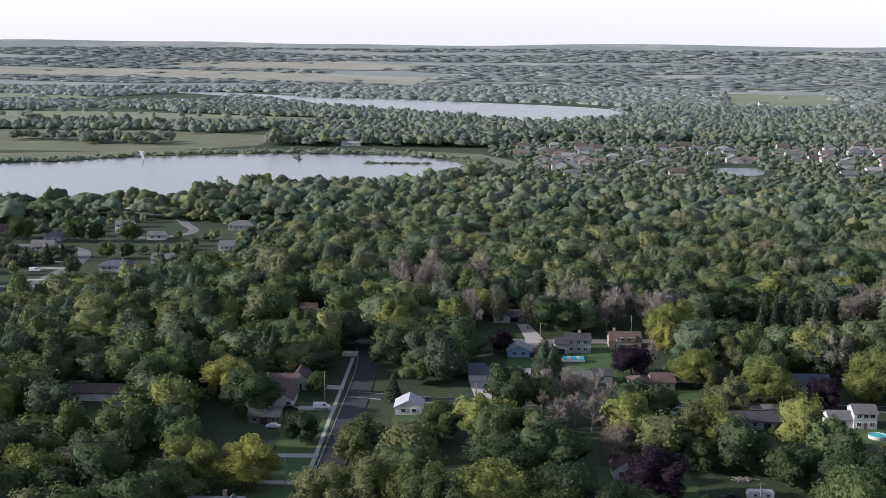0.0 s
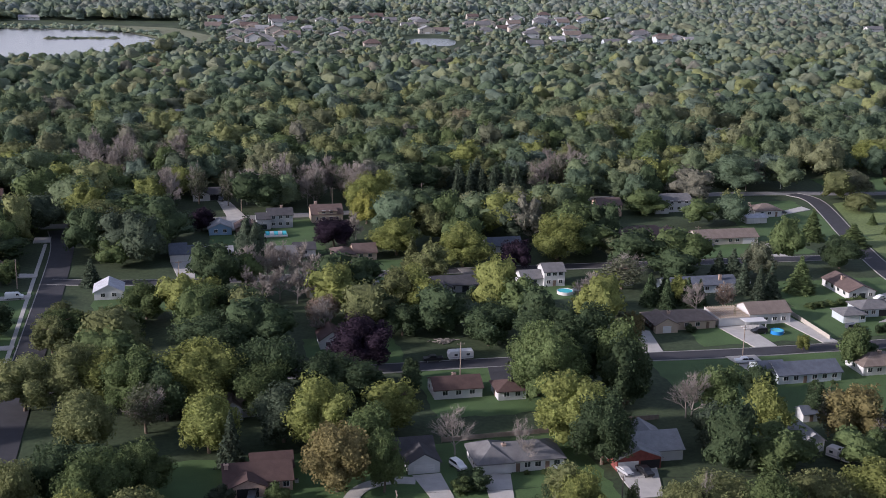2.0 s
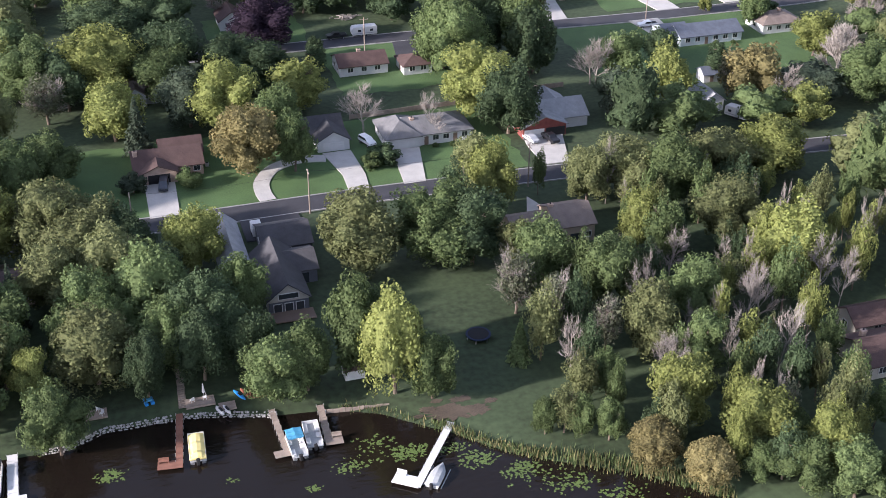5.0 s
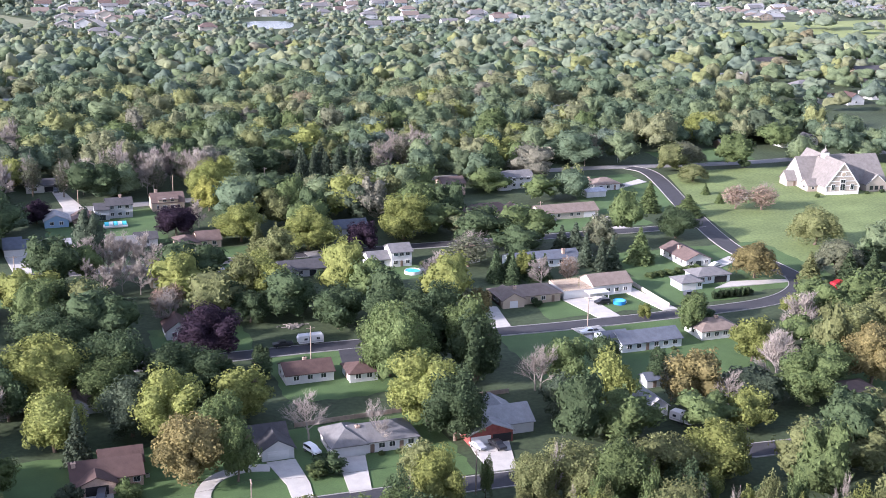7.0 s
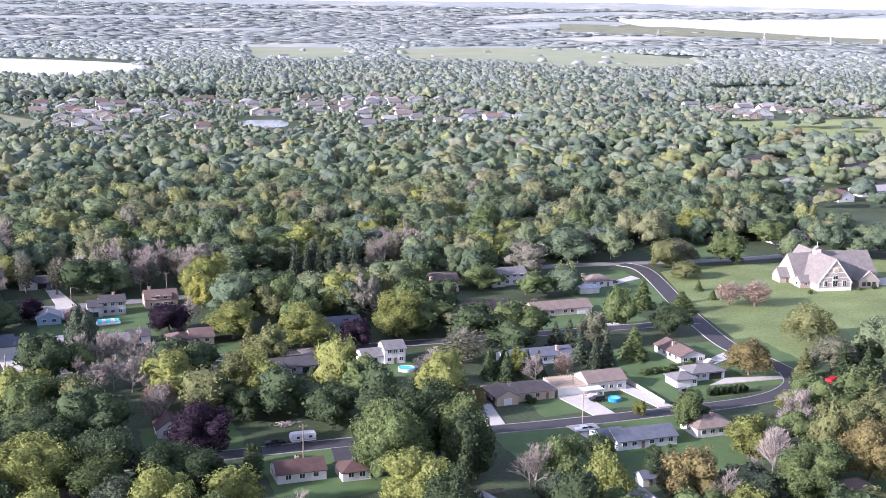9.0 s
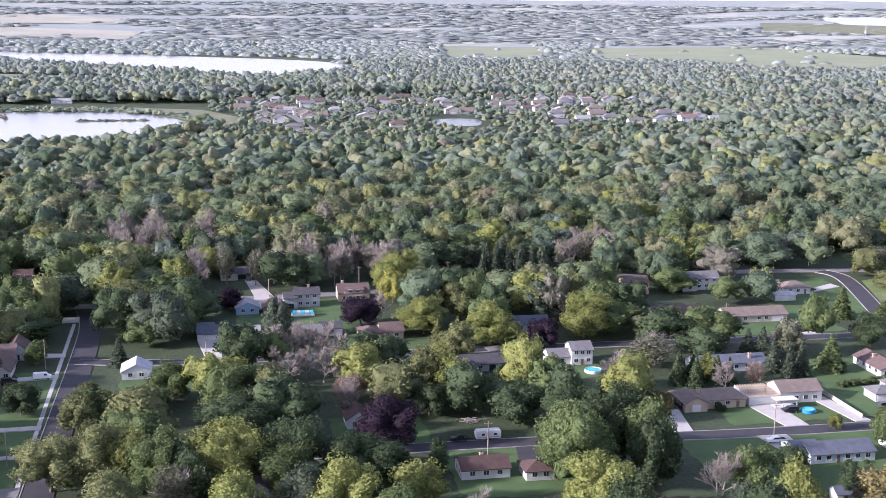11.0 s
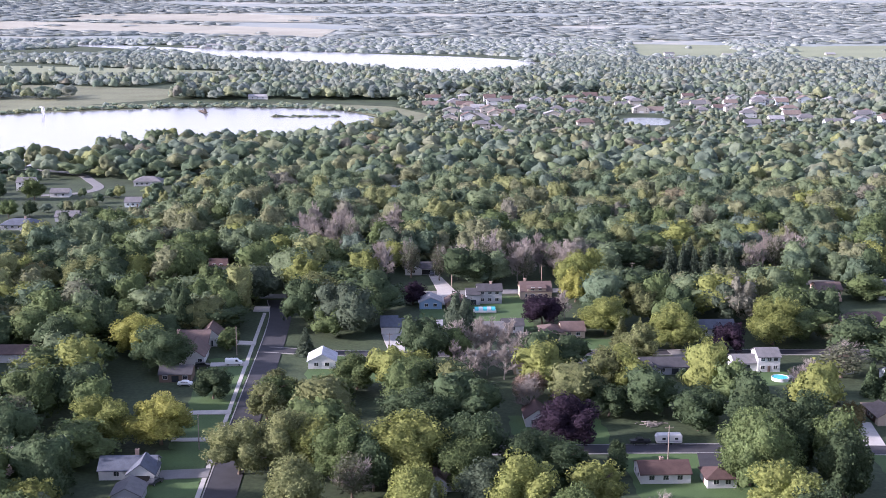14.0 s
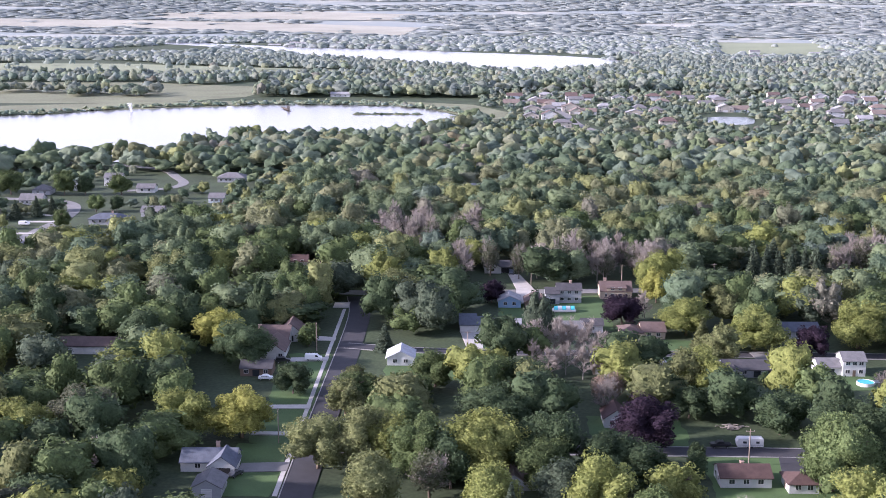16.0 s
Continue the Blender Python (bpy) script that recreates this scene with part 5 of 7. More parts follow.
# the pair near (100, 294) gets dark leaves for the clump's shaded side
for x, y, h, w in ((-24.1, 242, 15, 13.4), (-2.7, 286.2, 15, 12.6), (21.9, 293.2, 18, 15.7), (42.1, 286.6, 12, 15.6), (93.2, 243.9, 17, 14.2), (103.9, 292.8, 22, 19.5), (96.1, 295.9, 20, 20), (147, 275.1, 9, 9.1), (3.7, 206.1, 13, 11.8), (66.4, 190.5, 16, 13.6), (20.7, 167.7, 12, 8.3), (111.6, 276.5, 18, 11.6), (232.5, 384, 12, 14.8), (327.7, 484.5, 5, 5.4), (90, 331.9, 10, 16.5), (-51.4, 358.3, 10, 11.3), (-71, 386, 15, 20), (9.5, 321.3, 15, 20), (36.5, 289.6, 14, 17.1),):
    tree("broad", x, y, h, w, "dark")
for x, y, h, w in ((6.5, 265.7, 15, 14.5), (134.6, 246.6, 16, 12.4), (98.3, 184.8, 14, 9.7), (83.5, 494.3, 17, 17.6), (77.7, 489.9, 16, 16.2),):
    tree("tall", x, y, h, w, "lime")
for x, y, h, w in ((-21.3, 269.7, 16, 14.7), (74, 186, 11, 9),):
    tree("tall", x, y, h, w, "olive")
for x, y, h, w in ((11, 257.8, 14, 6.7), (124.3, 522.4, 16, 13.8), (134.2, 526.3, 16, 15.2), (139.9, 514.1, 16, 13.7), (148, 511.4, 15, 13.6), (182.7, 377.3, 11, 7.9), (187.5, 376.2, 12, 8.9), (-97.1, 287.6, 12, 5.9), (-26.4, 404.2, 10, 7.7),):
    tree("spruce", x, y, h, w, "blue")
for x, y, h, w in ((32.5, 241, 16, 14.6), (155.7, 244.7, 15, 14.2),):
    tree("broad", x, y, h, w, "amber")
for x, y, h, w in ((41.5, 254.8, 14, 11.5), (42.3, 238.8, 14, 9.1), (22.3, 184.1, 13, 9.4), (60.7, 138.7, 7, 4.8), (66, 136.9, 7.5, 5.2), (69.5, 134.4, 7.5, 5.2), (73.9, 145.1, 9, 5.5),):
    tree("tall", x, y, h, w, "green")
for x, y, h, w in ((23.7, 268.7, 14, 14.6), (122, 247, 11, 11),):
    tree("broad", x, y, h, w, "blue")
for x, y, h, w in ((59, 293.7, 7, 5.1), (154.9, 260.4, 7, 5.2),):
    tree("column", x, y, h, w, "dark")
for x, y, h, w in ((61.5, 254.6, 13, 11.7), (75.5, 245.6, 12, 7.7), (124.2, 265, 14, 10.7), (162, 237.9, 12, 9.9), (107.3, 155.6, 13, 7.5), (102.6, 141.3, 14, 7.6), (99.3, 174.1, 11, 8.4), (87.5, 161.6, 12, 5.9), (120.7, 158.4, 13, 7.3), (70.2, 151.4, 12, 5.5), (83.6, 143.3, 11, 8.3), (104.1, 154.5, 13, 6), (24, 395, 14, 10), (30, 393, 15, 10.5), (36, 396, 14, 9.5), (41.5, 392, 15, 10), (45, 384, 13, 9), (33.5, 399, 14, 9), (129.1, 353.3, 12, 14.3), (160, 343.9, 10, 12.6), (68.1, 449.4, 10, 15), (42.6, 340.9, 11, 14.9), (123, 265.7, 13, 10), (188.9, 257.2, 12, 17), (-88.7, 287.7, 12, 13.2),):
    tree("bare", x, y, h, w, "green")
for x, y, h, w in ((-99.5, 286.1, 11, 10.3),):
    tree("bare", x, y, h, w, "green")
for x, y, h, w in ((152.5, 248.9, 12, 8.6), (71.2, 162.2, 14, 7.2), (68.3, 172, 13, 8.9), (78.6, 156.4, 12, 7.1), (146.2, 372.8, 11, 19), (-7.7, 279.5, 13, 12.4),):
    tree("sparse", x, y, h, w, "grey")
for x, y, h, w in ((6.9, 185.9, 17, 14.8),):
    tree("willow", x, y, h, w, "green")
for x, y, h, w in ((41.5, 155.5, 20, 11.5),):
    tree("willow", x, y, h, w, "lime")
for x, y, h, w in ((-22, 198.6, 12, 8.4), (132.9, 455.3, 11, 10), (150.7, 359, 10, 6.5), (156.2, 360.1, 10, 6.5), (158.7, 356.6, 10, 6.5), (160.6, 351.8, 10, 6.4), (165, 352.5, 9, 5.6), (270.6, 324.5, 13, 12), (-79, 292.9, 10, 5.2),):
    tree("spruce", x, y, h, w, "dark")
for x, y, h, w in ((12.8, 168.2, 14, 10.1),):
    tree("willow", x, y, h, w, "dark")
for x, y, h, w in ((3.6, 165.1, 13, 7.3),):
    tree("tall", x, y, h, w, "dark")
for x, y, h, w in ((259.1, 324.3, 13, 17.7), (300.6, 493, 12, 20),):
    tree("willow", x, y, h, w, "grey")
for x, y, h, w in ((73.1, 127.3, 9, 8.6), (79.2, 121.5, 8, 8.4), (232, 332.4, 12, 16.3),):
    tree("willow", x, y, h, w, "amber")
for x, y, h, w in ((61.8, 237.1, 5, 7.4),):
    tree("shrub", x, y, h, w, "dark")
for x, y, h, w in ((19.7, 238.5, 4.5, 5.5),):
    tree("shrub", x, y, h, w, "green")
for x, y, h, w in ((8, 238.7, 5, 6.1),):
    tree("shrub", x, y, h, w, "blue")
for x, y, h, w in ((63.7, 158, 9, 4.7), (204, 359.7, 13, 10.8), (243, 423.2, 13, 10.3), (254.6, 412.9, 9, 13.6), (281, 442.8, 5, 4.4), (278.2, 427.4, 5, 4.3),):
    tree("spruce", x, y, h, w, "green")
for x, y, h, w in ((76, 473.6, 13, 13.5),):
    tree("tall", x, y, h, w, "yellow")
for x, y, h, w in ((88.4, 478.6, 11, 13.7), (314, 554.7, 12, 13.3), (-60.2, 320.1, 14, 18.1), (-81.5, 402.3, 15, 17.5),):
    tree("broad", x, y, h, w, "yellow")
for x, y, h, w in ((11.5, 471.9, 9, 10.6), (58.7, 441.1, 11, 14.7), (117, 401, 11, 10.9), (49.5, 314.4, 14, 16.9),):
    tree("broad", x, y, h, w, "purple")
for x, y, h, w in ((81.7, 407.9, 12, 8.8),):
    tree("spruce", x, y, h, w, "olive")
for x, y, h, w in ((198, 377.5, 13, 12.1), (-101.8, 317.7, 15, 18.4),):
    tree("broad", x, y, h, w, "grey")
for x, y, h, w in ((159, 355.7, 9, 6.3),):
    tree("column", x, y, h, w, "lime")
for x, y, h, w in ((131.6, 342.6, 14, 7.9),):
    tree("spruce", x, y, h, w, "grey")
for x, y, h, w in ((279.1, 416.9, 10, 14.6), (288.4, 412.1, 10.5, 16),):
    tree("sparse", x, y, h, w, "pink")
for x, y, h, w in ((288.8, 466.3, 8, 14.1), (276.8, 361.3, 14, 20),):
    tree("willow", x, y, h, w, "olive")
for x, y, h, w in ((190, 301, 9, 7.7), (-53.1, 410.3, 8, 7.8),):
    tree("column", x, y, h, w, "green")
for x, y, h, w in ((131.4, 325.1, 8, 6.7),):
    tree("column", x, y, h, w, "amber")
for x, y, h, w in ((88, 326, 12, 13), (17, 352, 14, 15)):
    tree("broad", x, y, h, w, "dark")
for x, y, h, w in ((41, 302, 4, 6), (46, 302.5, 4.2, 6.5), (51, 302, 4, 6)):
    tree("shrub", x, y, h, w, "dark")
for x, y, h, w in ((60.7, 303, 6, 4.5),):
    tree("column", x, y, h, w, "dark")
for x, y, h, w in ((75, 353, 13, 10),):
    tree("broad", x, y, h, w, "lime")
for x, y, h, w in ((67, 359, 15, 13),):
    tree("broad", x, y, h, w, "olive")
for x, y, h, w in ((8, 350, 15, 16),):
    tree("broad", x, y, h, w, "green")
for x, y, h, w in ((125.5, 349, 12, 9), (27, 374, 10, 9), (33, 379, 11, 9), (38, 374, 11, 9), (22, 380, 11, 9), (49, 376, 10, 8)):
    tree("bare", x, y, h, w, "green")
for x, y, h, w in ((41, 352, 9, 8), (46, 355, 9, 8)):
    tree("sparse", x, y, h, w, "pink")
for x, y, h, w in ((207, 316.7, 3, 1.9), (209, 316.7, 3, 1.9), (211, 316.7, 3, 1.9), (213, 316.7, 3, 1.9), (215, 316.7, 3, 1.9), (217, 316.7, 3, 1.9), (219, 316.7, 3, 1.9), (159, 267, 7, 4.5),):
    tree("column", x, y, h, w, "dark")
for x, y, h, w in ((257, 316.5, 13, 9), (261.5, 310.5, 14, 9), (148, 354, 11, 6), (153, 351, 11, 6),):
    tree("spruce", x, y, h, w, "dark")
for x, y, h, w in ((246.7, 322.9, 11, 9),):
    tree("spruce", x, y, h, w, "olive")
for x, y, h, w in ((229, 297, 4, 5),):
    tree("shrub", x, y, h, w, "purple")
for x, y, h, w in ((220.4, 295.5, 7, 7), (187.5, 266.5, 13, 12), (176.6, 306.5, 5, 4),):
    tree("broad", x, y, h, w, "lime")
for x, y, h, w in ((211, 277, 14, 15), (182, 247, 15, 12),):
    tree("bare", x, y, h, w, "green")
for x, y, h, w in ((192.7, 243.8, 13, 13),):
    tree("broad", x, y, h, w, "green")
for x, y, h, w in ((208, 243, 17, 17),):
    tree("broad", x, y, h, w, "amber")
for x, y, h, w in ((184.5, 362, 12, 7), (187, 355, 12, 6), (192, 357, 12, 7),):
    tree("spruce", x, y, h, w, "blue")
for x, y, h, w in ((183.4, 291.4, 11, 9),):
    tree("tall", x, y, h, w, "green")
for x, y, h, w in ((195, 303.5, 4, 7),):
    tree("shrub", x, y, h, w, "dark")
for x, y, h, w in ((171, 347, 9, 9),):
    tree("sparse", x, y, h, w, "pink")
for x, y, h, w in ((199, 343.0, 2.2, 4.2), (203, 343.7, 2.2, 4.2), (207, 344.4, 2.2, 4.2), (211, 345.1, 2.2, 4.2), (215, 345.8, 2.2, 4.2), (219, 346.5, 2.2, 4.2),):
    tree("shrub", x, y, h, w, "green")
for x, y, h, w in ((14, 178, 15, 11), (17.5, 173, 13, 9), (9.5, 193, 12, 9)):
    tree("tall", x, y, h, w, "dark")
for x, y, h, w in ((92, 116, 9, 8), (98, 112, 10, 9), (104, 108, 10, 9), (87, 120, 7, 6), (110, 106, 11, 10)):
    tree("broad", x, y, h, w, "green")
for x, y, h, w in ((-33, 364, 7.5, 8.5), (-27, 353, 8, 10), (-20, 360, 6.5, 8), (-14, 353, 8.5, 11), (-33.5, 339, 11, 11.5), (-22, 341, 9.5, 10.5)):
    tree("broad", x, y, h, w, "olive" if x < -25 else "green")
for x, y, h, w in ((8.5, 172, 14, 10), (-1, 178, 13, 10)):
    tree("tall", x, y, h, w, "green")
for x, y, h, w in ((-229.7, 653, 12, 8), (-224, 661, 11, 7), (-238.6, 646, 11, 8), (58, 377, 7, 5)):
    tree("spruce", x, y, h, w, "blue")
for x, y, h, w in ((81, 406.7, 12, 6), (87.7, 406, 12, 7)):
    tree("spruce", x, y, h, w, "olive")
for x, y, h, w in ((-206, 622, 10, 9), (-238, 726, 15, 13), (-270, 726, 15, 16), (-204, 727, 13, 13), (-202, 668, 10, 9)):
    tree("broad", x, y, h, w, "green")
for x, y, h, w in ((-188.6, 576, 9, 11), (-176.5, 576, 10, 12), (-164, 577, 9, 11)):
    tree("broad", x, y, h, w, "yellow")
for x, y, h, w in ((65, 338.5, 10, 11), (82.5, 347, 9, 9), (-226, 728, 12, 10), (62, 349, 10, 9), (-191, 670, 9, 8)):
    tree("broad", x, y, h, w, "dark")
for x, y, h, w in ((95.6, 372, 4, 7), (100.5, 371, 4, 7), (110.5, 372, 4, 6), (112, 360, 4.5, 8), (105, 360, 4, 6)):
    tree("shrub", x, y, h, w, "dark")
# a stand of tall blue spruces behind the county road
for k in range(18):
    tree("spruce", 118 + k * 1.74, 496 + (k % 3) * 5 + R.uniform(-1, 1), R.uniform(14, 18), R.uniform(6, 8), "blue")
tree("tall", 91, 278, 22, 18, "green")
tree("tall", 110, 275, 18, 13, "dark")

# leafless stands by the county road and in the woods behind it
for x0, x1, y0, y1, count in ((22, 84, 508, 530, 22), (-40, 10, 560, 606, 24), (150, 186, 512, 540, 7), (-2, 12, 508, 522, 3)):
    for k in range(count):
        tree("bare" if k % 4 else "sparse", R.uniform(x0, x1), R.uniform(y0, y1), R.uniform(14, 18), R.uniform(9, 13), "grey")

# ---- where trees may stand ----
THIN = [(-340, -130, 540, 810, 0.75), (430, 640, 560, 900, 0.4), (40, 540, 1090, 1500, 0.85), (-20, 130, 312, 404, 0.75)]
GLADES = [(-76, -46, 258, 300), (-36, -8, 340, 398), (236, 264, 284, 312), (-140, -110, 362, 398), (-232, -200, 535, 668), (-205, -150, 585, 640), (-240, -170, 690, 730), (115, 151, 484, 510), (56, 90, 244, 301), (104, 134, 332, 400), (6, 66, 150, 222), (70, 98, 178, 213), (-80, -44, 335, 400), (-640, -250, 1175, 1345), (200, 265, 285, 345), (150, 200, 300, 350), (228, 262, 330, 420), (175, 215, 345, 420), (155, 190, 250, 280), (24, 47, 324, 372), (38, 72, 300, 336), (9, 54, 416, 480), (108, 150, 247, 306), (128, 170, 295, 330), (108, 140, 352, 400), (78, 94, 340, 373), (82, 110, 358, 400), (55, 72, 366, 394), (60, 92, 270, 301), (35, 56, 408, 440), (-4, 22, 405, 456), (186, 226, 300, 337), (52, 92, 304, 334), (8, 76, 430, 488), (225, 275, 430, 500), (150, 200, 440, 468), (40, 62, 140, 192), (-10, 44, 226, 243), (44, 112, 226, 243), (80, 150, 386, 400), (-700, 20, 1255, 1415), (226, 280, 1085, 1225), (-60, -44, 270, 440), (-6, 10, 404, 430), (-216, -158, 735, 805), (26, 41, 168, 216), (5, 17, 226, 243)]
LAKES = [np.array(LAKE_MID), np.array(LAKE_FAR), np.array(LAKE_EAST), np.array(POND)]
OPEN = [np.array(o) for name, (o, m, l) in FIELDS.items()]


def inside(poly, x, y):
    px, py = poly[:, 0], poly[:, 1]
    qx, qy = np.roll(px, -1), np.roll(py, -1)
    hit = np.zeros(len(x), bool)
    for a, b, c, d in zip(px, py, qx, qy):
        if b != d:
            hit ^= ((b > y) != (d > y)) & (x < (c - a) * (y - b) / (d - b) + a)
    return hit


def off_roads(x, y, margin):
    ok = np.ones(len(x), bool)
    for line, half in ROAD_LINES:
        for p, q in zip(line, line[1:]):
            d = q - p
            n = max(d.length_squared, 1e-6)
            t = np.clip(((x - p.x) * d.x + (y - p.y) * d.y) / n, 0, 1)
            ok &= np.hypot(x - p.x - t * d.x, y - p.y - t * d.y) > half + margin
    return ok


def free_spots(x0, x1, y0, y1, step, near, far, margin=2.5, lawns=True, apart=1.0):
    gx, gy = np.meshgrid(np.arange(x0, x1, step), np.arange(y0, y1, step))
    x = (gx + R.uniform(-0.42, 0.42, gx.shape) * step).ravel()
    y = (gy + R.uniform(-0.42, 0.42, gy.shape) * step).ravel()
    r, a = np.hypot(x, y), np.degrees(np.arctan2(x, y))
    ok = (r > near) & (r < far) & (a > -25) & (a < 45) & (y > np.interp(x, SHORE_X, SHORE_Y) + 4)
    x, y = x[ok], y[ok]
    ok = off_roads(x, y, margin)
    for p in LAKES:
        ok &= ~inside(p, x, y)
    for p in OPEN:
        ok &= ~inside(p, x, y) | ((R.uniform(0, 1, len(x)) < 0.03) & (np.hypot(x, y) > 700))
    for f in FOOTPRINTS:
        ok &= ~((x > f[0]) & (x < f[1]) & (y > f[2]) & (y < f[3]))
    if lawns:
        for f in LAWNS:
            ok &= ~((x > f[0]) & (x < f[1]) & (y > f[2]) & (y < f[3]))
    for x_0, x_1, y_0, y_1, share_kept in THIN:
        ok &= ~((x > x_0) & (x < x_1) & (y > y_0) & (y < y_1)) | (R.uniform(0, 1, len(x)) < share_kept)
    for f in GLADES:
        ok &= ~((x > f[0]) & (x < f[1]) & (y > f[2]) & (y < f[3]))
    x, y = x[ok], y[ok]
    ok = np.ones(len(x), bool)
    for px, py, pr in PLACED:
        ok &= np.hypot(x - px, y - py) > (pr + 2.2) * apart
    return x[ok], y[ok]


# the other trees near the camera, each a thing of its own
NEAR_REACH = 238
NEAR_SPOTS = []
for x0, x1, y0, y1, step, apart in ((-160, 260, 212, 345, 10.8, 0.9), (-160, 56, 150, 212, 8.4, 0.85), (66, 200, 100, 212, 6.6, 0.5)):
    sx, sy = free_spots(x0, x1, y0, y1, step, 100, NEAR_REACH, apart=apart)
    NEAR_SPOTS += list(zip(sx, sy))
for x, y in NEAR_SPOTS:
    u = R.uniform()
    lakeside = y < 215 and x > 55
    if u < (0.11 if lakeside else 0.06):
        tree("bare", x, y, R.uniform(10, 15), R.uniform(2.6, 5.0) if lakeside else R.uniform(6, 10))
    elif u < 0.14:
        tree("spruce", x, y, R.uniform(9, 14), R.uniform(4.6, 6), "blue" if R.uniform() < 0.5 else "dark")
    elif u < (0.24 if lakeside else 0.19):
        tree("sparse", x, y, R.uniform(9, 14), R.uniform(3.5, 6.5) if lakeside else R.uniform(6, 10), "lime" if lakeside and R.uniform() < 0.5 else "grey")
    else:
        small = R.uniform(0.5, 0.9) if lakeside else 1.0
        tree("sapling" if lakeside else ("broad", "tall", "broad", "willow")[int(R.integers(0, 4))], x, y, R.uniform(12, 18) * small, R.uniform(5.5, 9.5) * small if lakeside else R.uniform(10, 15), ("green", "lime", "dark", "olive", "lime", "green", "olive", "green")[int(R.integers(0, 8))])

# ---- woods farther off, as one mass each ----


def woods(name, x, y, protos, h, wide, label):
    """Many far trees in one mesh: each a turned and scaled copy of a coarse crown."""
    kinds = R.integers(0, len(protos), len(x))
    turn, hh, ww = R.uniform(0, math.tau, len(x)), R.uniform(*h, len(x)), R.uniform(*wide, len(x))
    young = ((x > 20) & (x < 500) & (y > 960) & (y < 1500)) | ((x > 690) & (x < 1000) & (y > 1050) & (y < 1290)) | ((y > 590) & (y < 820) & (x < -110) & (x > -300))
    hh, ww = np.where(young, hh * 0.5, hh), np.where(young, ww * 0.5, ww)
    # haze painted into leaf colour: paler copies mix in little by little with distance
    place = np.interp(np.hypot(x, y), HAZE_AT, range(len(HAZE_STEPS)))
    stand = np.clip(np.floor(place + R.uniform(0, 1, len(x))).astype(int), 0, len(HAZE_STEPS) - 1)
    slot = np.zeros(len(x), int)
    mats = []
    for k, (kind, weights) in enumerate(HAZE_STEPS):
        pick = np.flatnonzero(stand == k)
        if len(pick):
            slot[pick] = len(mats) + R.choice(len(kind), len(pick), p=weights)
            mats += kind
    z = ground_z(x, y)
    blocks, tris, softs, slots, base = [], [], [], [], 0
    for k, (v, f, soft) in enumerate(protos):
        pick = np.flatnonzero(kinds == k)
        c, s = np.cos(turn[pick])[:, None], np.sin(turn[pick])[:, None]
        vx, vy, vz = v[None, :, 0] * (ww[pick] / 9.4)[:, None], v[None, :, 1] * (ww[pick] / 9.4)[:, None], v[None, :, 2] * (hh[pick] / 12)[:, None]
        blocks.append(np.stack([vx * c - vy * s + x[pick, None], vx * s + vy * c + y[pick, None], vz + z[pick, None]], -1).reshape(-1, 3))
        tris.append((f[None] + base + np.arange(len(pick))[:, None, None] * len(v)).reshape(-1, 3))
        softs.append(np.tile(soft, len(pick)))
        slots.append(np.repeat(slot[pick], len(f)))
        base += len(pick) * len(v)
    me = fill_mesh(name, np.concatenate(blocks), np.concatenate(tris), np.concatenate(softs), mats, np.concatenate(slots))
    return tagged(new(name, me), label, "woods", kind="stuff")


MID = [crown_lobed(R, 780, 0.35, 2, *k, ragged=0.07, loose=0.5, body=0.95) for k in ((4.9, 11.9, 0.8, 11, 28, 0.26), (4.6, 12.2, 0.6, 14, 32, 0.24), (5.2, 11.5, 1.0, 9, 28, 0.26), (4.4, 12.3, 0.6, 12, 28, 0.26), (4.9, 12.0, 1.6, 11, 30, 0.25), (5.0, 11.8, 0.8, 16, 36, 0.23))]
FAR = [crown_lobed(R, 56, 0.55, 2, *k, ragged=0.07, loose=0.5, floor=-0.3, body=0.97) for k in ((5.0, 11.9, 0.2, 10, 16, 0.28), (5.2, 11.5, 0.2, 13, 18, 0.26), (4.6, 12.4, 0.2, 8, 14, 0.3), (5.3, 11.2, 0.2, 11, 16, 0.28), (4.2, 12.4, 0.2, 9, 14, 0.3))]
HAZY = [crown_lobed(R, 10, 0.8, 1, *k, floor=0.0, ragged=0.1, loose=0.6) for k in ((5.2, 11.8, -4.0, 9, 10, 0.3), (4.8, 12.4, -4.0, 11, 12, 0.28), (5.5, 11.0, -4.0, 8, 10, 0.3), (5.0, 11.8, -4.0, 12, 12, 0.26))]
COPSE = [crown_lobed(R, 8, 0.6, 2, *k, floor=0.1, ragged=0.08, loose=0.6) for k in ((5.0, 11.8, -9.0, 22, 20, 0.16), (5.2, 11.2, -9.0, 18, 20, 0.18))]
# leaf colours paled by distance band to stand in for haze
FAINT_HAZE_MATS = [leaf("faint_haze_leaf_" + n, c, 0.08) for n, c in (("green", (0.141, 0.182, 0.097)), ("dark", (0.100, 0.141, 0.086)), ("olive", (0.178, 0.192, 0.104)), ("lime", (0.219, 0.240, 0.101)), ("blue", (0.120, 0.159, 0.119)), ("grey", (0.178, 0.175, 0.132)), ("amber", (0.189, 0.171, 0.104)))]
# farther bands also get translucency and less relief, to flatten shading as haze does
MIDDLE_HAZE_MATS = [leaf("middle_haze_leaf_" + n, c, 0.05, 0.42, 0.6) for n, c in (("green", (0.212, 0.261, 0.180)), ("dark", (0.165, 0.215, 0.161)), ("olive", (0.243, 0.267, 0.180)), ("lime", (0.279, 0.309, 0.180)), ("blue", (0.186, 0.236, 0.194)), ("grey", (0.238, 0.240, 0.194)), ("amber", (0.248, 0.240, 0.180)))]
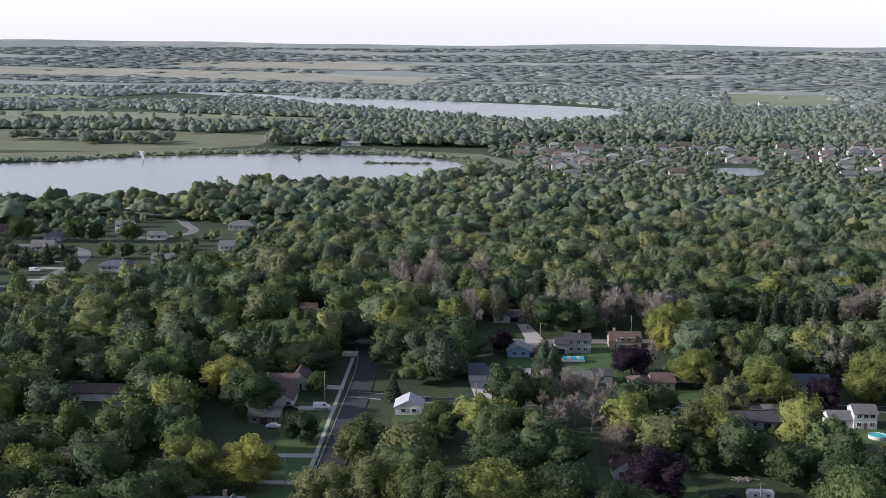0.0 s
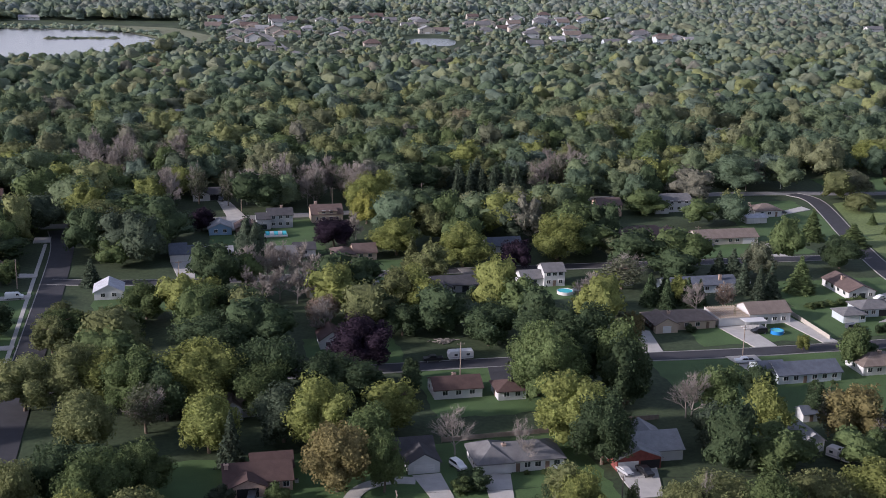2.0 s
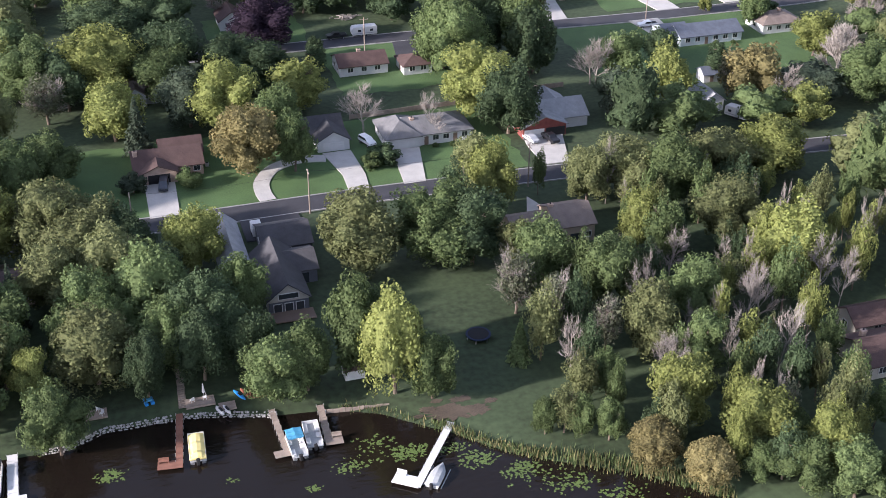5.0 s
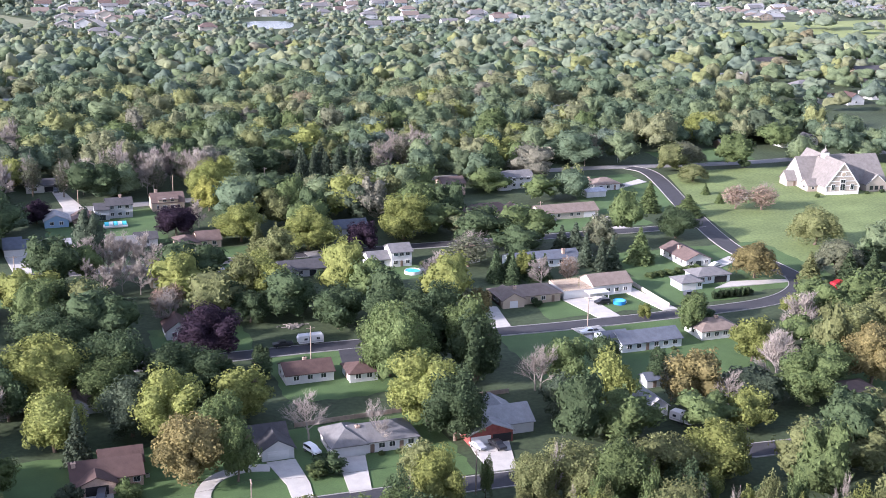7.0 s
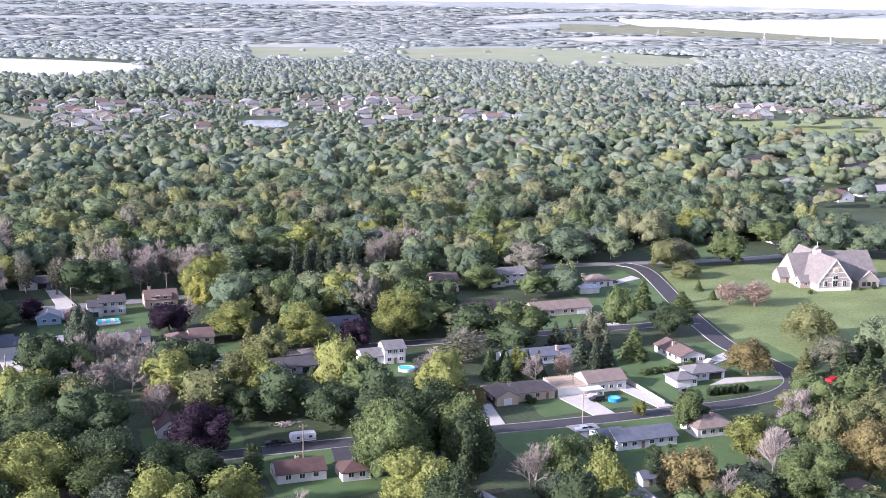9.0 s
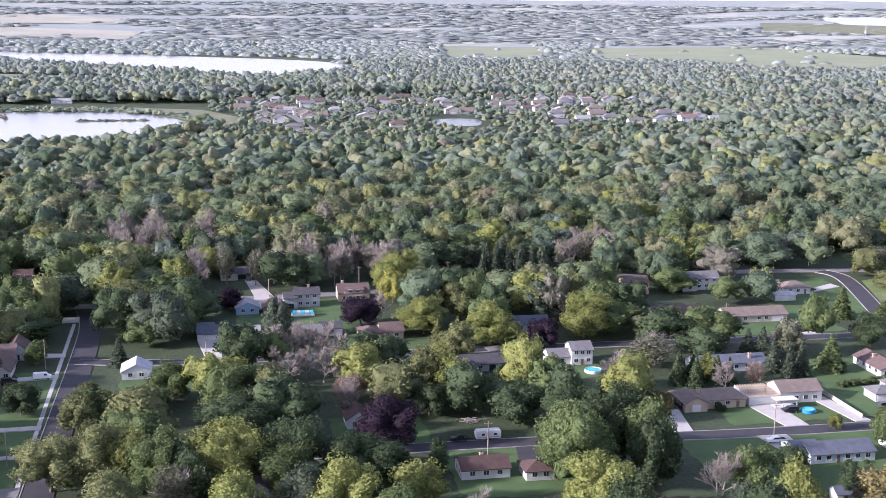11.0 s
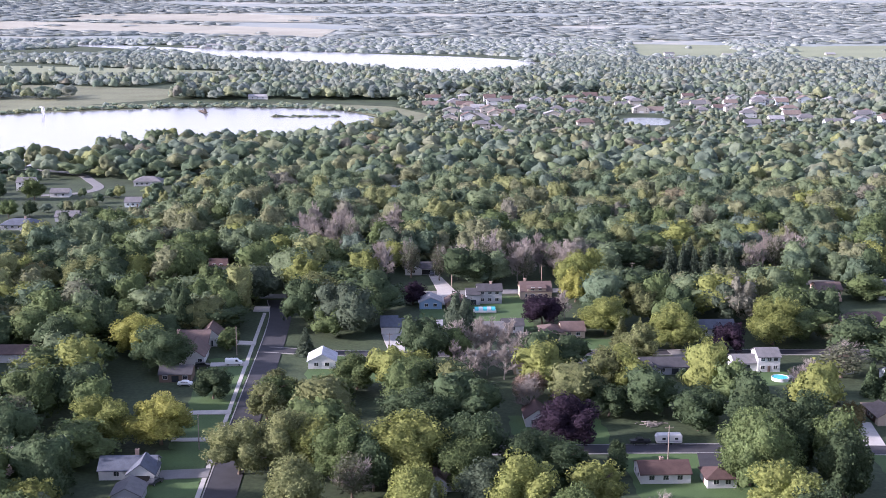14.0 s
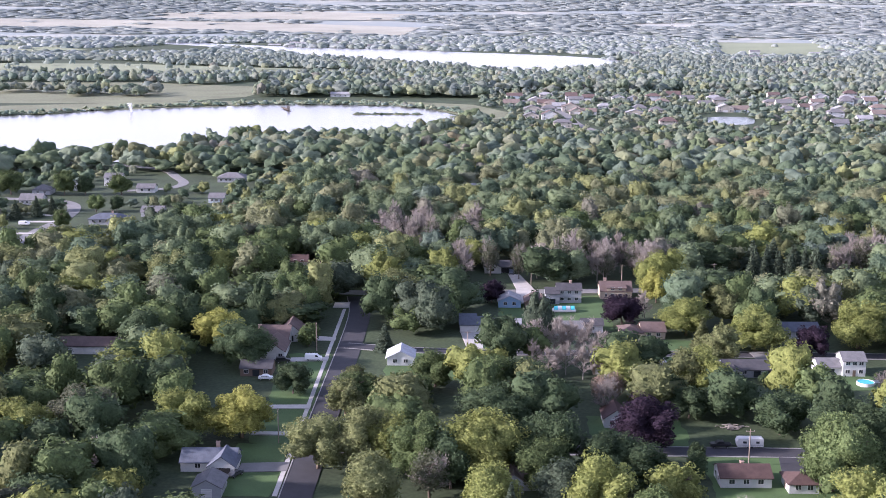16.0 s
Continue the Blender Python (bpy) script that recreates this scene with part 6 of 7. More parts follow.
FAR_HAZE_MATS = [leaf("far_haze_leaf_" + n, c, 0.05, 0.5, 0.35) for n, c in (("green", (0.28, 0.32, 0.265)), ("blue", (0.25, 0.297, 0.265)), ("olive", (0.3, 0.328, 0.262)))]
HORIZON_HAZE_MATS = [leaf("horizon_haze_leaf_" + n, c, 0.04, 0.5, 0.25) for n, c in (("blue", (0.345, 0.385, 0.365)), ("grey", (0.365, 0.4, 0.375)))]
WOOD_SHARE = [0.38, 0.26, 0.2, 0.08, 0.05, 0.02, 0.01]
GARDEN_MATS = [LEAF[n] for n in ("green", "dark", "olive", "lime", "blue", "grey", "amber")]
HAZE_STEPS = [(GARDEN_MATS, WOOD_SHARE), (FAINT_HAZE_MATS, WOOD_SHARE), (MIDDLE_HAZE_MATS, WOOD_SHARE), (FAR_HAZE_MATS, [0.4, 0.4, 0.2]), (HORIZON_HAZE_MATS, [0.5, 0.5])]
HAZE_AT = [380, 720, 1250, 2100, 3300]
sx, sy = free_spots(-330, 420, 150, 760, 11.9, NEAR_REACH, 760)
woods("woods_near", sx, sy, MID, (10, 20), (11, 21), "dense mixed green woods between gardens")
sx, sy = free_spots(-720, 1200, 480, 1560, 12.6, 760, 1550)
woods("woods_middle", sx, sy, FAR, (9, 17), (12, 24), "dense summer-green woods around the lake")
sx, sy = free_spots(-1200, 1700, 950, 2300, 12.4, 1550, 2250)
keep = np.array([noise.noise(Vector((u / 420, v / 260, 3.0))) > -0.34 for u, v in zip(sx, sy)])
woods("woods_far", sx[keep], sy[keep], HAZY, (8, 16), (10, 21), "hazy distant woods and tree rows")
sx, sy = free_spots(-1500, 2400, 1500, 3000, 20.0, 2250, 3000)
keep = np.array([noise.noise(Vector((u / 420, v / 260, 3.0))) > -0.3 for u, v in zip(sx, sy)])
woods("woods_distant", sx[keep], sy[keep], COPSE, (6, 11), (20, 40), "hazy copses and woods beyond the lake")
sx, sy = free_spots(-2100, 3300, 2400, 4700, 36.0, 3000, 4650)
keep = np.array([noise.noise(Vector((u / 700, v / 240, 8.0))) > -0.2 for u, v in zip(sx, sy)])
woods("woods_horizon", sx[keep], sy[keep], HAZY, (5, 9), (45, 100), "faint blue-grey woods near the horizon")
# clumps of trees on the meadow and low scrub along the lake's far bank
sx, sy = [], []
for x0, x1, y0, y1, count in ((-560, -455, 1455, 1500, 22), (-455, -355, 1410, 1470, 30), (-470, -330, 1690, 1730, 22), (-640, -500, 1740, 1780, 24)):
    sx.append(R.uniform(x0, x1, count))
    sy.append(R.uniform(y0, y1, count))
woods("woods_meadow", np.concatenate(sx), np.concatenate(sy), FAR, (9, 15), (12, 18), "clumps of trees standing on the meadow")
sx = R.uniform(-640, 30, 420)
sy = np.interp(sx, [-640, -413, -358, -280, -195, -98, -43, -8, 6, 30], [1150, 1205, 1262, 1298, 1325, 1316, 1285, 1240, 1190, 1130]) + R.uniform(2, 50, 420) * R.uniform(0, 1, 420)
woods("lake_scrub", sx, sy, FAR, (2, 5), (5, 10), "low scrub along the reedy lake bank")

sx, sy = np.concatenate([R.uniform(-108, -44, 46), R.uniform(-12, 4, 16)]), np.concatenate([R.uniform(1217, 1226, 46), R.uniform(1170, 1216, 16)])
woods("islet_scrub", sx, sy, FAR, (1.0, 2.6), (2.5, 6), "low reeds and scrub standing in the lake")

# ---- water's edge ----


def lump_mesh(name, seed, mat, flat=0.65, cuts=1):
    bm = bmesh.new()
    bmesh.ops.create_icosphere(bm, subdivisions=cuts, radius=0.5)
    rng = random.Random(seed)
    for v in bm.verts:
        v.co *= rng.uniform(0.78, 1.15)
        v.co.z *= flat
    return flat_mesh(name, bm, mat)


BOULDERS = [lump_mesh("boulder", s, STONE) for s in range(5)]
seawall = thing("seawall", 8, 158, 0, 0, "rough pale stone seawall along the lake shore", "seawall", kind="structure")
rng = random.Random(5)
sx = -13.0
while sx < 22.4:
    shore_y = float(np.interp(sx, SHORE_X, SHORE_Y))
    for row in range(3):
        if rng.random() < 0.06 or 6.4 < sx < 8.2:
            continue
        size = rng.uniform(0.34, 0.62)
        share("boulder", BOULDERS[rng.randrange(5)], seawall, Matrix.Translation((sx - 8 + rng.uniform(-0.15, 0.15), shore_y - 158 - 0.25 + row * 0.34 + rng.uniform(-0.12, 0.12), -0.72 + row * 0.22)) @ pose(0, 0, 0, rng.uniform(0, 40), 0, rng.uniform(0, 360)) @ Matrix.Scale(size, 4))
    sx += 0.42
seawall_wood = thing("timber_wall", 34, 154, -0.3, -8, "low weathered timber retaining wall at the shore", "wall", kind="structure")
for k in range(11):
    part("board", slab_box(-5 + k * 1.0, -4.05 + k * 1.0, -0.12, 0.12, -0.7, 0.35 - 0.05 * (k % 3), bevel=0.02), WOOD, seawall_wood)


def dock(label, x, y, length, width, turn, mat, pad_spec=None, bench=False, step=1.5):
    """A jetty that runs from the shore point out along -y before it is turned."""
    ob = thing("jetty", x, y, WATER_Z, turn, label, "jetty")
    n = max(1, int(length / step))
    for k in range(n):
        y1 = -k * length / n
        part("deck_panel", slab_box(-width / 2, width / 2, y1 - length / n + 0.04, y1, 0.42, 0.52), mat, ob)
        for side in (-1, 1):
            bm = bmesh.new()
            tube(bm, (side * (width / 2 + 0.05), y1 - 0.1, -1.6), (side * (width / 2 + 0.05), y1 - 0.1, 0.75), 0.05, 0.05, 6)
            part("post", bm, ALU, ob)
    if pad_spec:
        x0, x1, y0, y1 = pad_spec
        part("platform", slab_box(x0, x1, y0, y1, 0.43, 0.53), mat, ob)
        if bench:
            bm = slab_box(x0 + 0.15, x0 + 1.7, y1 - 0.55, y1 - 0.1, 0.85, 0.92)
            box(bm, x0 + 0.15, x0 + 1.7, y1 - 0.12, y1 - 0.06, 0.92, 1.35)
            box(bm, x0 + 0.2, x0 + 0.3, y1 - 0.5, y1 - 0.1, 0.53, 0.85)
            box(bm, x0 + 1.55, x0 + 1.65, y1 - 0.5, y1 - 0.1, 0.53, 0.85)
            part("bench", bm, mat, ob)
    return ob


dock("white aluminium jetty with a small end platform", -17.5, 157.9, 12.0, 1.5, 0, WHITE, (-0.75, 1.9, -12.0, -9.8))
dock("reddish timber jetty with a bench at its end", 7.7, 160.6, 13.2, 1.05, -7, WOOD_RED, (-3.2, 0.5, -13.2, -11.4), True)
dock("grey weathered timber jetty with an end platform", 21.7, 157.4, 12.0, 0.95, 2, WOOD, (-2.0, 0.5, -12.0, -10.4))
dock("grey slatted timber jetty with a side platform", 29.3, 156.3, 10.2, 1.1, -4, WOOD, (0.4, 2.2, -10.2, -8.2), True)
dock("long white jetty reaching out over lily pads", 47.9, 146.0, 16.0, 1.15, -36, WHITE, (-3.9, 0.3, -16.2, -13.9), True)


def pontoon(label, x, y, turn, cover, length=6.6, open_deck=False, half=False):
    ob = thing("pontoon_boat", x, y, WATER_Z, turn, label, "boat")
    for side in (-1, 1):
        bm = bmesh.new()
        tube(bm, (side * 0.85, -length / 2, 0.12), (side * 0.85, length / 2 - 0.5, 0.12), 0.32, 0.32, 10)
        tube(bm, (side * 0.85, length / 2 - 0.5, 0.12), (side * 0.85, length / 2 + 0.2, 0.3), 0.32, 0.06, 10)
        part("pontoon", bm, ALU, ob)
    part("deck", slab_box(-1.22, 1.22, -length / 2, length / 2 - 0.15, 0.42, 0.52), CANVAS_GREY, ob)
    for side in (-1, 1):
        part("side_rail", slab_box(side * 1.2 - 0.03, side * 1.2 + 0.03, -length / 2 + 0.3, length / 2 - 0.4, 0.52, 1.15), WHITE, ob)
    part("front_rail", slab_box(-1.2, 1.2, length / 2 - 0.45, length / 2 - 0.38, 0.52, 1.15), WHITE, ob)
    bm = slab_box(-0.28, 0.28, -length / 2 - 0.55, -length / 2 - 0.05, 0.1, 1.25, bevel=0.1)
    part("outboard_motor", bm, BLACK, ob)
    if open_deck or half:
        for px, py, w, d in ((-0.85, 1.4, 0.6, 2.2), (0.85, 1.4, 0.6, 2.2), (-0.85, -1.9, 0.6, 1.4), (0.8, -0.6, 0.7, 0.8)):
            part("seat", slab_box(px - w / 2, px + w / 2, py - d / 2, py + d / 2, 0.52, 0.98, bevel=0.08), WHITE, ob)
    if not open_deck:
        lo, hi = (-length / 2 + 0.1, length / 2 - 0.4) if not half else (-0.2, length / 2 - 0.5)
        top = 1.5 if not half else 2.4
        bm = bmesh.new()
        rows = 9
        rings = []
        for k in range(rows):
            yy = lo + (hi - lo) * k / (rows - 1)
            end = min(k, rows - 1 - k) / 2.0
            crest = top + 0.12 * math.sin(k * 2.1) - (0.35 if end == 0 else 0)
            base = 0.75 if not half else top - 0.25
            rings.append([bm.verts.new((px, yy, pz)) for px, pz in ((-1.27, base), (-1.2, base + 0.35 * (crest - base)), (-0.6, crest - 0.12), (0, crest), (0.6, crest - 0.12), (1.2, base + 0.35 * (crest - base)), (1.27, base))])
        for u, v in zip(rings, rings[1:]):
            for k in range(6):
                bm.faces.new((u[k], u[k + 1], v[k + 1], v[k]))
        bm.faces.new(rings[0][::-1])
        bm.faces.new(rings[-1])
        bm.faces.new([r[0] for r in rings[::-1]] + [r[-1] for r in rings])
        bmesh.ops.recalc_face_normals(bm, faces=bm.faces[:])
        part("cover", bm, cover, ob)
        if half:
            for px in (-1.15, 1.15):
                for py in (lo + 0.1, hi - 0.1):
                    bm = bmesh.new()
                    tube(bm, (px, py, 0.5), (px, py, top - 0.2), 0.03, 0.03, 5)
                    part("canopy_pole", bm, ALU, ob)
    return ob


pontoon("pontoon boat under a wrinkled yellow canvas cover", 9.2, 151.4, -4, CANVAS_YELLOW)
pontoon("pontoon boat with a bright blue canopy", 23.7, 147.4, 2, CANVAS_BLUE, half=True, length=5.6)
pontoon("open white and grey pontoon boat with seats", 26.6, 149.4, -3, CANVAS_DARK, open_deck=True, length=6.2)
pontoon("pontoon boat with a dark canopy beside a white jetty", -20.2, 152.6, -3, CANVAS_DARK, half=True)


def runabout(label, x, y, turn, cover):
    ob = thing("covered_motorboat", x, y, WATER_Z, turn, label, "boat")
    for name, mat, z0, grow_by in (("hull", WHITE, -0.1, 0.0), ("cover", cover, 0.55, 0.05)):
        bm = bmesh.new()
        rings = []
        for k in range(8):
            t = k / 7
            w = (1.1 + grow_by) * (1 - max(0, t - 0.45) ** 2 * 3.0) * 1.0
            yy = -2.6 + 5.2 * t
            if name == "hull":
                rings.append([bm.verts.new(p) for p in ((-w, yy, 0.6), (-w * 0.8, yy, -0.05), (0, yy, -0.2), (w * 0.8, yy, -0.05), (w, yy, 0.6))])
            else:
                crest = 0.75 + 0.45 * math.sin(math.pi * min(1, t * 1.1))
                rings.append([bm.verts.new(p) for p in ((-w, yy, 0.5), (-w * 0.6, yy, crest - 0.12), (0, yy, crest), (w * 0.6, yy, crest - 0.12), (w, yy, 0.5))])
        for u, v in zip(rings, rings[1:]):
            for k in range(4):
                bm.faces.new((u[k], u[k + 1], v[k + 1], v[k]))
        bm.faces.new(rings[0])
        bm.faces.new(rings[-1])
        bmesh.ops.recalc_face_normals(bm, faces=bm.faces[:])
        part(name, bm, mat, ob)
    part("outboard_motor", slab_box(-0.22, 0.22, -3.1, -2.62, 0.0, 1.0, bevel=0.08), BLACK, ob)
    for side in (-1, 1):
        part("lift_rail", slab_box(side * 1.35 - 0.06, side * 1.35 + 0.06, -2.4, 2.2, -0.6, 0.1), ALU, ob)
    return ob


runabout("motorboat under a grey cover on a lift", 42.2, 134.8, -36, CANVAS_GREY)

# garden steps, patio and play things by the water
stairs = thing("garden_steps", 8.3, 161.6, 0, -4, "timber garden steps leading down to the jetty", "steps")
for k in range(24):
    part("step", slab_box(-0.55, 0.55, k * 0.55, k * 0.55 + 0.42, 0.0, 0.12 + 0.015 * k), WOOD, stairs)
part("handrail", slab_box(0.6, 0.66, 0, 13, 0.9, 0.98), WOOD, stairs)
for k in range(6):
    part("rail_post", slab_box(0.59, 0.67, k * 2.5, k * 2.5 + 0.08, 0, 0.95), WOOD, stairs)


def flat_deck(label, x, y, w, d, mat, rail=False):
    ob = thing("deck", x, y, 0.0, 0, label, "deck")
    n = max(2, int(d / 0.55))
    for k in range(n):
        part("plank", slab_box(-w / 2, w / 2, -d / 2 + k * d / n, -d / 2 + (k + 1) * d / n - 0.03, 0.0, 0.3), mat, ob)
    if rail:
        for xx in (-w / 2, w / 2):
            part("railing", slab_box(xx - 0.04, xx + 0.04, -d / 2, d / 2, 0.3, 1.2), mat, ob)
    return ob


flat_deck("reddish timber deck under the trees by the shore", 21.6, 162.6, 5.0, 3.6, WOOD_RED, True)
flat_deck("grey timber patio deck above the seawall", 11.2, 162.2, 4.6, 2.4, WOOD)
flat_deck("grey timber deck beside the seawall", 15.2, 159.9, 2.6, 2.0, WOOD)
flat_deck("white timber deck with chairs by the shore", -5.4, 163.8, 4.6, 2.4, WOOD)


def hull_shape(length, wide, high, sides=7):
    bm = bmesh.new()
    rings = []
    for k in range(9):
        t = k / 8 * 2 - 1
        w = wide / 2 * math.sqrt(max(0.02, 1 - t * t))
        rings.append([bm.verts.new((w * math.cos(math.pi * j / (sides - 1)), t * length / 2, high * (0.25 + 0.75 * math.sin(math.pi * j / (sides - 1))) * (0.6 + 0.4 * (1 - t * t)))) for j in range(sides)])
    for u, v in zip(rings, rings[1:]):
        for j in range(sides - 1):
            bm.faces.new((u[j], u[j + 1], v[j + 1], v[j]))
        bm.faces.new((u[sides - 1], u[0], v[0], v[sides - 1]))
    bm.faces.new(rings[0])
    bm.faces.new(rings[-1])
    bmesh.ops.recalc_face_normals(bm, faces=bm.faces[:])
    return bm


for x, y, turn, mat, label in ((17.5, 162.3, 25, BLUE_PLASTIC, "bright blue kayak lying on the grass"), (18.5, 162.4, 20, ROOF["rust"], "orange kayak lying on the grass")):
    ob = thing("kayak", x, y, 0.0, turn, label, "kayak")
    part("hull", hull_shape(3.4, 0.75, 0.34), mat, ob)
    part("cockpit", slab_box(-0.2, 0.2, -0.5, 0.4, 0.3, 0.37, bevel=0.03), BLACK, ob)
for x in (13.9, 14.9):
    ob = thing("jet_ski", x, 159.2, -0.1, 20, "white jet ski parked on the shore", "jet ski")
    part("hull", hull_shape(2.6, 0.85, 0.55), WHITE, ob)
    part("seat", slab_box(-0.18, 0.18, -0.9, 0.2, 0.5, 0.75, bevel=0.06), BLACK, ob)
paddle = thing("pedal_boat", 3.4, 164.6, 0.05, 10, "bright blue pedal boat on the grass", "pedal boat")
for side in (-1, 1):
    part("float", slab_box(side * 0.5 - 0.3, side * 0.5 + 0.3, -1.0, 1.0, 0, 0.45, bevel=0.12), BLUE_PLASTIC, paddle)
part("seat", slab_box(-0.6, 0.6, -0.5, 0.3, 0.42, 0.7, bevel=0.08), CANVAS_BLUE, paddle)
for x, y in ((-4.3, 164.3), (-3.9, 163.2), (12.0, 162.6), (10.0, 162.4)):
    chair = thing("garden_chair", x, y, 0.3, R.uniform(0, 360), "white plastic garden chair on a deck", "chair", "lakeside chairs")
    part("seat", slab_box(-0.28, 0.28, -0.28, 0.28, 0.38, 0.45), WHITE, chair)
    part("backrest", slab_box(-0.28, 0.28, 0.22, 0.3, 0.45, 0.95), WHITE, chair)
    for px in (-0.24, 0.24):
        for py in (-0.24, 0.24):
            part("leg", slab_box(px - 0.03, px + 0.03, py - 0.03, py + 0.03, 0, 0.38), WHITE, chair)
parasol = thing("closed_parasol", 12.0, 163.6, 0.3, 0, "closed white parasol on the patio deck", "parasol")
bm = bmesh.new()
tube(bm, (0, 0, 0), (0, 0, 2.2), 0.04, 0.04, 6)
part("pole", bm, ALU, parasol)
bm = bmesh.new()
tube(bm, (0, 0, 0.7), (0, 0, 2.3), 0.28, 0.05, 8)
part("canopy", bm, WHITE, parasol)
PAINT_NAVY = material("navy_vinyl", (0.012, 0.02, 0.05), rough=0.5, vary=0.1)
tramp = thing("trampoline", 59.4, 166.5, 0, 0, "round dark trampoline standing on the lawn", "trampoline")
for k in range(6):
    a = k * math.tau / 6
    bm = bmesh.new()
    tube(bm, (2.0 * math.cos(a), 2.0 * math.sin(a), 0), (2.0 * math.cos(a), 2.0 * math.sin(a), 0.9), 0.05, 0.05, 6)
    part("leg", bm, ALU, tramp)
bm = bmesh.new()
bmesh.ops.create_cone(bm, cap_ends=True, segments=24, radius1=2.2, radius2=2.2, depth=0.1, matrix=Matrix.Translation((0, 0, 0.9)))
part("pad_ring", bm, PAINT_NAVY, tramp)
bm = bmesh.new()
bmesh.ops.create_cone(bm, cap_ends=True, segments=24, radius1=1.8, radius2=1.8, depth=0.04, matrix=Matrix.Translation((0, 0, 0.98)))
part("mat", bm, BLACK, tramp)

# lily pads and reeds
pads = bmesh.new()
lily_rng = random.Random(9)
for cx, cy, spread, count in ((31, 141, 3.2, 70), (39.5, 141.5, 2.8, 150), (49.3, 137, 2.6, 110), (54.7, 133, 2.4, 100), (61.5, 127.5, 3.2, 90), (-3.7, 149.2, 2.0, 80), (67, 123, 3.2, 90), (46, 140.5, 2.2, 50), (24, 137.6, 1.2, 26), (-25, 147, 1.8, 24), (72, 118, 4, 80), (35, 145, 3.2, 50), (13, 143, 0.9, 12), (57, 131, 4, 60)):
    for k in range(count):
        a, d = lily_rng.uniform(0, math.tau), spread * math.sqrt(lily_rng.random()) * lily_rng.uniform(0.5, 1.2)
        x, y, r = cx + d * 1.35 * math.cos(a), cy + d * math.sin(a) * 0.8, lily_rng.uniform(0.12, 0.34)
        if y > float(np.interp(x, SHORE_X, SHORE_Y)) - 1.2:
            continue
        z = WATER_Z + 0.012 + 0.01 * lily_rng.random()
        ring = [pads.verts.new((x + r * math.cos(q * math.tau / 7 + a), y + r * math.sin(q * math.tau / 7 + a), z)) for q in range(6)]
        pads.faces.new([pads.verts.new((x, y, z)), *ring])
tagged(mesh_object("lily_pads", pads, LILY), "patches of floating green lily pads", "lily pads", kind="stuff")
reeds = bmesh.new()
for k in range(2600):
    x = lily_rng.uniform(45, 82) if k % 4 else lily_rng.uniform(32, 82)
    y = float(np.interp(x, SHORE_X, SHORE_Y)) + lily_rng.gauss(0.6, 1.0 if x > 60 else 0.7)
    h = lily_rng.uniform(0.5, 1.7) * (1.15 if x > 62 else 0.7)
    a, w = lily_rng.uniform(0, math.tau), lily_rng.uniform(0.05, 0.13)
    dx, dy = math.cos(a) * w, math.sin(a) * w
    lean = lily_rng.gauss(0, 0.2)
    z = float(ground_z(x, y))
    reeds.faces.new([reeds.verts.new(p) for p in ((x - dx, y - dy, z), (x + dx, y + dy, z), (x + lean, y + lean * 0.5, z + h))])
reed_ob = tagged(mesh_object("shore_reeds", reeds, [REED, LEAF["green"]]), "tall tan-green reeds along the shore", "reeds", kind="stuff")
for k, p in enumerate(reed_ob.data.polygons):
    p.material_index = 0 if k % 5 > 2 else 1

# ---- vehicles ----
WHEEL_BM = bmesh.new()
bmesh.ops.create_cone(WHEEL_BM, cap_ends=True, segments=14, radius1=0.34, radius2=0.34, depth=0.24, matrix=pose(0, 0, 0, 0, 90, 0))
TYRE_ME = flat_mesh("tyre", WHEEL_BM, BLACK)
RIM_BM = bmesh.new()
bmesh.ops.create_cone(RIM_BM, cap_ends=True, segments=10, radius1=0.2, radius2=0.2, depth=0.26, matrix=pose(0, 0, 0, 0, 90, 0))
RIM_ME = flat_mesh("rim", RIM_BM, ALU)
LAMP_ME = flat_mesh("headlight", slab_box(-0.2, 0.2, -0.05, 0.05, -0.07, 0.07, bevel=0.02), GLASS)


def paint(name, colour):
    return material("car_paint_" + name, colour, rough=0.3, vary=0.04, spec=0.6)


PAINT = {"white": paint("white", (0.75, 0.75, 0.74)), "black": paint("black", (0.015, 0.015, 0.018)), "silver": paint("silver", (0.42, 0.43, 0.45)), "dark": paint("dark_grey", (0.05, 0.055, 0.065)), "red": paint("red", (0.42, 0.02, 0.03)), "tan": paint("tan", (0.4, 0.36, 0.28)), "blue": paint("blue", (0.03, 0.07, 0.16))}
PROFILES = {
    "car": (4.6, 1.8, [(-2.3, 0.35), (-2.3, 0.8), (-2.15, 0.95), (-1.5, 1.0), (-0.85, 1.42), (0.7, 1.45), (1.35, 1.02), (2.2, 0.85), (2.3, 0.6), (2.3, 0.35)], (-1.35, -0.8, 0.65, 1.2, 1.03, 1.38)),
    "suv": (4.8, 1.9, [(-2.4, 0.4), (-2.4, 1.05), (-2.2, 1.7), (0.55, 1.75), (1.3, 1.15), (2.25, 1.02), (2.4, 0.8), (2.4, 0.4)], (-2.2, -2.05, 0.5, 1.15, 1.15, 1.66)),
    "van": (5.6, 2.05, [(-2.8, 0.4), (-2.8, 2.0), (-2.65, 2.1), (1.2, 2.1), (1.95, 1.3), (2.7, 1.1), (2.8, 0.8), (2.8, 0.4)], (0.6, 0.7, 1.15, 1.75, 1.35, 1.95)),
    "pickup": (5.6, 1.95, [(-2.8, 0.5), (-2.8, 1.1), (-0.9, 1.12), (-0.75, 1.75), (0.75, 1.78), (1.35, 1.2), (2.7, 1.08), (2.8, 0.85), (2.8, 0.5)], (-0.72, -0.65, 0.7, 1.2, 1.22, 1.7)),
}


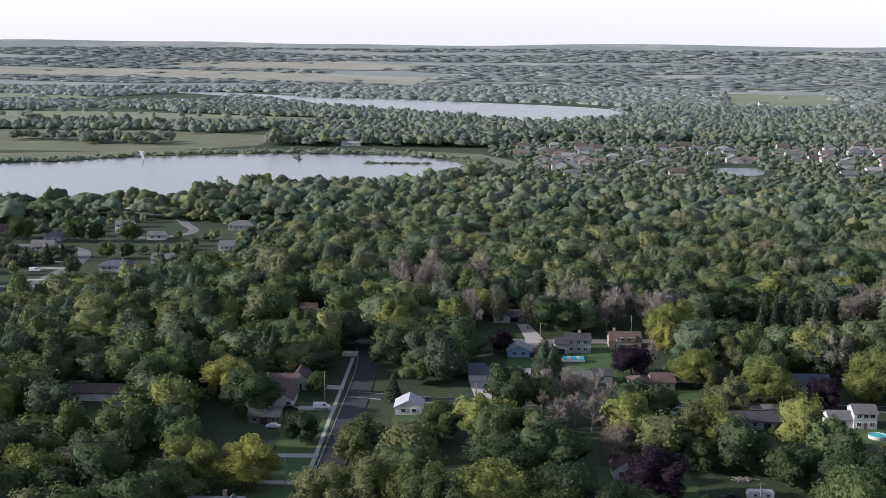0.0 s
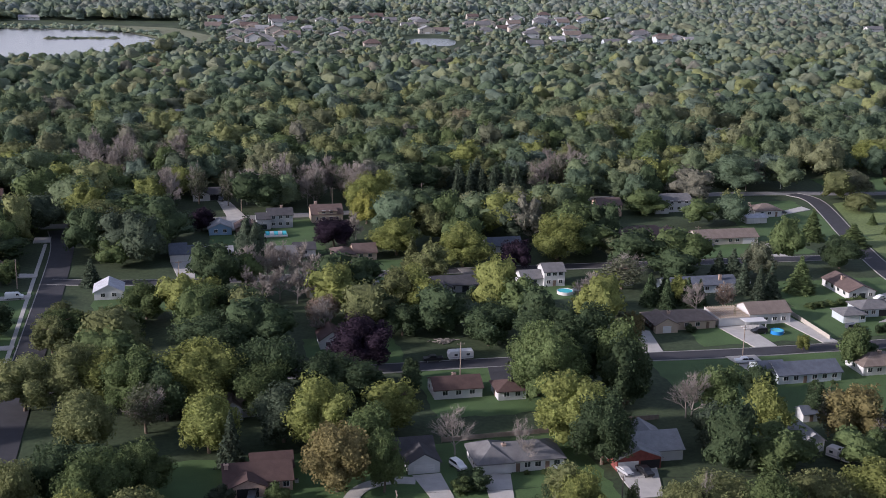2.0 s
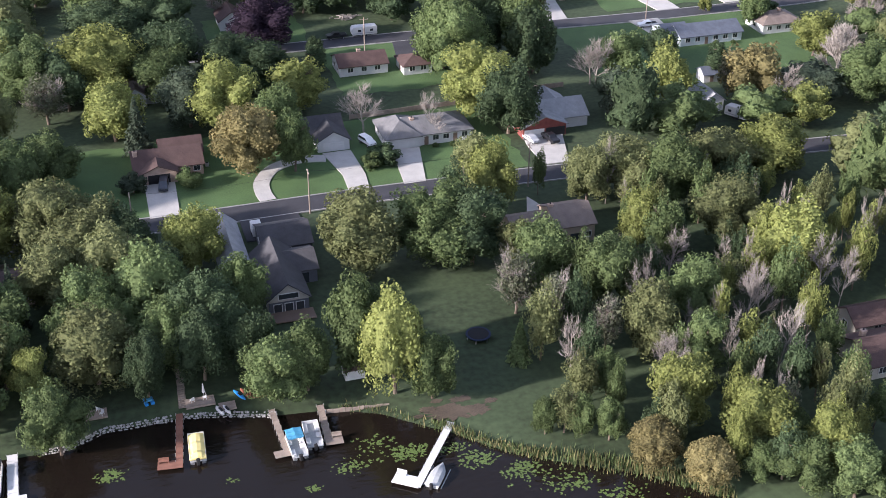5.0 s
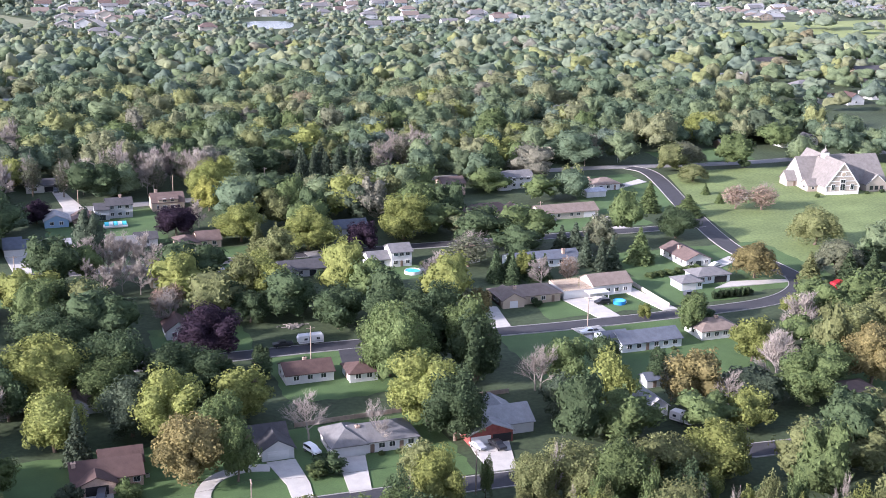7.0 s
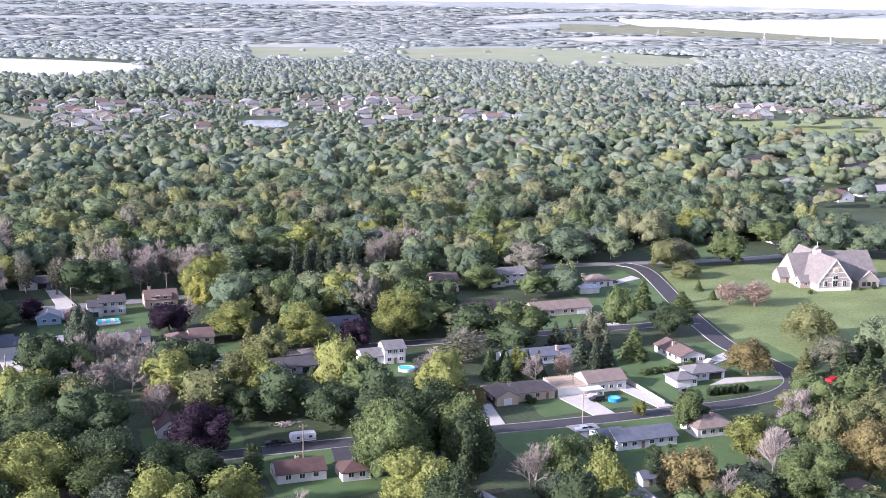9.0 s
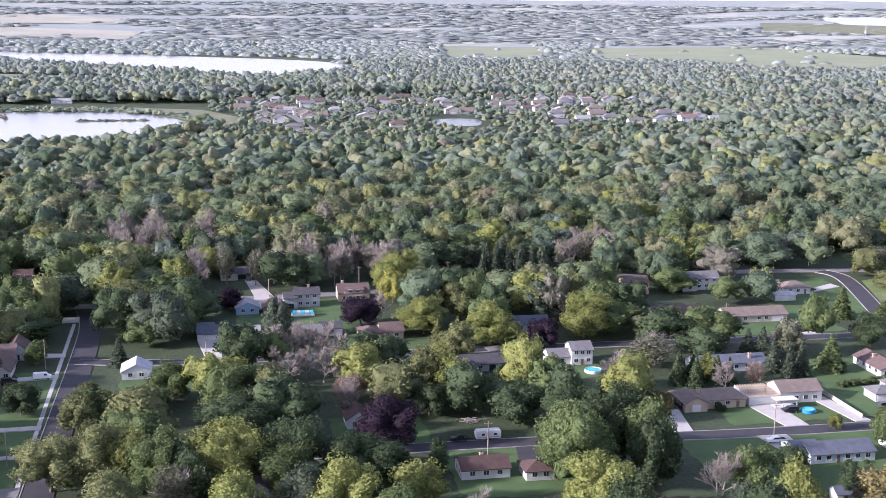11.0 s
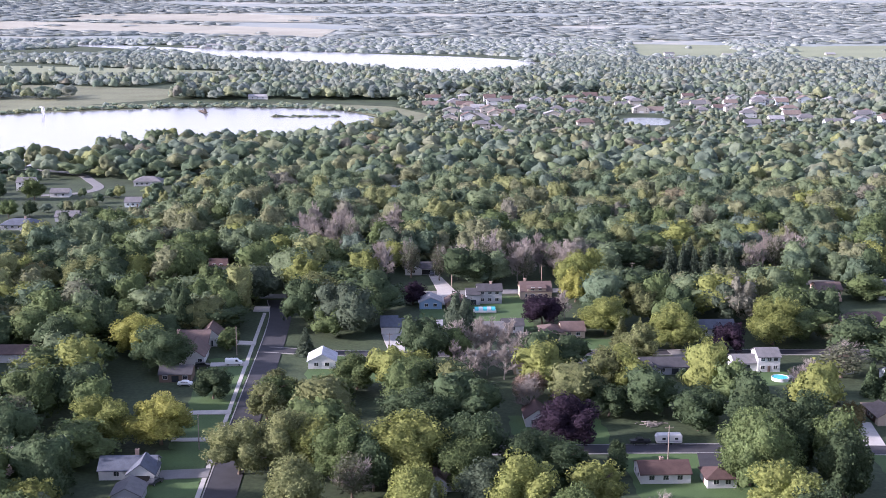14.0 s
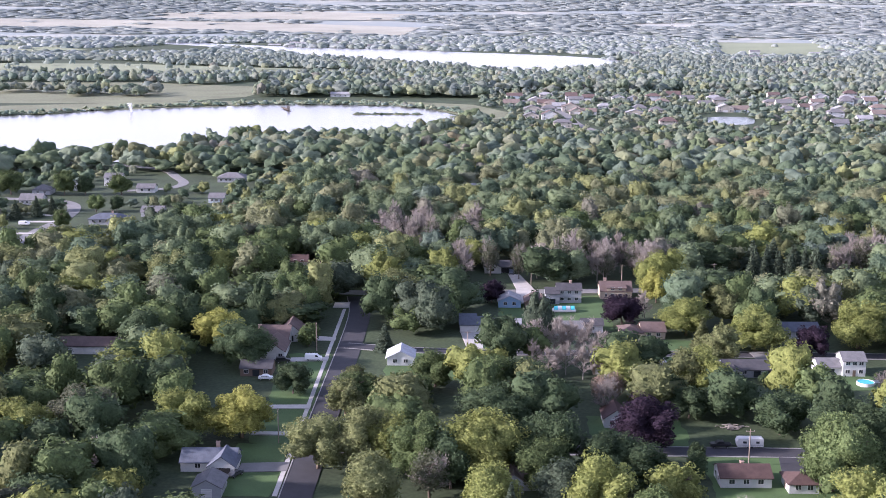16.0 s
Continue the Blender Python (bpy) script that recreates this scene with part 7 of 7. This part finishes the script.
def vehicle(kind, x, y, turn, colour, label):
    """turn 0 points the bonnet along +x."""
    length, wide, prof, (g0, g1, g2, g3, gl, gh) = PROFILES[kind]
    ob = thing({"car": "car", "suv": "sport_utility_car", "van": "van", "pickup": "pickup_truck"}[kind], x, y, 0.22, turn, label, "car" if kind in ("car", "suv") else kind)
    bm = bmesh.new()
    half = wide / 2
    rings = []
    for side in (-1, 1):
        rings.append([bm.verts.new((px, side * (half - (0.16 * max(0.0, pz - 1.0) if pz > 1.0 else 0)), pz)) for px, pz in prof])
    for k in range(len(prof)):
        j = (k + 1) % len(prof)
        bm.faces.new((rings[0][k], rings[0][j], rings[1][j], rings[1][k]))
    bm.faces.new(rings[0][::-1])
    bm.faces.new(rings[1])
    bmesh.ops.recalc_face_normals(bm, faces=bm.faces[:])
    bmesh.ops.bevel(bm, geom=bm.edges[:], offset=0.05, segments=1, affect="EDGES")
    body = part("body", bm, PAINT[colour], ob)
    for side in (-1, 1):
        bm = bmesh.new()
        yy = side * (half + 0.012)
        bm.faces.new([bm.verts.new(p) for p in ((g0, yy, gl), (g3, yy, gl), (g2, yy - side * 0.1, gh), (g1, yy - side * 0.1, gh))])
        bmesh.ops.solidify(bm, geom=bm.faces[:], thickness=0.02)
        part("side_window", bm, GLASS, ob)
        share("headlight", LAMP_ME, ob, pose(length / 2 - 0.02, side * (half - 0.35), 0.72, 0, 0, 90))
        for wx in (-length * 0.31, length * 0.31):
            wheel = share("wheel", TYRE_ME, ob, pose(wx, side * (half - 0.1), 0.14, 0, 0, 90))
            share("rim", RIM_ME, wheel, Matrix.Identity(4))
    bm = bmesh.new()
    bm.faces.new([bm.verts.new(p) for p in ((g3 + 0.04, -half + 0.16, gl + 0.02), (g3 + 0.04, half - 0.16, gl + 0.02), (g2 + 0.1, half - 0.25, gh), (g2 + 0.1, -half + 0.25, gh))])
    bmesh.ops.solidify(bm, geom=bm.faces[:], thickness=0.02)
    part("windscreen", bm, GLASS, ob)
    if kind == "pickup":
        part("cargo_bed", slab_box(-2.65, -0.95, -half + 0.14, half - 0.14, 1.08, 1.14), BLACK, ob)
    return ob


vehicle("suv", 14.2, 239.0, -100, "dark", "dark grey car parked on a pale driveway")
vehicle("suv", 60.6, 247.6, -70, "white", "white car parked beside a house")
vehicle("car", 96.6, 238.2, -75, "silver", "silver car parked before an open garage")
vehicle("pickup", 100.9, 237.2, -80, "black", "black pickup truck parked before an open garage")
vehicle("pickup", 88.4, 204.8, -50, "black", "black pickup truck on a concrete drive")
vehicle("car", 32.4, 213.6, 0, "red", "red car parked on black asphalt")
vehicle("van", -49.2, 392.6, 0, "white", "white delivery van parked on a driveway")
vehicle("suv", -59.0, 390.0, 10, "black", "black car parked on a driveway")
vehicle("car", -61.8, 371.6, 0, "white", "white car parked under trees")
vehicle("car", -57.0, 292.8, 60, "dark", "dark car parked by a blue-grey house")
vehicle("pickup", -70, 391.4, 0, "dark", "dark pickup truck beside a house")
vehicle("pickup", 69.4, 315.6, 180, "black", "black pickup truck hitched to a camper")
vehicle("suv", 56.4, 404.6, 180, "tan", "tan car parked on the street")
vehicle("car", 104.6, 384.0, -70, "white", "white car parked on worn asphalt")
vehicle("pickup", 155.0, 299.2, 175, "white", "white pickup truck parked on concrete")
vehicle("suv", 171.0, 322.6, 180, "black", "black car parked on a driveway")
vehicle("suv", 201.5, 321.5, 5, "dark", "dark car parked on a garage drive")
vehicle("car", 226.5, 347.6, 20, "white", "white car parked beside a ranch house")
vehicle("pickup", 242.6, 312.2, 8, "dark", "dark pickup truck parked beside a red trailer")
vehicle("car", 252.0, 465.2, 10, "dark", "dark car parked by a white house")
vehicle("car", 198.5, 420.0, -40, "dark", "dark car parked by a long house")
vehicle("van", -228.0, 628.5, 0, "white", "white van parked in a far street")
vehicle("suv", 21.0, 521.6, -90, "dark", "dark car before an open garage")
vehicle("car", 162.9, 292.4, 180, "dark", "dark car beside a long blue house")


def camper(label, x, y, turn, length=7.2):
    ob = thing("camper_trailer", x, y, 0.0, turn, label, "camper")
    bm = bmesh.new()
    prof = [(-length / 2, 0.55), (-length / 2, 2.6), (-length / 2 + 0.3, 2.85), (length / 2 - 0.5, 2.85), (length / 2, 2.0), (length / 2 - 0.25, 0.55)]
    rings = [[bm.verts.new((px, s * 1.2, pz)) for px, pz in prof] for s in (-1, 1)]
    for k in range(6):
        j = (k + 1) % 6
        bm.faces.new((rings[0][k], rings[0][j], rings[1][j], rings[1][k]))
    bm.faces.new(rings[0])
    bm.faces.new(rings[1])
    bmesh.ops.recalc_face_normals(bm, faces=bm.faces[:])
    bmesh.ops.bevel(bm, geom=bm.edges[:], offset=0.08, segments=2, affect="EDGES")
    part("body", bm, WHITE, ob)
    for side in (-1, 1):
        for wx in (-0.28, 0.2):
            part("window", slab_box(wx * length - 0.45, wx * length + 0.45, side * 1.215 - 0.012, side * 1.215 + 0.012, 1.5, 2.1), GLASS, ob)
        part("door", slab_box(-0.1, 0.55, side * 1.215 - 0.012, side * 1.215 + 0.012, 0.65, 2.4), CANVAS_GREY, ob)
        part("stripe", slab_box(-length / 2 + 0.2, length / 2 - 0.4, side * 1.21 - 0.012, side * 1.21 + 0.012, 0.95, 1.15), CANVAS_GREY, ob)
        for wx in (-0.45, 0.45):
            share("wheel", TYRE_ME, ob, pose(wx, side * 1.05, 0.34, 0, 0, 90))
    part("roof_vent", slab_box(-0.4, 0.4, -0.3, 0.3, 2.85, 3.05, bevel=0.04), WHITE, ob)
    part("tow_bar", slab_box(length / 2 - 0.3, length / 2 + 1.0, -0.08, 0.08, 0.45, 0.55), BLACK, ob)
    return ob


camper("white travel trailer hitched to a pickup truck", 77.2, 316.0, 180)
camper("small white camper parked behind trees", 103.6, 349.8, 0, 4.6)
camper("white camper parked beside a garage", 148.4, 236.2, -60, 6.2)
box_trailer = thing("box_trailer", 29.4, 213.6, 0, 90, "white box trailer on black asphalt", "trailer")
part("box", slab_box(-1.8, 1.8, -1.0, 1.0, 0.6, 2.4, bevel=0.06), WHITE, box_trailer)
for side in (-1, 1):
    share("wheel", TYRE_ME, box_trailer, pose(0, side * 1.0, 0.34, 0, 0, 90))

red_trailer = thing("box_trailer", 249.5, 312.5, 0.2, 25, "bright red box trailer parked at the bend", "trailer")
part("box", slab_box(-2.4, 2.4, -1.1, 1.1, 0.6, 3.1, bevel=0.08), RED_PAINT, red_trailer)
part("tow_bar", slab_box(-3.4, -2.4, -0.08, 0.08, 0.5, 0.62), BLACK, red_trailer)
for side in (-1, 1):
    share("wheel", TYRE_ME, red_trailer, pose(0.3, side * 1.05, 0.34, 0, 0, 90))

# ---- street furniture and garden things ----


def pole(x, y, h=10.0, arm=2.2, turn=0.0, z=0.0):
    ob = thing("utility_pole", x, y, z, turn, "weathered wooden utility pole with a crossarm", "pole", "utility poles")
    bm = bmesh.new()
    tube(bm, (0, 0, -0.3), (0, 0, h), 0.17, 0.11, 8)
    part("shaft", bm, WOOD, ob)
    part("crossarm", slab_box(-arm / 2, arm / 2, -0.06, 0.06, h - 0.7, h - 0.55), WOOD, ob)
    for u in (-0.45, 0.0, 0.45):
        bm = bmesh.new()
        tube(bm, (u * arm, 0, h - 0.55), (u * arm, 0, h - 0.35), 0.05, 0.03, 6)
        part("insulator", bm, CONCRETE, ob)
    return ob


for x, y, turn in ((6.3, 219.2, 90), (41.3, 219.2, 90), (88, 217.5, 90), (185.3, 207.5, 90), (28.4, 500.5, 0), (65.5, 497.6, 0), (104, 501.5, 0), (145.6, 504.9, 0), (197.6, 510.5, 0), (257.2, 510, 0), (334.5, 501, 0),
                   (190.7, 413.4, 0), (156.3, 303.2, 0), (74.1, 302.7, 0), (1.8, 394.5, 0), (210, 234.3, 0), (-48.5, 520.7, 0), (-95, 366.7, 90), (-49.5, 404, 90), (-49.5, 316, 90)):
    pole(x, y, 10.0, 2.2, turn)


def wire(x0, y0, x1, y1, h=9.6):
    bm = bmesh.new()
    last = None
    for k in range(13):
        t = k / 12
        p = Vector((x0 + (x1 - x0) * t, y0 + (y1 - y0) * t, h - 4 * 0.9 * t * (1 - t)))
        if last is not None:
            tube(bm, last, p, 0.022, 0.022, 3)
        last = p
    tagged(mesh_object("overhead_wire", bm, BLACK), "thin sagging overhead wire between poles", "wire", kind="structure")


for a, b in (((6.3, 219.2), (41.3, 219.2)), ((41.3, 219.2), (88, 217.5)), ((88, 217.5), (185.3, 207.5)), ((28.4, 500.5), (65.5, 497.6)), ((65.5, 497.6), (104, 501.5)), ((104, 501.5), (145.6, 504.9)), ((145.6, 504.9), (197.6, 510.5)), ((197.6, 510.5), (257.2, 510)), ((257.2, 510), (334.5, 501))):
    wire(*a, *b)

for x, y, r, label in ((125.6, 370.8, 2.7, "round above-ground pool with turquoise water"), (176.4, 321.8, 2.0, "small round blue inflatable pool on a lawn"), (189.5, 372, 2.4, "round covered above-ground pool")):
    pool = thing("garden_pool", x, y, 0.02, 0, label, "pool")
    bm = bmesh.new()
    outer = [(r * math.cos(k * math.tau / 28), r * math.sin(k * math.tau / 28)) for k in range(28)]
    for (ax, ay), (bx, by) in zip(outer, outer[1:] + outer[:1]):
        f = (r - 0.12) / r
        q = [(ax, ay, 0), (bx, by, 0), (bx, by, 1.1), (ax, ay, 1.1), (ax * f, ay * f, 1.1), (bx * f, by * f, 1.1), (bx * f, by * f, 0.7), (ax * f, ay * f, 0.7)]
        v = [bm.verts.new(p) for p in q]
        bm.faces.new((v[0], v[1], v[2], v[3]))
        bm.faces.new((v[3], v[2], v[5], v[4]))
        bm.faces.new((v[4], v[5], v[6], v[7]))
    bmesh.ops.remove_doubles(bm, verts=bm.verts, dist=0.001)
    part("pool_wall", bm, WHITE if r > 2.2 else BLUE_PLASTIC, pool)
    bm = bmesh.new()
    bmesh.ops.create_circle(bm, cap_ends=True, segments=28, radius=r - 0.12, matrix=Matrix.Translation((0, 0, 0.95)))
    part("pool_surface", bm, POOL_WATER, pool)
    bm = slab_box(r + 0.05, r + 0.5, -0.3, 0.3, 0, 0.4)
    box(bm, r + 0.05, r + 0.3, -0.3, 0.3, 0.4, 0.8)
    part("ladder", bm, WHITE, pool)
domed = thing("domed_pool", 38.8, 459.0, 0.02, 0, "oblong pool under a pale turquoise domed cover", "pool")
part("pool_wall", slab_box(-4.4, 4.4, -1.9, 1.9, 0, 1.0, bevel=0.3), WHITE, domed)
for k in range(5):
    bm = bmesh.new()
    n = 9
    rings = [[bm.verts.new((-4.0 + 1.6 * k + dx, 1.75 * math.cos(math.pi * j / n), 1.0 + 1.1 * math.sin(math.pi * j / n))) for j in range(n + 1)] for dx in (0.04, 1.5)]
    for j in range(n):
        bm.faces.new((rings[0][j], rings[1][j], rings[1][j + 1], rings[0][j + 1]))
    for r in rings:
        bm.faces.new(r)
    bmesh.ops.recalc_face_normals(bm, faces=bm.faces[:])
    part("cover_panel", bm, SIDE["pale"] if k % 2 else POOL_WATER, domed)


def fence(x, y, length, turn, mat, h=1.6, label="pale wooden garden fence"):
    ob = thing("fence", x, y, 0, turn, label, "fence")
    n = int(length / 2.4)
    for k in range(n):
        part("panel", slab_box(k * 2.4 + 0.06, k * 2.4 + 2.34, -0.03, 0.03, 0.1, h), mat, ob)
        part("post", slab_box(k * 2.4 - 0.06, k * 2.4 + 0.06, -0.06, 0.06, -0.2, h + 0.1), mat, ob)
    return ob


fence(189.2, 313.5, 32, 90, SIDE["cream"], 1.5, "long cream panel fence beside a drive")
fence(60, 262, 34, 2, WOOD, 1.3, "weathered wooden fence behind gardens")
fence(92, 266, 24, 0, WOOD, 1.3, "weathered wooden fence behind gardens")
fence(-46, 214, 30, 0, WOOD, 1.2, "weathered wooden fence by the street")
fence(128, 372, 24, 10, WHITE, 1.2, "white garden fence behind a house")
log_rng = random.Random(3)
pile = thing("log_pile", 76.0, 331.0, 0, 12, "heap of cut logs on the lawn", "log pile")
for k in range(46):
    bm = bmesh.new()
    x, y, z = log_rng.gauss(0, 1.7), log_rng.gauss(0, 0.9), abs(log_rng.gauss(0.25, 0.3))
    a = log_rng.uniform(-0.6, 0.6)
    tube(bm, (x - 0.6 * math.cos(a), y - 0.6 * math.sin(a), z), (x + 0.6 * math.cos(a), y + 0.6 * math.sin(a), z + log_rng.uniform(-0.1, 0.1)), 0.16, 0.15, 7)
    part("log", bm, DEAD, pile)
flagpole = thing("flagpole", 275.5, 512.0, 0, 0, "tall white flagpole beside the road", "flagpole")
bm = bmesh.new()
tube(bm, (0, 0, 0), (0, 0, 11), 0.12, 0.06, 8)
part("shaft", bm, WHITE, flagpole)
bm = bmesh.new()
bmesh.ops.create_uvsphere(bm, u_segments=8, v_segments=6, radius=0.16, matrix=Matrix.Translation((0, 0, 11.1)))
part("finial", bm, WHITE, flagpole)
for k in range(9):
    tree("shrub", 208.3 + k * 1.6, 317.8, 2.2, 1.7, "dark")
for x, y, h, w in ((18.6, 241.8, 2.4, 2.6), (21.5, 242.2, 1.6, 2.0), (58.6, 236.0, 4.2, 5.6), (75, 241.8, 1.2, 1.6), (79, 241.6, 1.2, 1.8), (167, 281.4, 1.4, 2.0), (172, 281.0, 1.2, 1.6), (151, 327.2, 3.0, 3.6), (131.5, 378, 2.0, 2.4), (112, 378.5, 2.4, 3.0), (87, 373.6, 2.0, 3.0), (45, 434, 2.2, 3.0), (30, 436, 2.0, 5.0), (20, 437, 1.8, 5.0), (324, 424, 2.0, 2.6), (357, 424, 1.8, 3.0), (349, 423.6, 1.6, 2.2)):
    tree("shrub", x, y, h, w, "dark" if R.uniform() < 0.5 else "green")
ac = [(24.4, 247), (84.8, 246), (185.6, 333), (129, 383)]
for x, y in ac:
    unit = thing("air_conditioner", x, y, 0, 0, "grey air conditioner unit beside a house", "air conditioner")
    part("casing", slab_box(-0.4, 0.4, -0.4, 0.4, 0, 0.8, bevel=0.04), CANVAS_GREY, unit)
    part("fan_grille", slab_box(-0.3, 0.3, -0.3, 0.3, 0.8, 0.83), BLACK, unit)


def pylon(x, y, h=42.0):
    ob = thing("pylon", x, y, float(far_rise(math.hypot(x, y))), 20, "grey steel lattice power pylon far off", "pylon", "far power pylons")
    for u in (-1, 1):
        for v in (-1, 1):
            bm = bmesh.new()
            tube(bm, (u * 4, v * 4, 0), (u * 0.8, v * 0.8, h * 0.7), 0.3, 0.25, 4)
            tube(bm, (u * 0.8, v * 0.8, h * 0.7), (0, 0, h), 0.25, 0.15, 4)
            part("leg", bm, ALU, ob)
    for z, w in ((0.66, 8), (0.78, 7), (0.9, 5)):
        part("crossarm", slab_box(-w, w, -0.35, 0.35, h * z, h * z + 0.7), ALU, ob)
    for k in range(5):
        z, w = h * 0.13 * k + 3, 4 - 0.57 * k
        for v in (-1, 1):
            bm = bmesh.new()
            tube(bm, (-w, v * w, z), (w - 0.5, v * (w - 0.5), z + h * 0.12), 0.16, 0.16, 3)
            tube(bm, (w, v * w, z), (0.5 - w, v * (w - 0.5), z + h * 0.12), 0.16, 0.16, 3)
            part("brace", bm, ALU, ob)


for x, y in ((1681, 2915), (1840, 2666), (1978, 2586), (2153, 2611), (545, 3305), (1025, 3261)):
    pylon(x, y)

# things on the middle lake
spray = bmesh.new()
spray_rng = random.Random(4)
for k in range(520):
    t = spray_rng.random()
    x, y, z = spray_rng.gauss(0, 0.3 + 0.9 * t) - 2.2 * t, spray_rng.gauss(0, 0.3 + 0.5 * t), 0.2 + 9.0 * t
    s = spray_rng.uniform(0.3, 0.7)
    spray.faces.new([spray.verts.new((x + spray_rng.uniform(-s, s), y + spray_rng.uniform(-s, s), z + spray_rng.uniform(-s, s))) for q in range(3)])
fountain = tagged(mesh_object("fountain_jet", spray, SPRAY), "white water jet rising from the lake", "fountain")
fountain.matrix_basis = pose(-332, 1235, 0.1)
islet = bmesh.new()
prism(islet, smooth_loop([(-30, -3), (-12, -6), (4, -3), (20, -7), (40, -3), (24, 1), (8, 6), (-6, 2), (-22, 4)]), -0.3, 0.5)
tagged(mesh_object("lake_islet", islet, MARSH), "low reedy islet in the bright lake", "islet", kind="structure").matrix_basis = pose(-80, 1222, 0)
pier = thing("lake_pier", -182, 1268, 0.1, 20, "dark old timber pier in the lake", "pier")
for k in range(8):
    part("deck_panel", slab_box(-2, 2, k * 4 - 16, k * 4 - 12.3, 0.9, 1.3), BARK, pier)
    part("post", slab_box(-0.3, 0.3, k * 4 - 16, k * 4 - 15.4, -0.4, 4.5 if k < 3 else 1.6), BARK, pier)
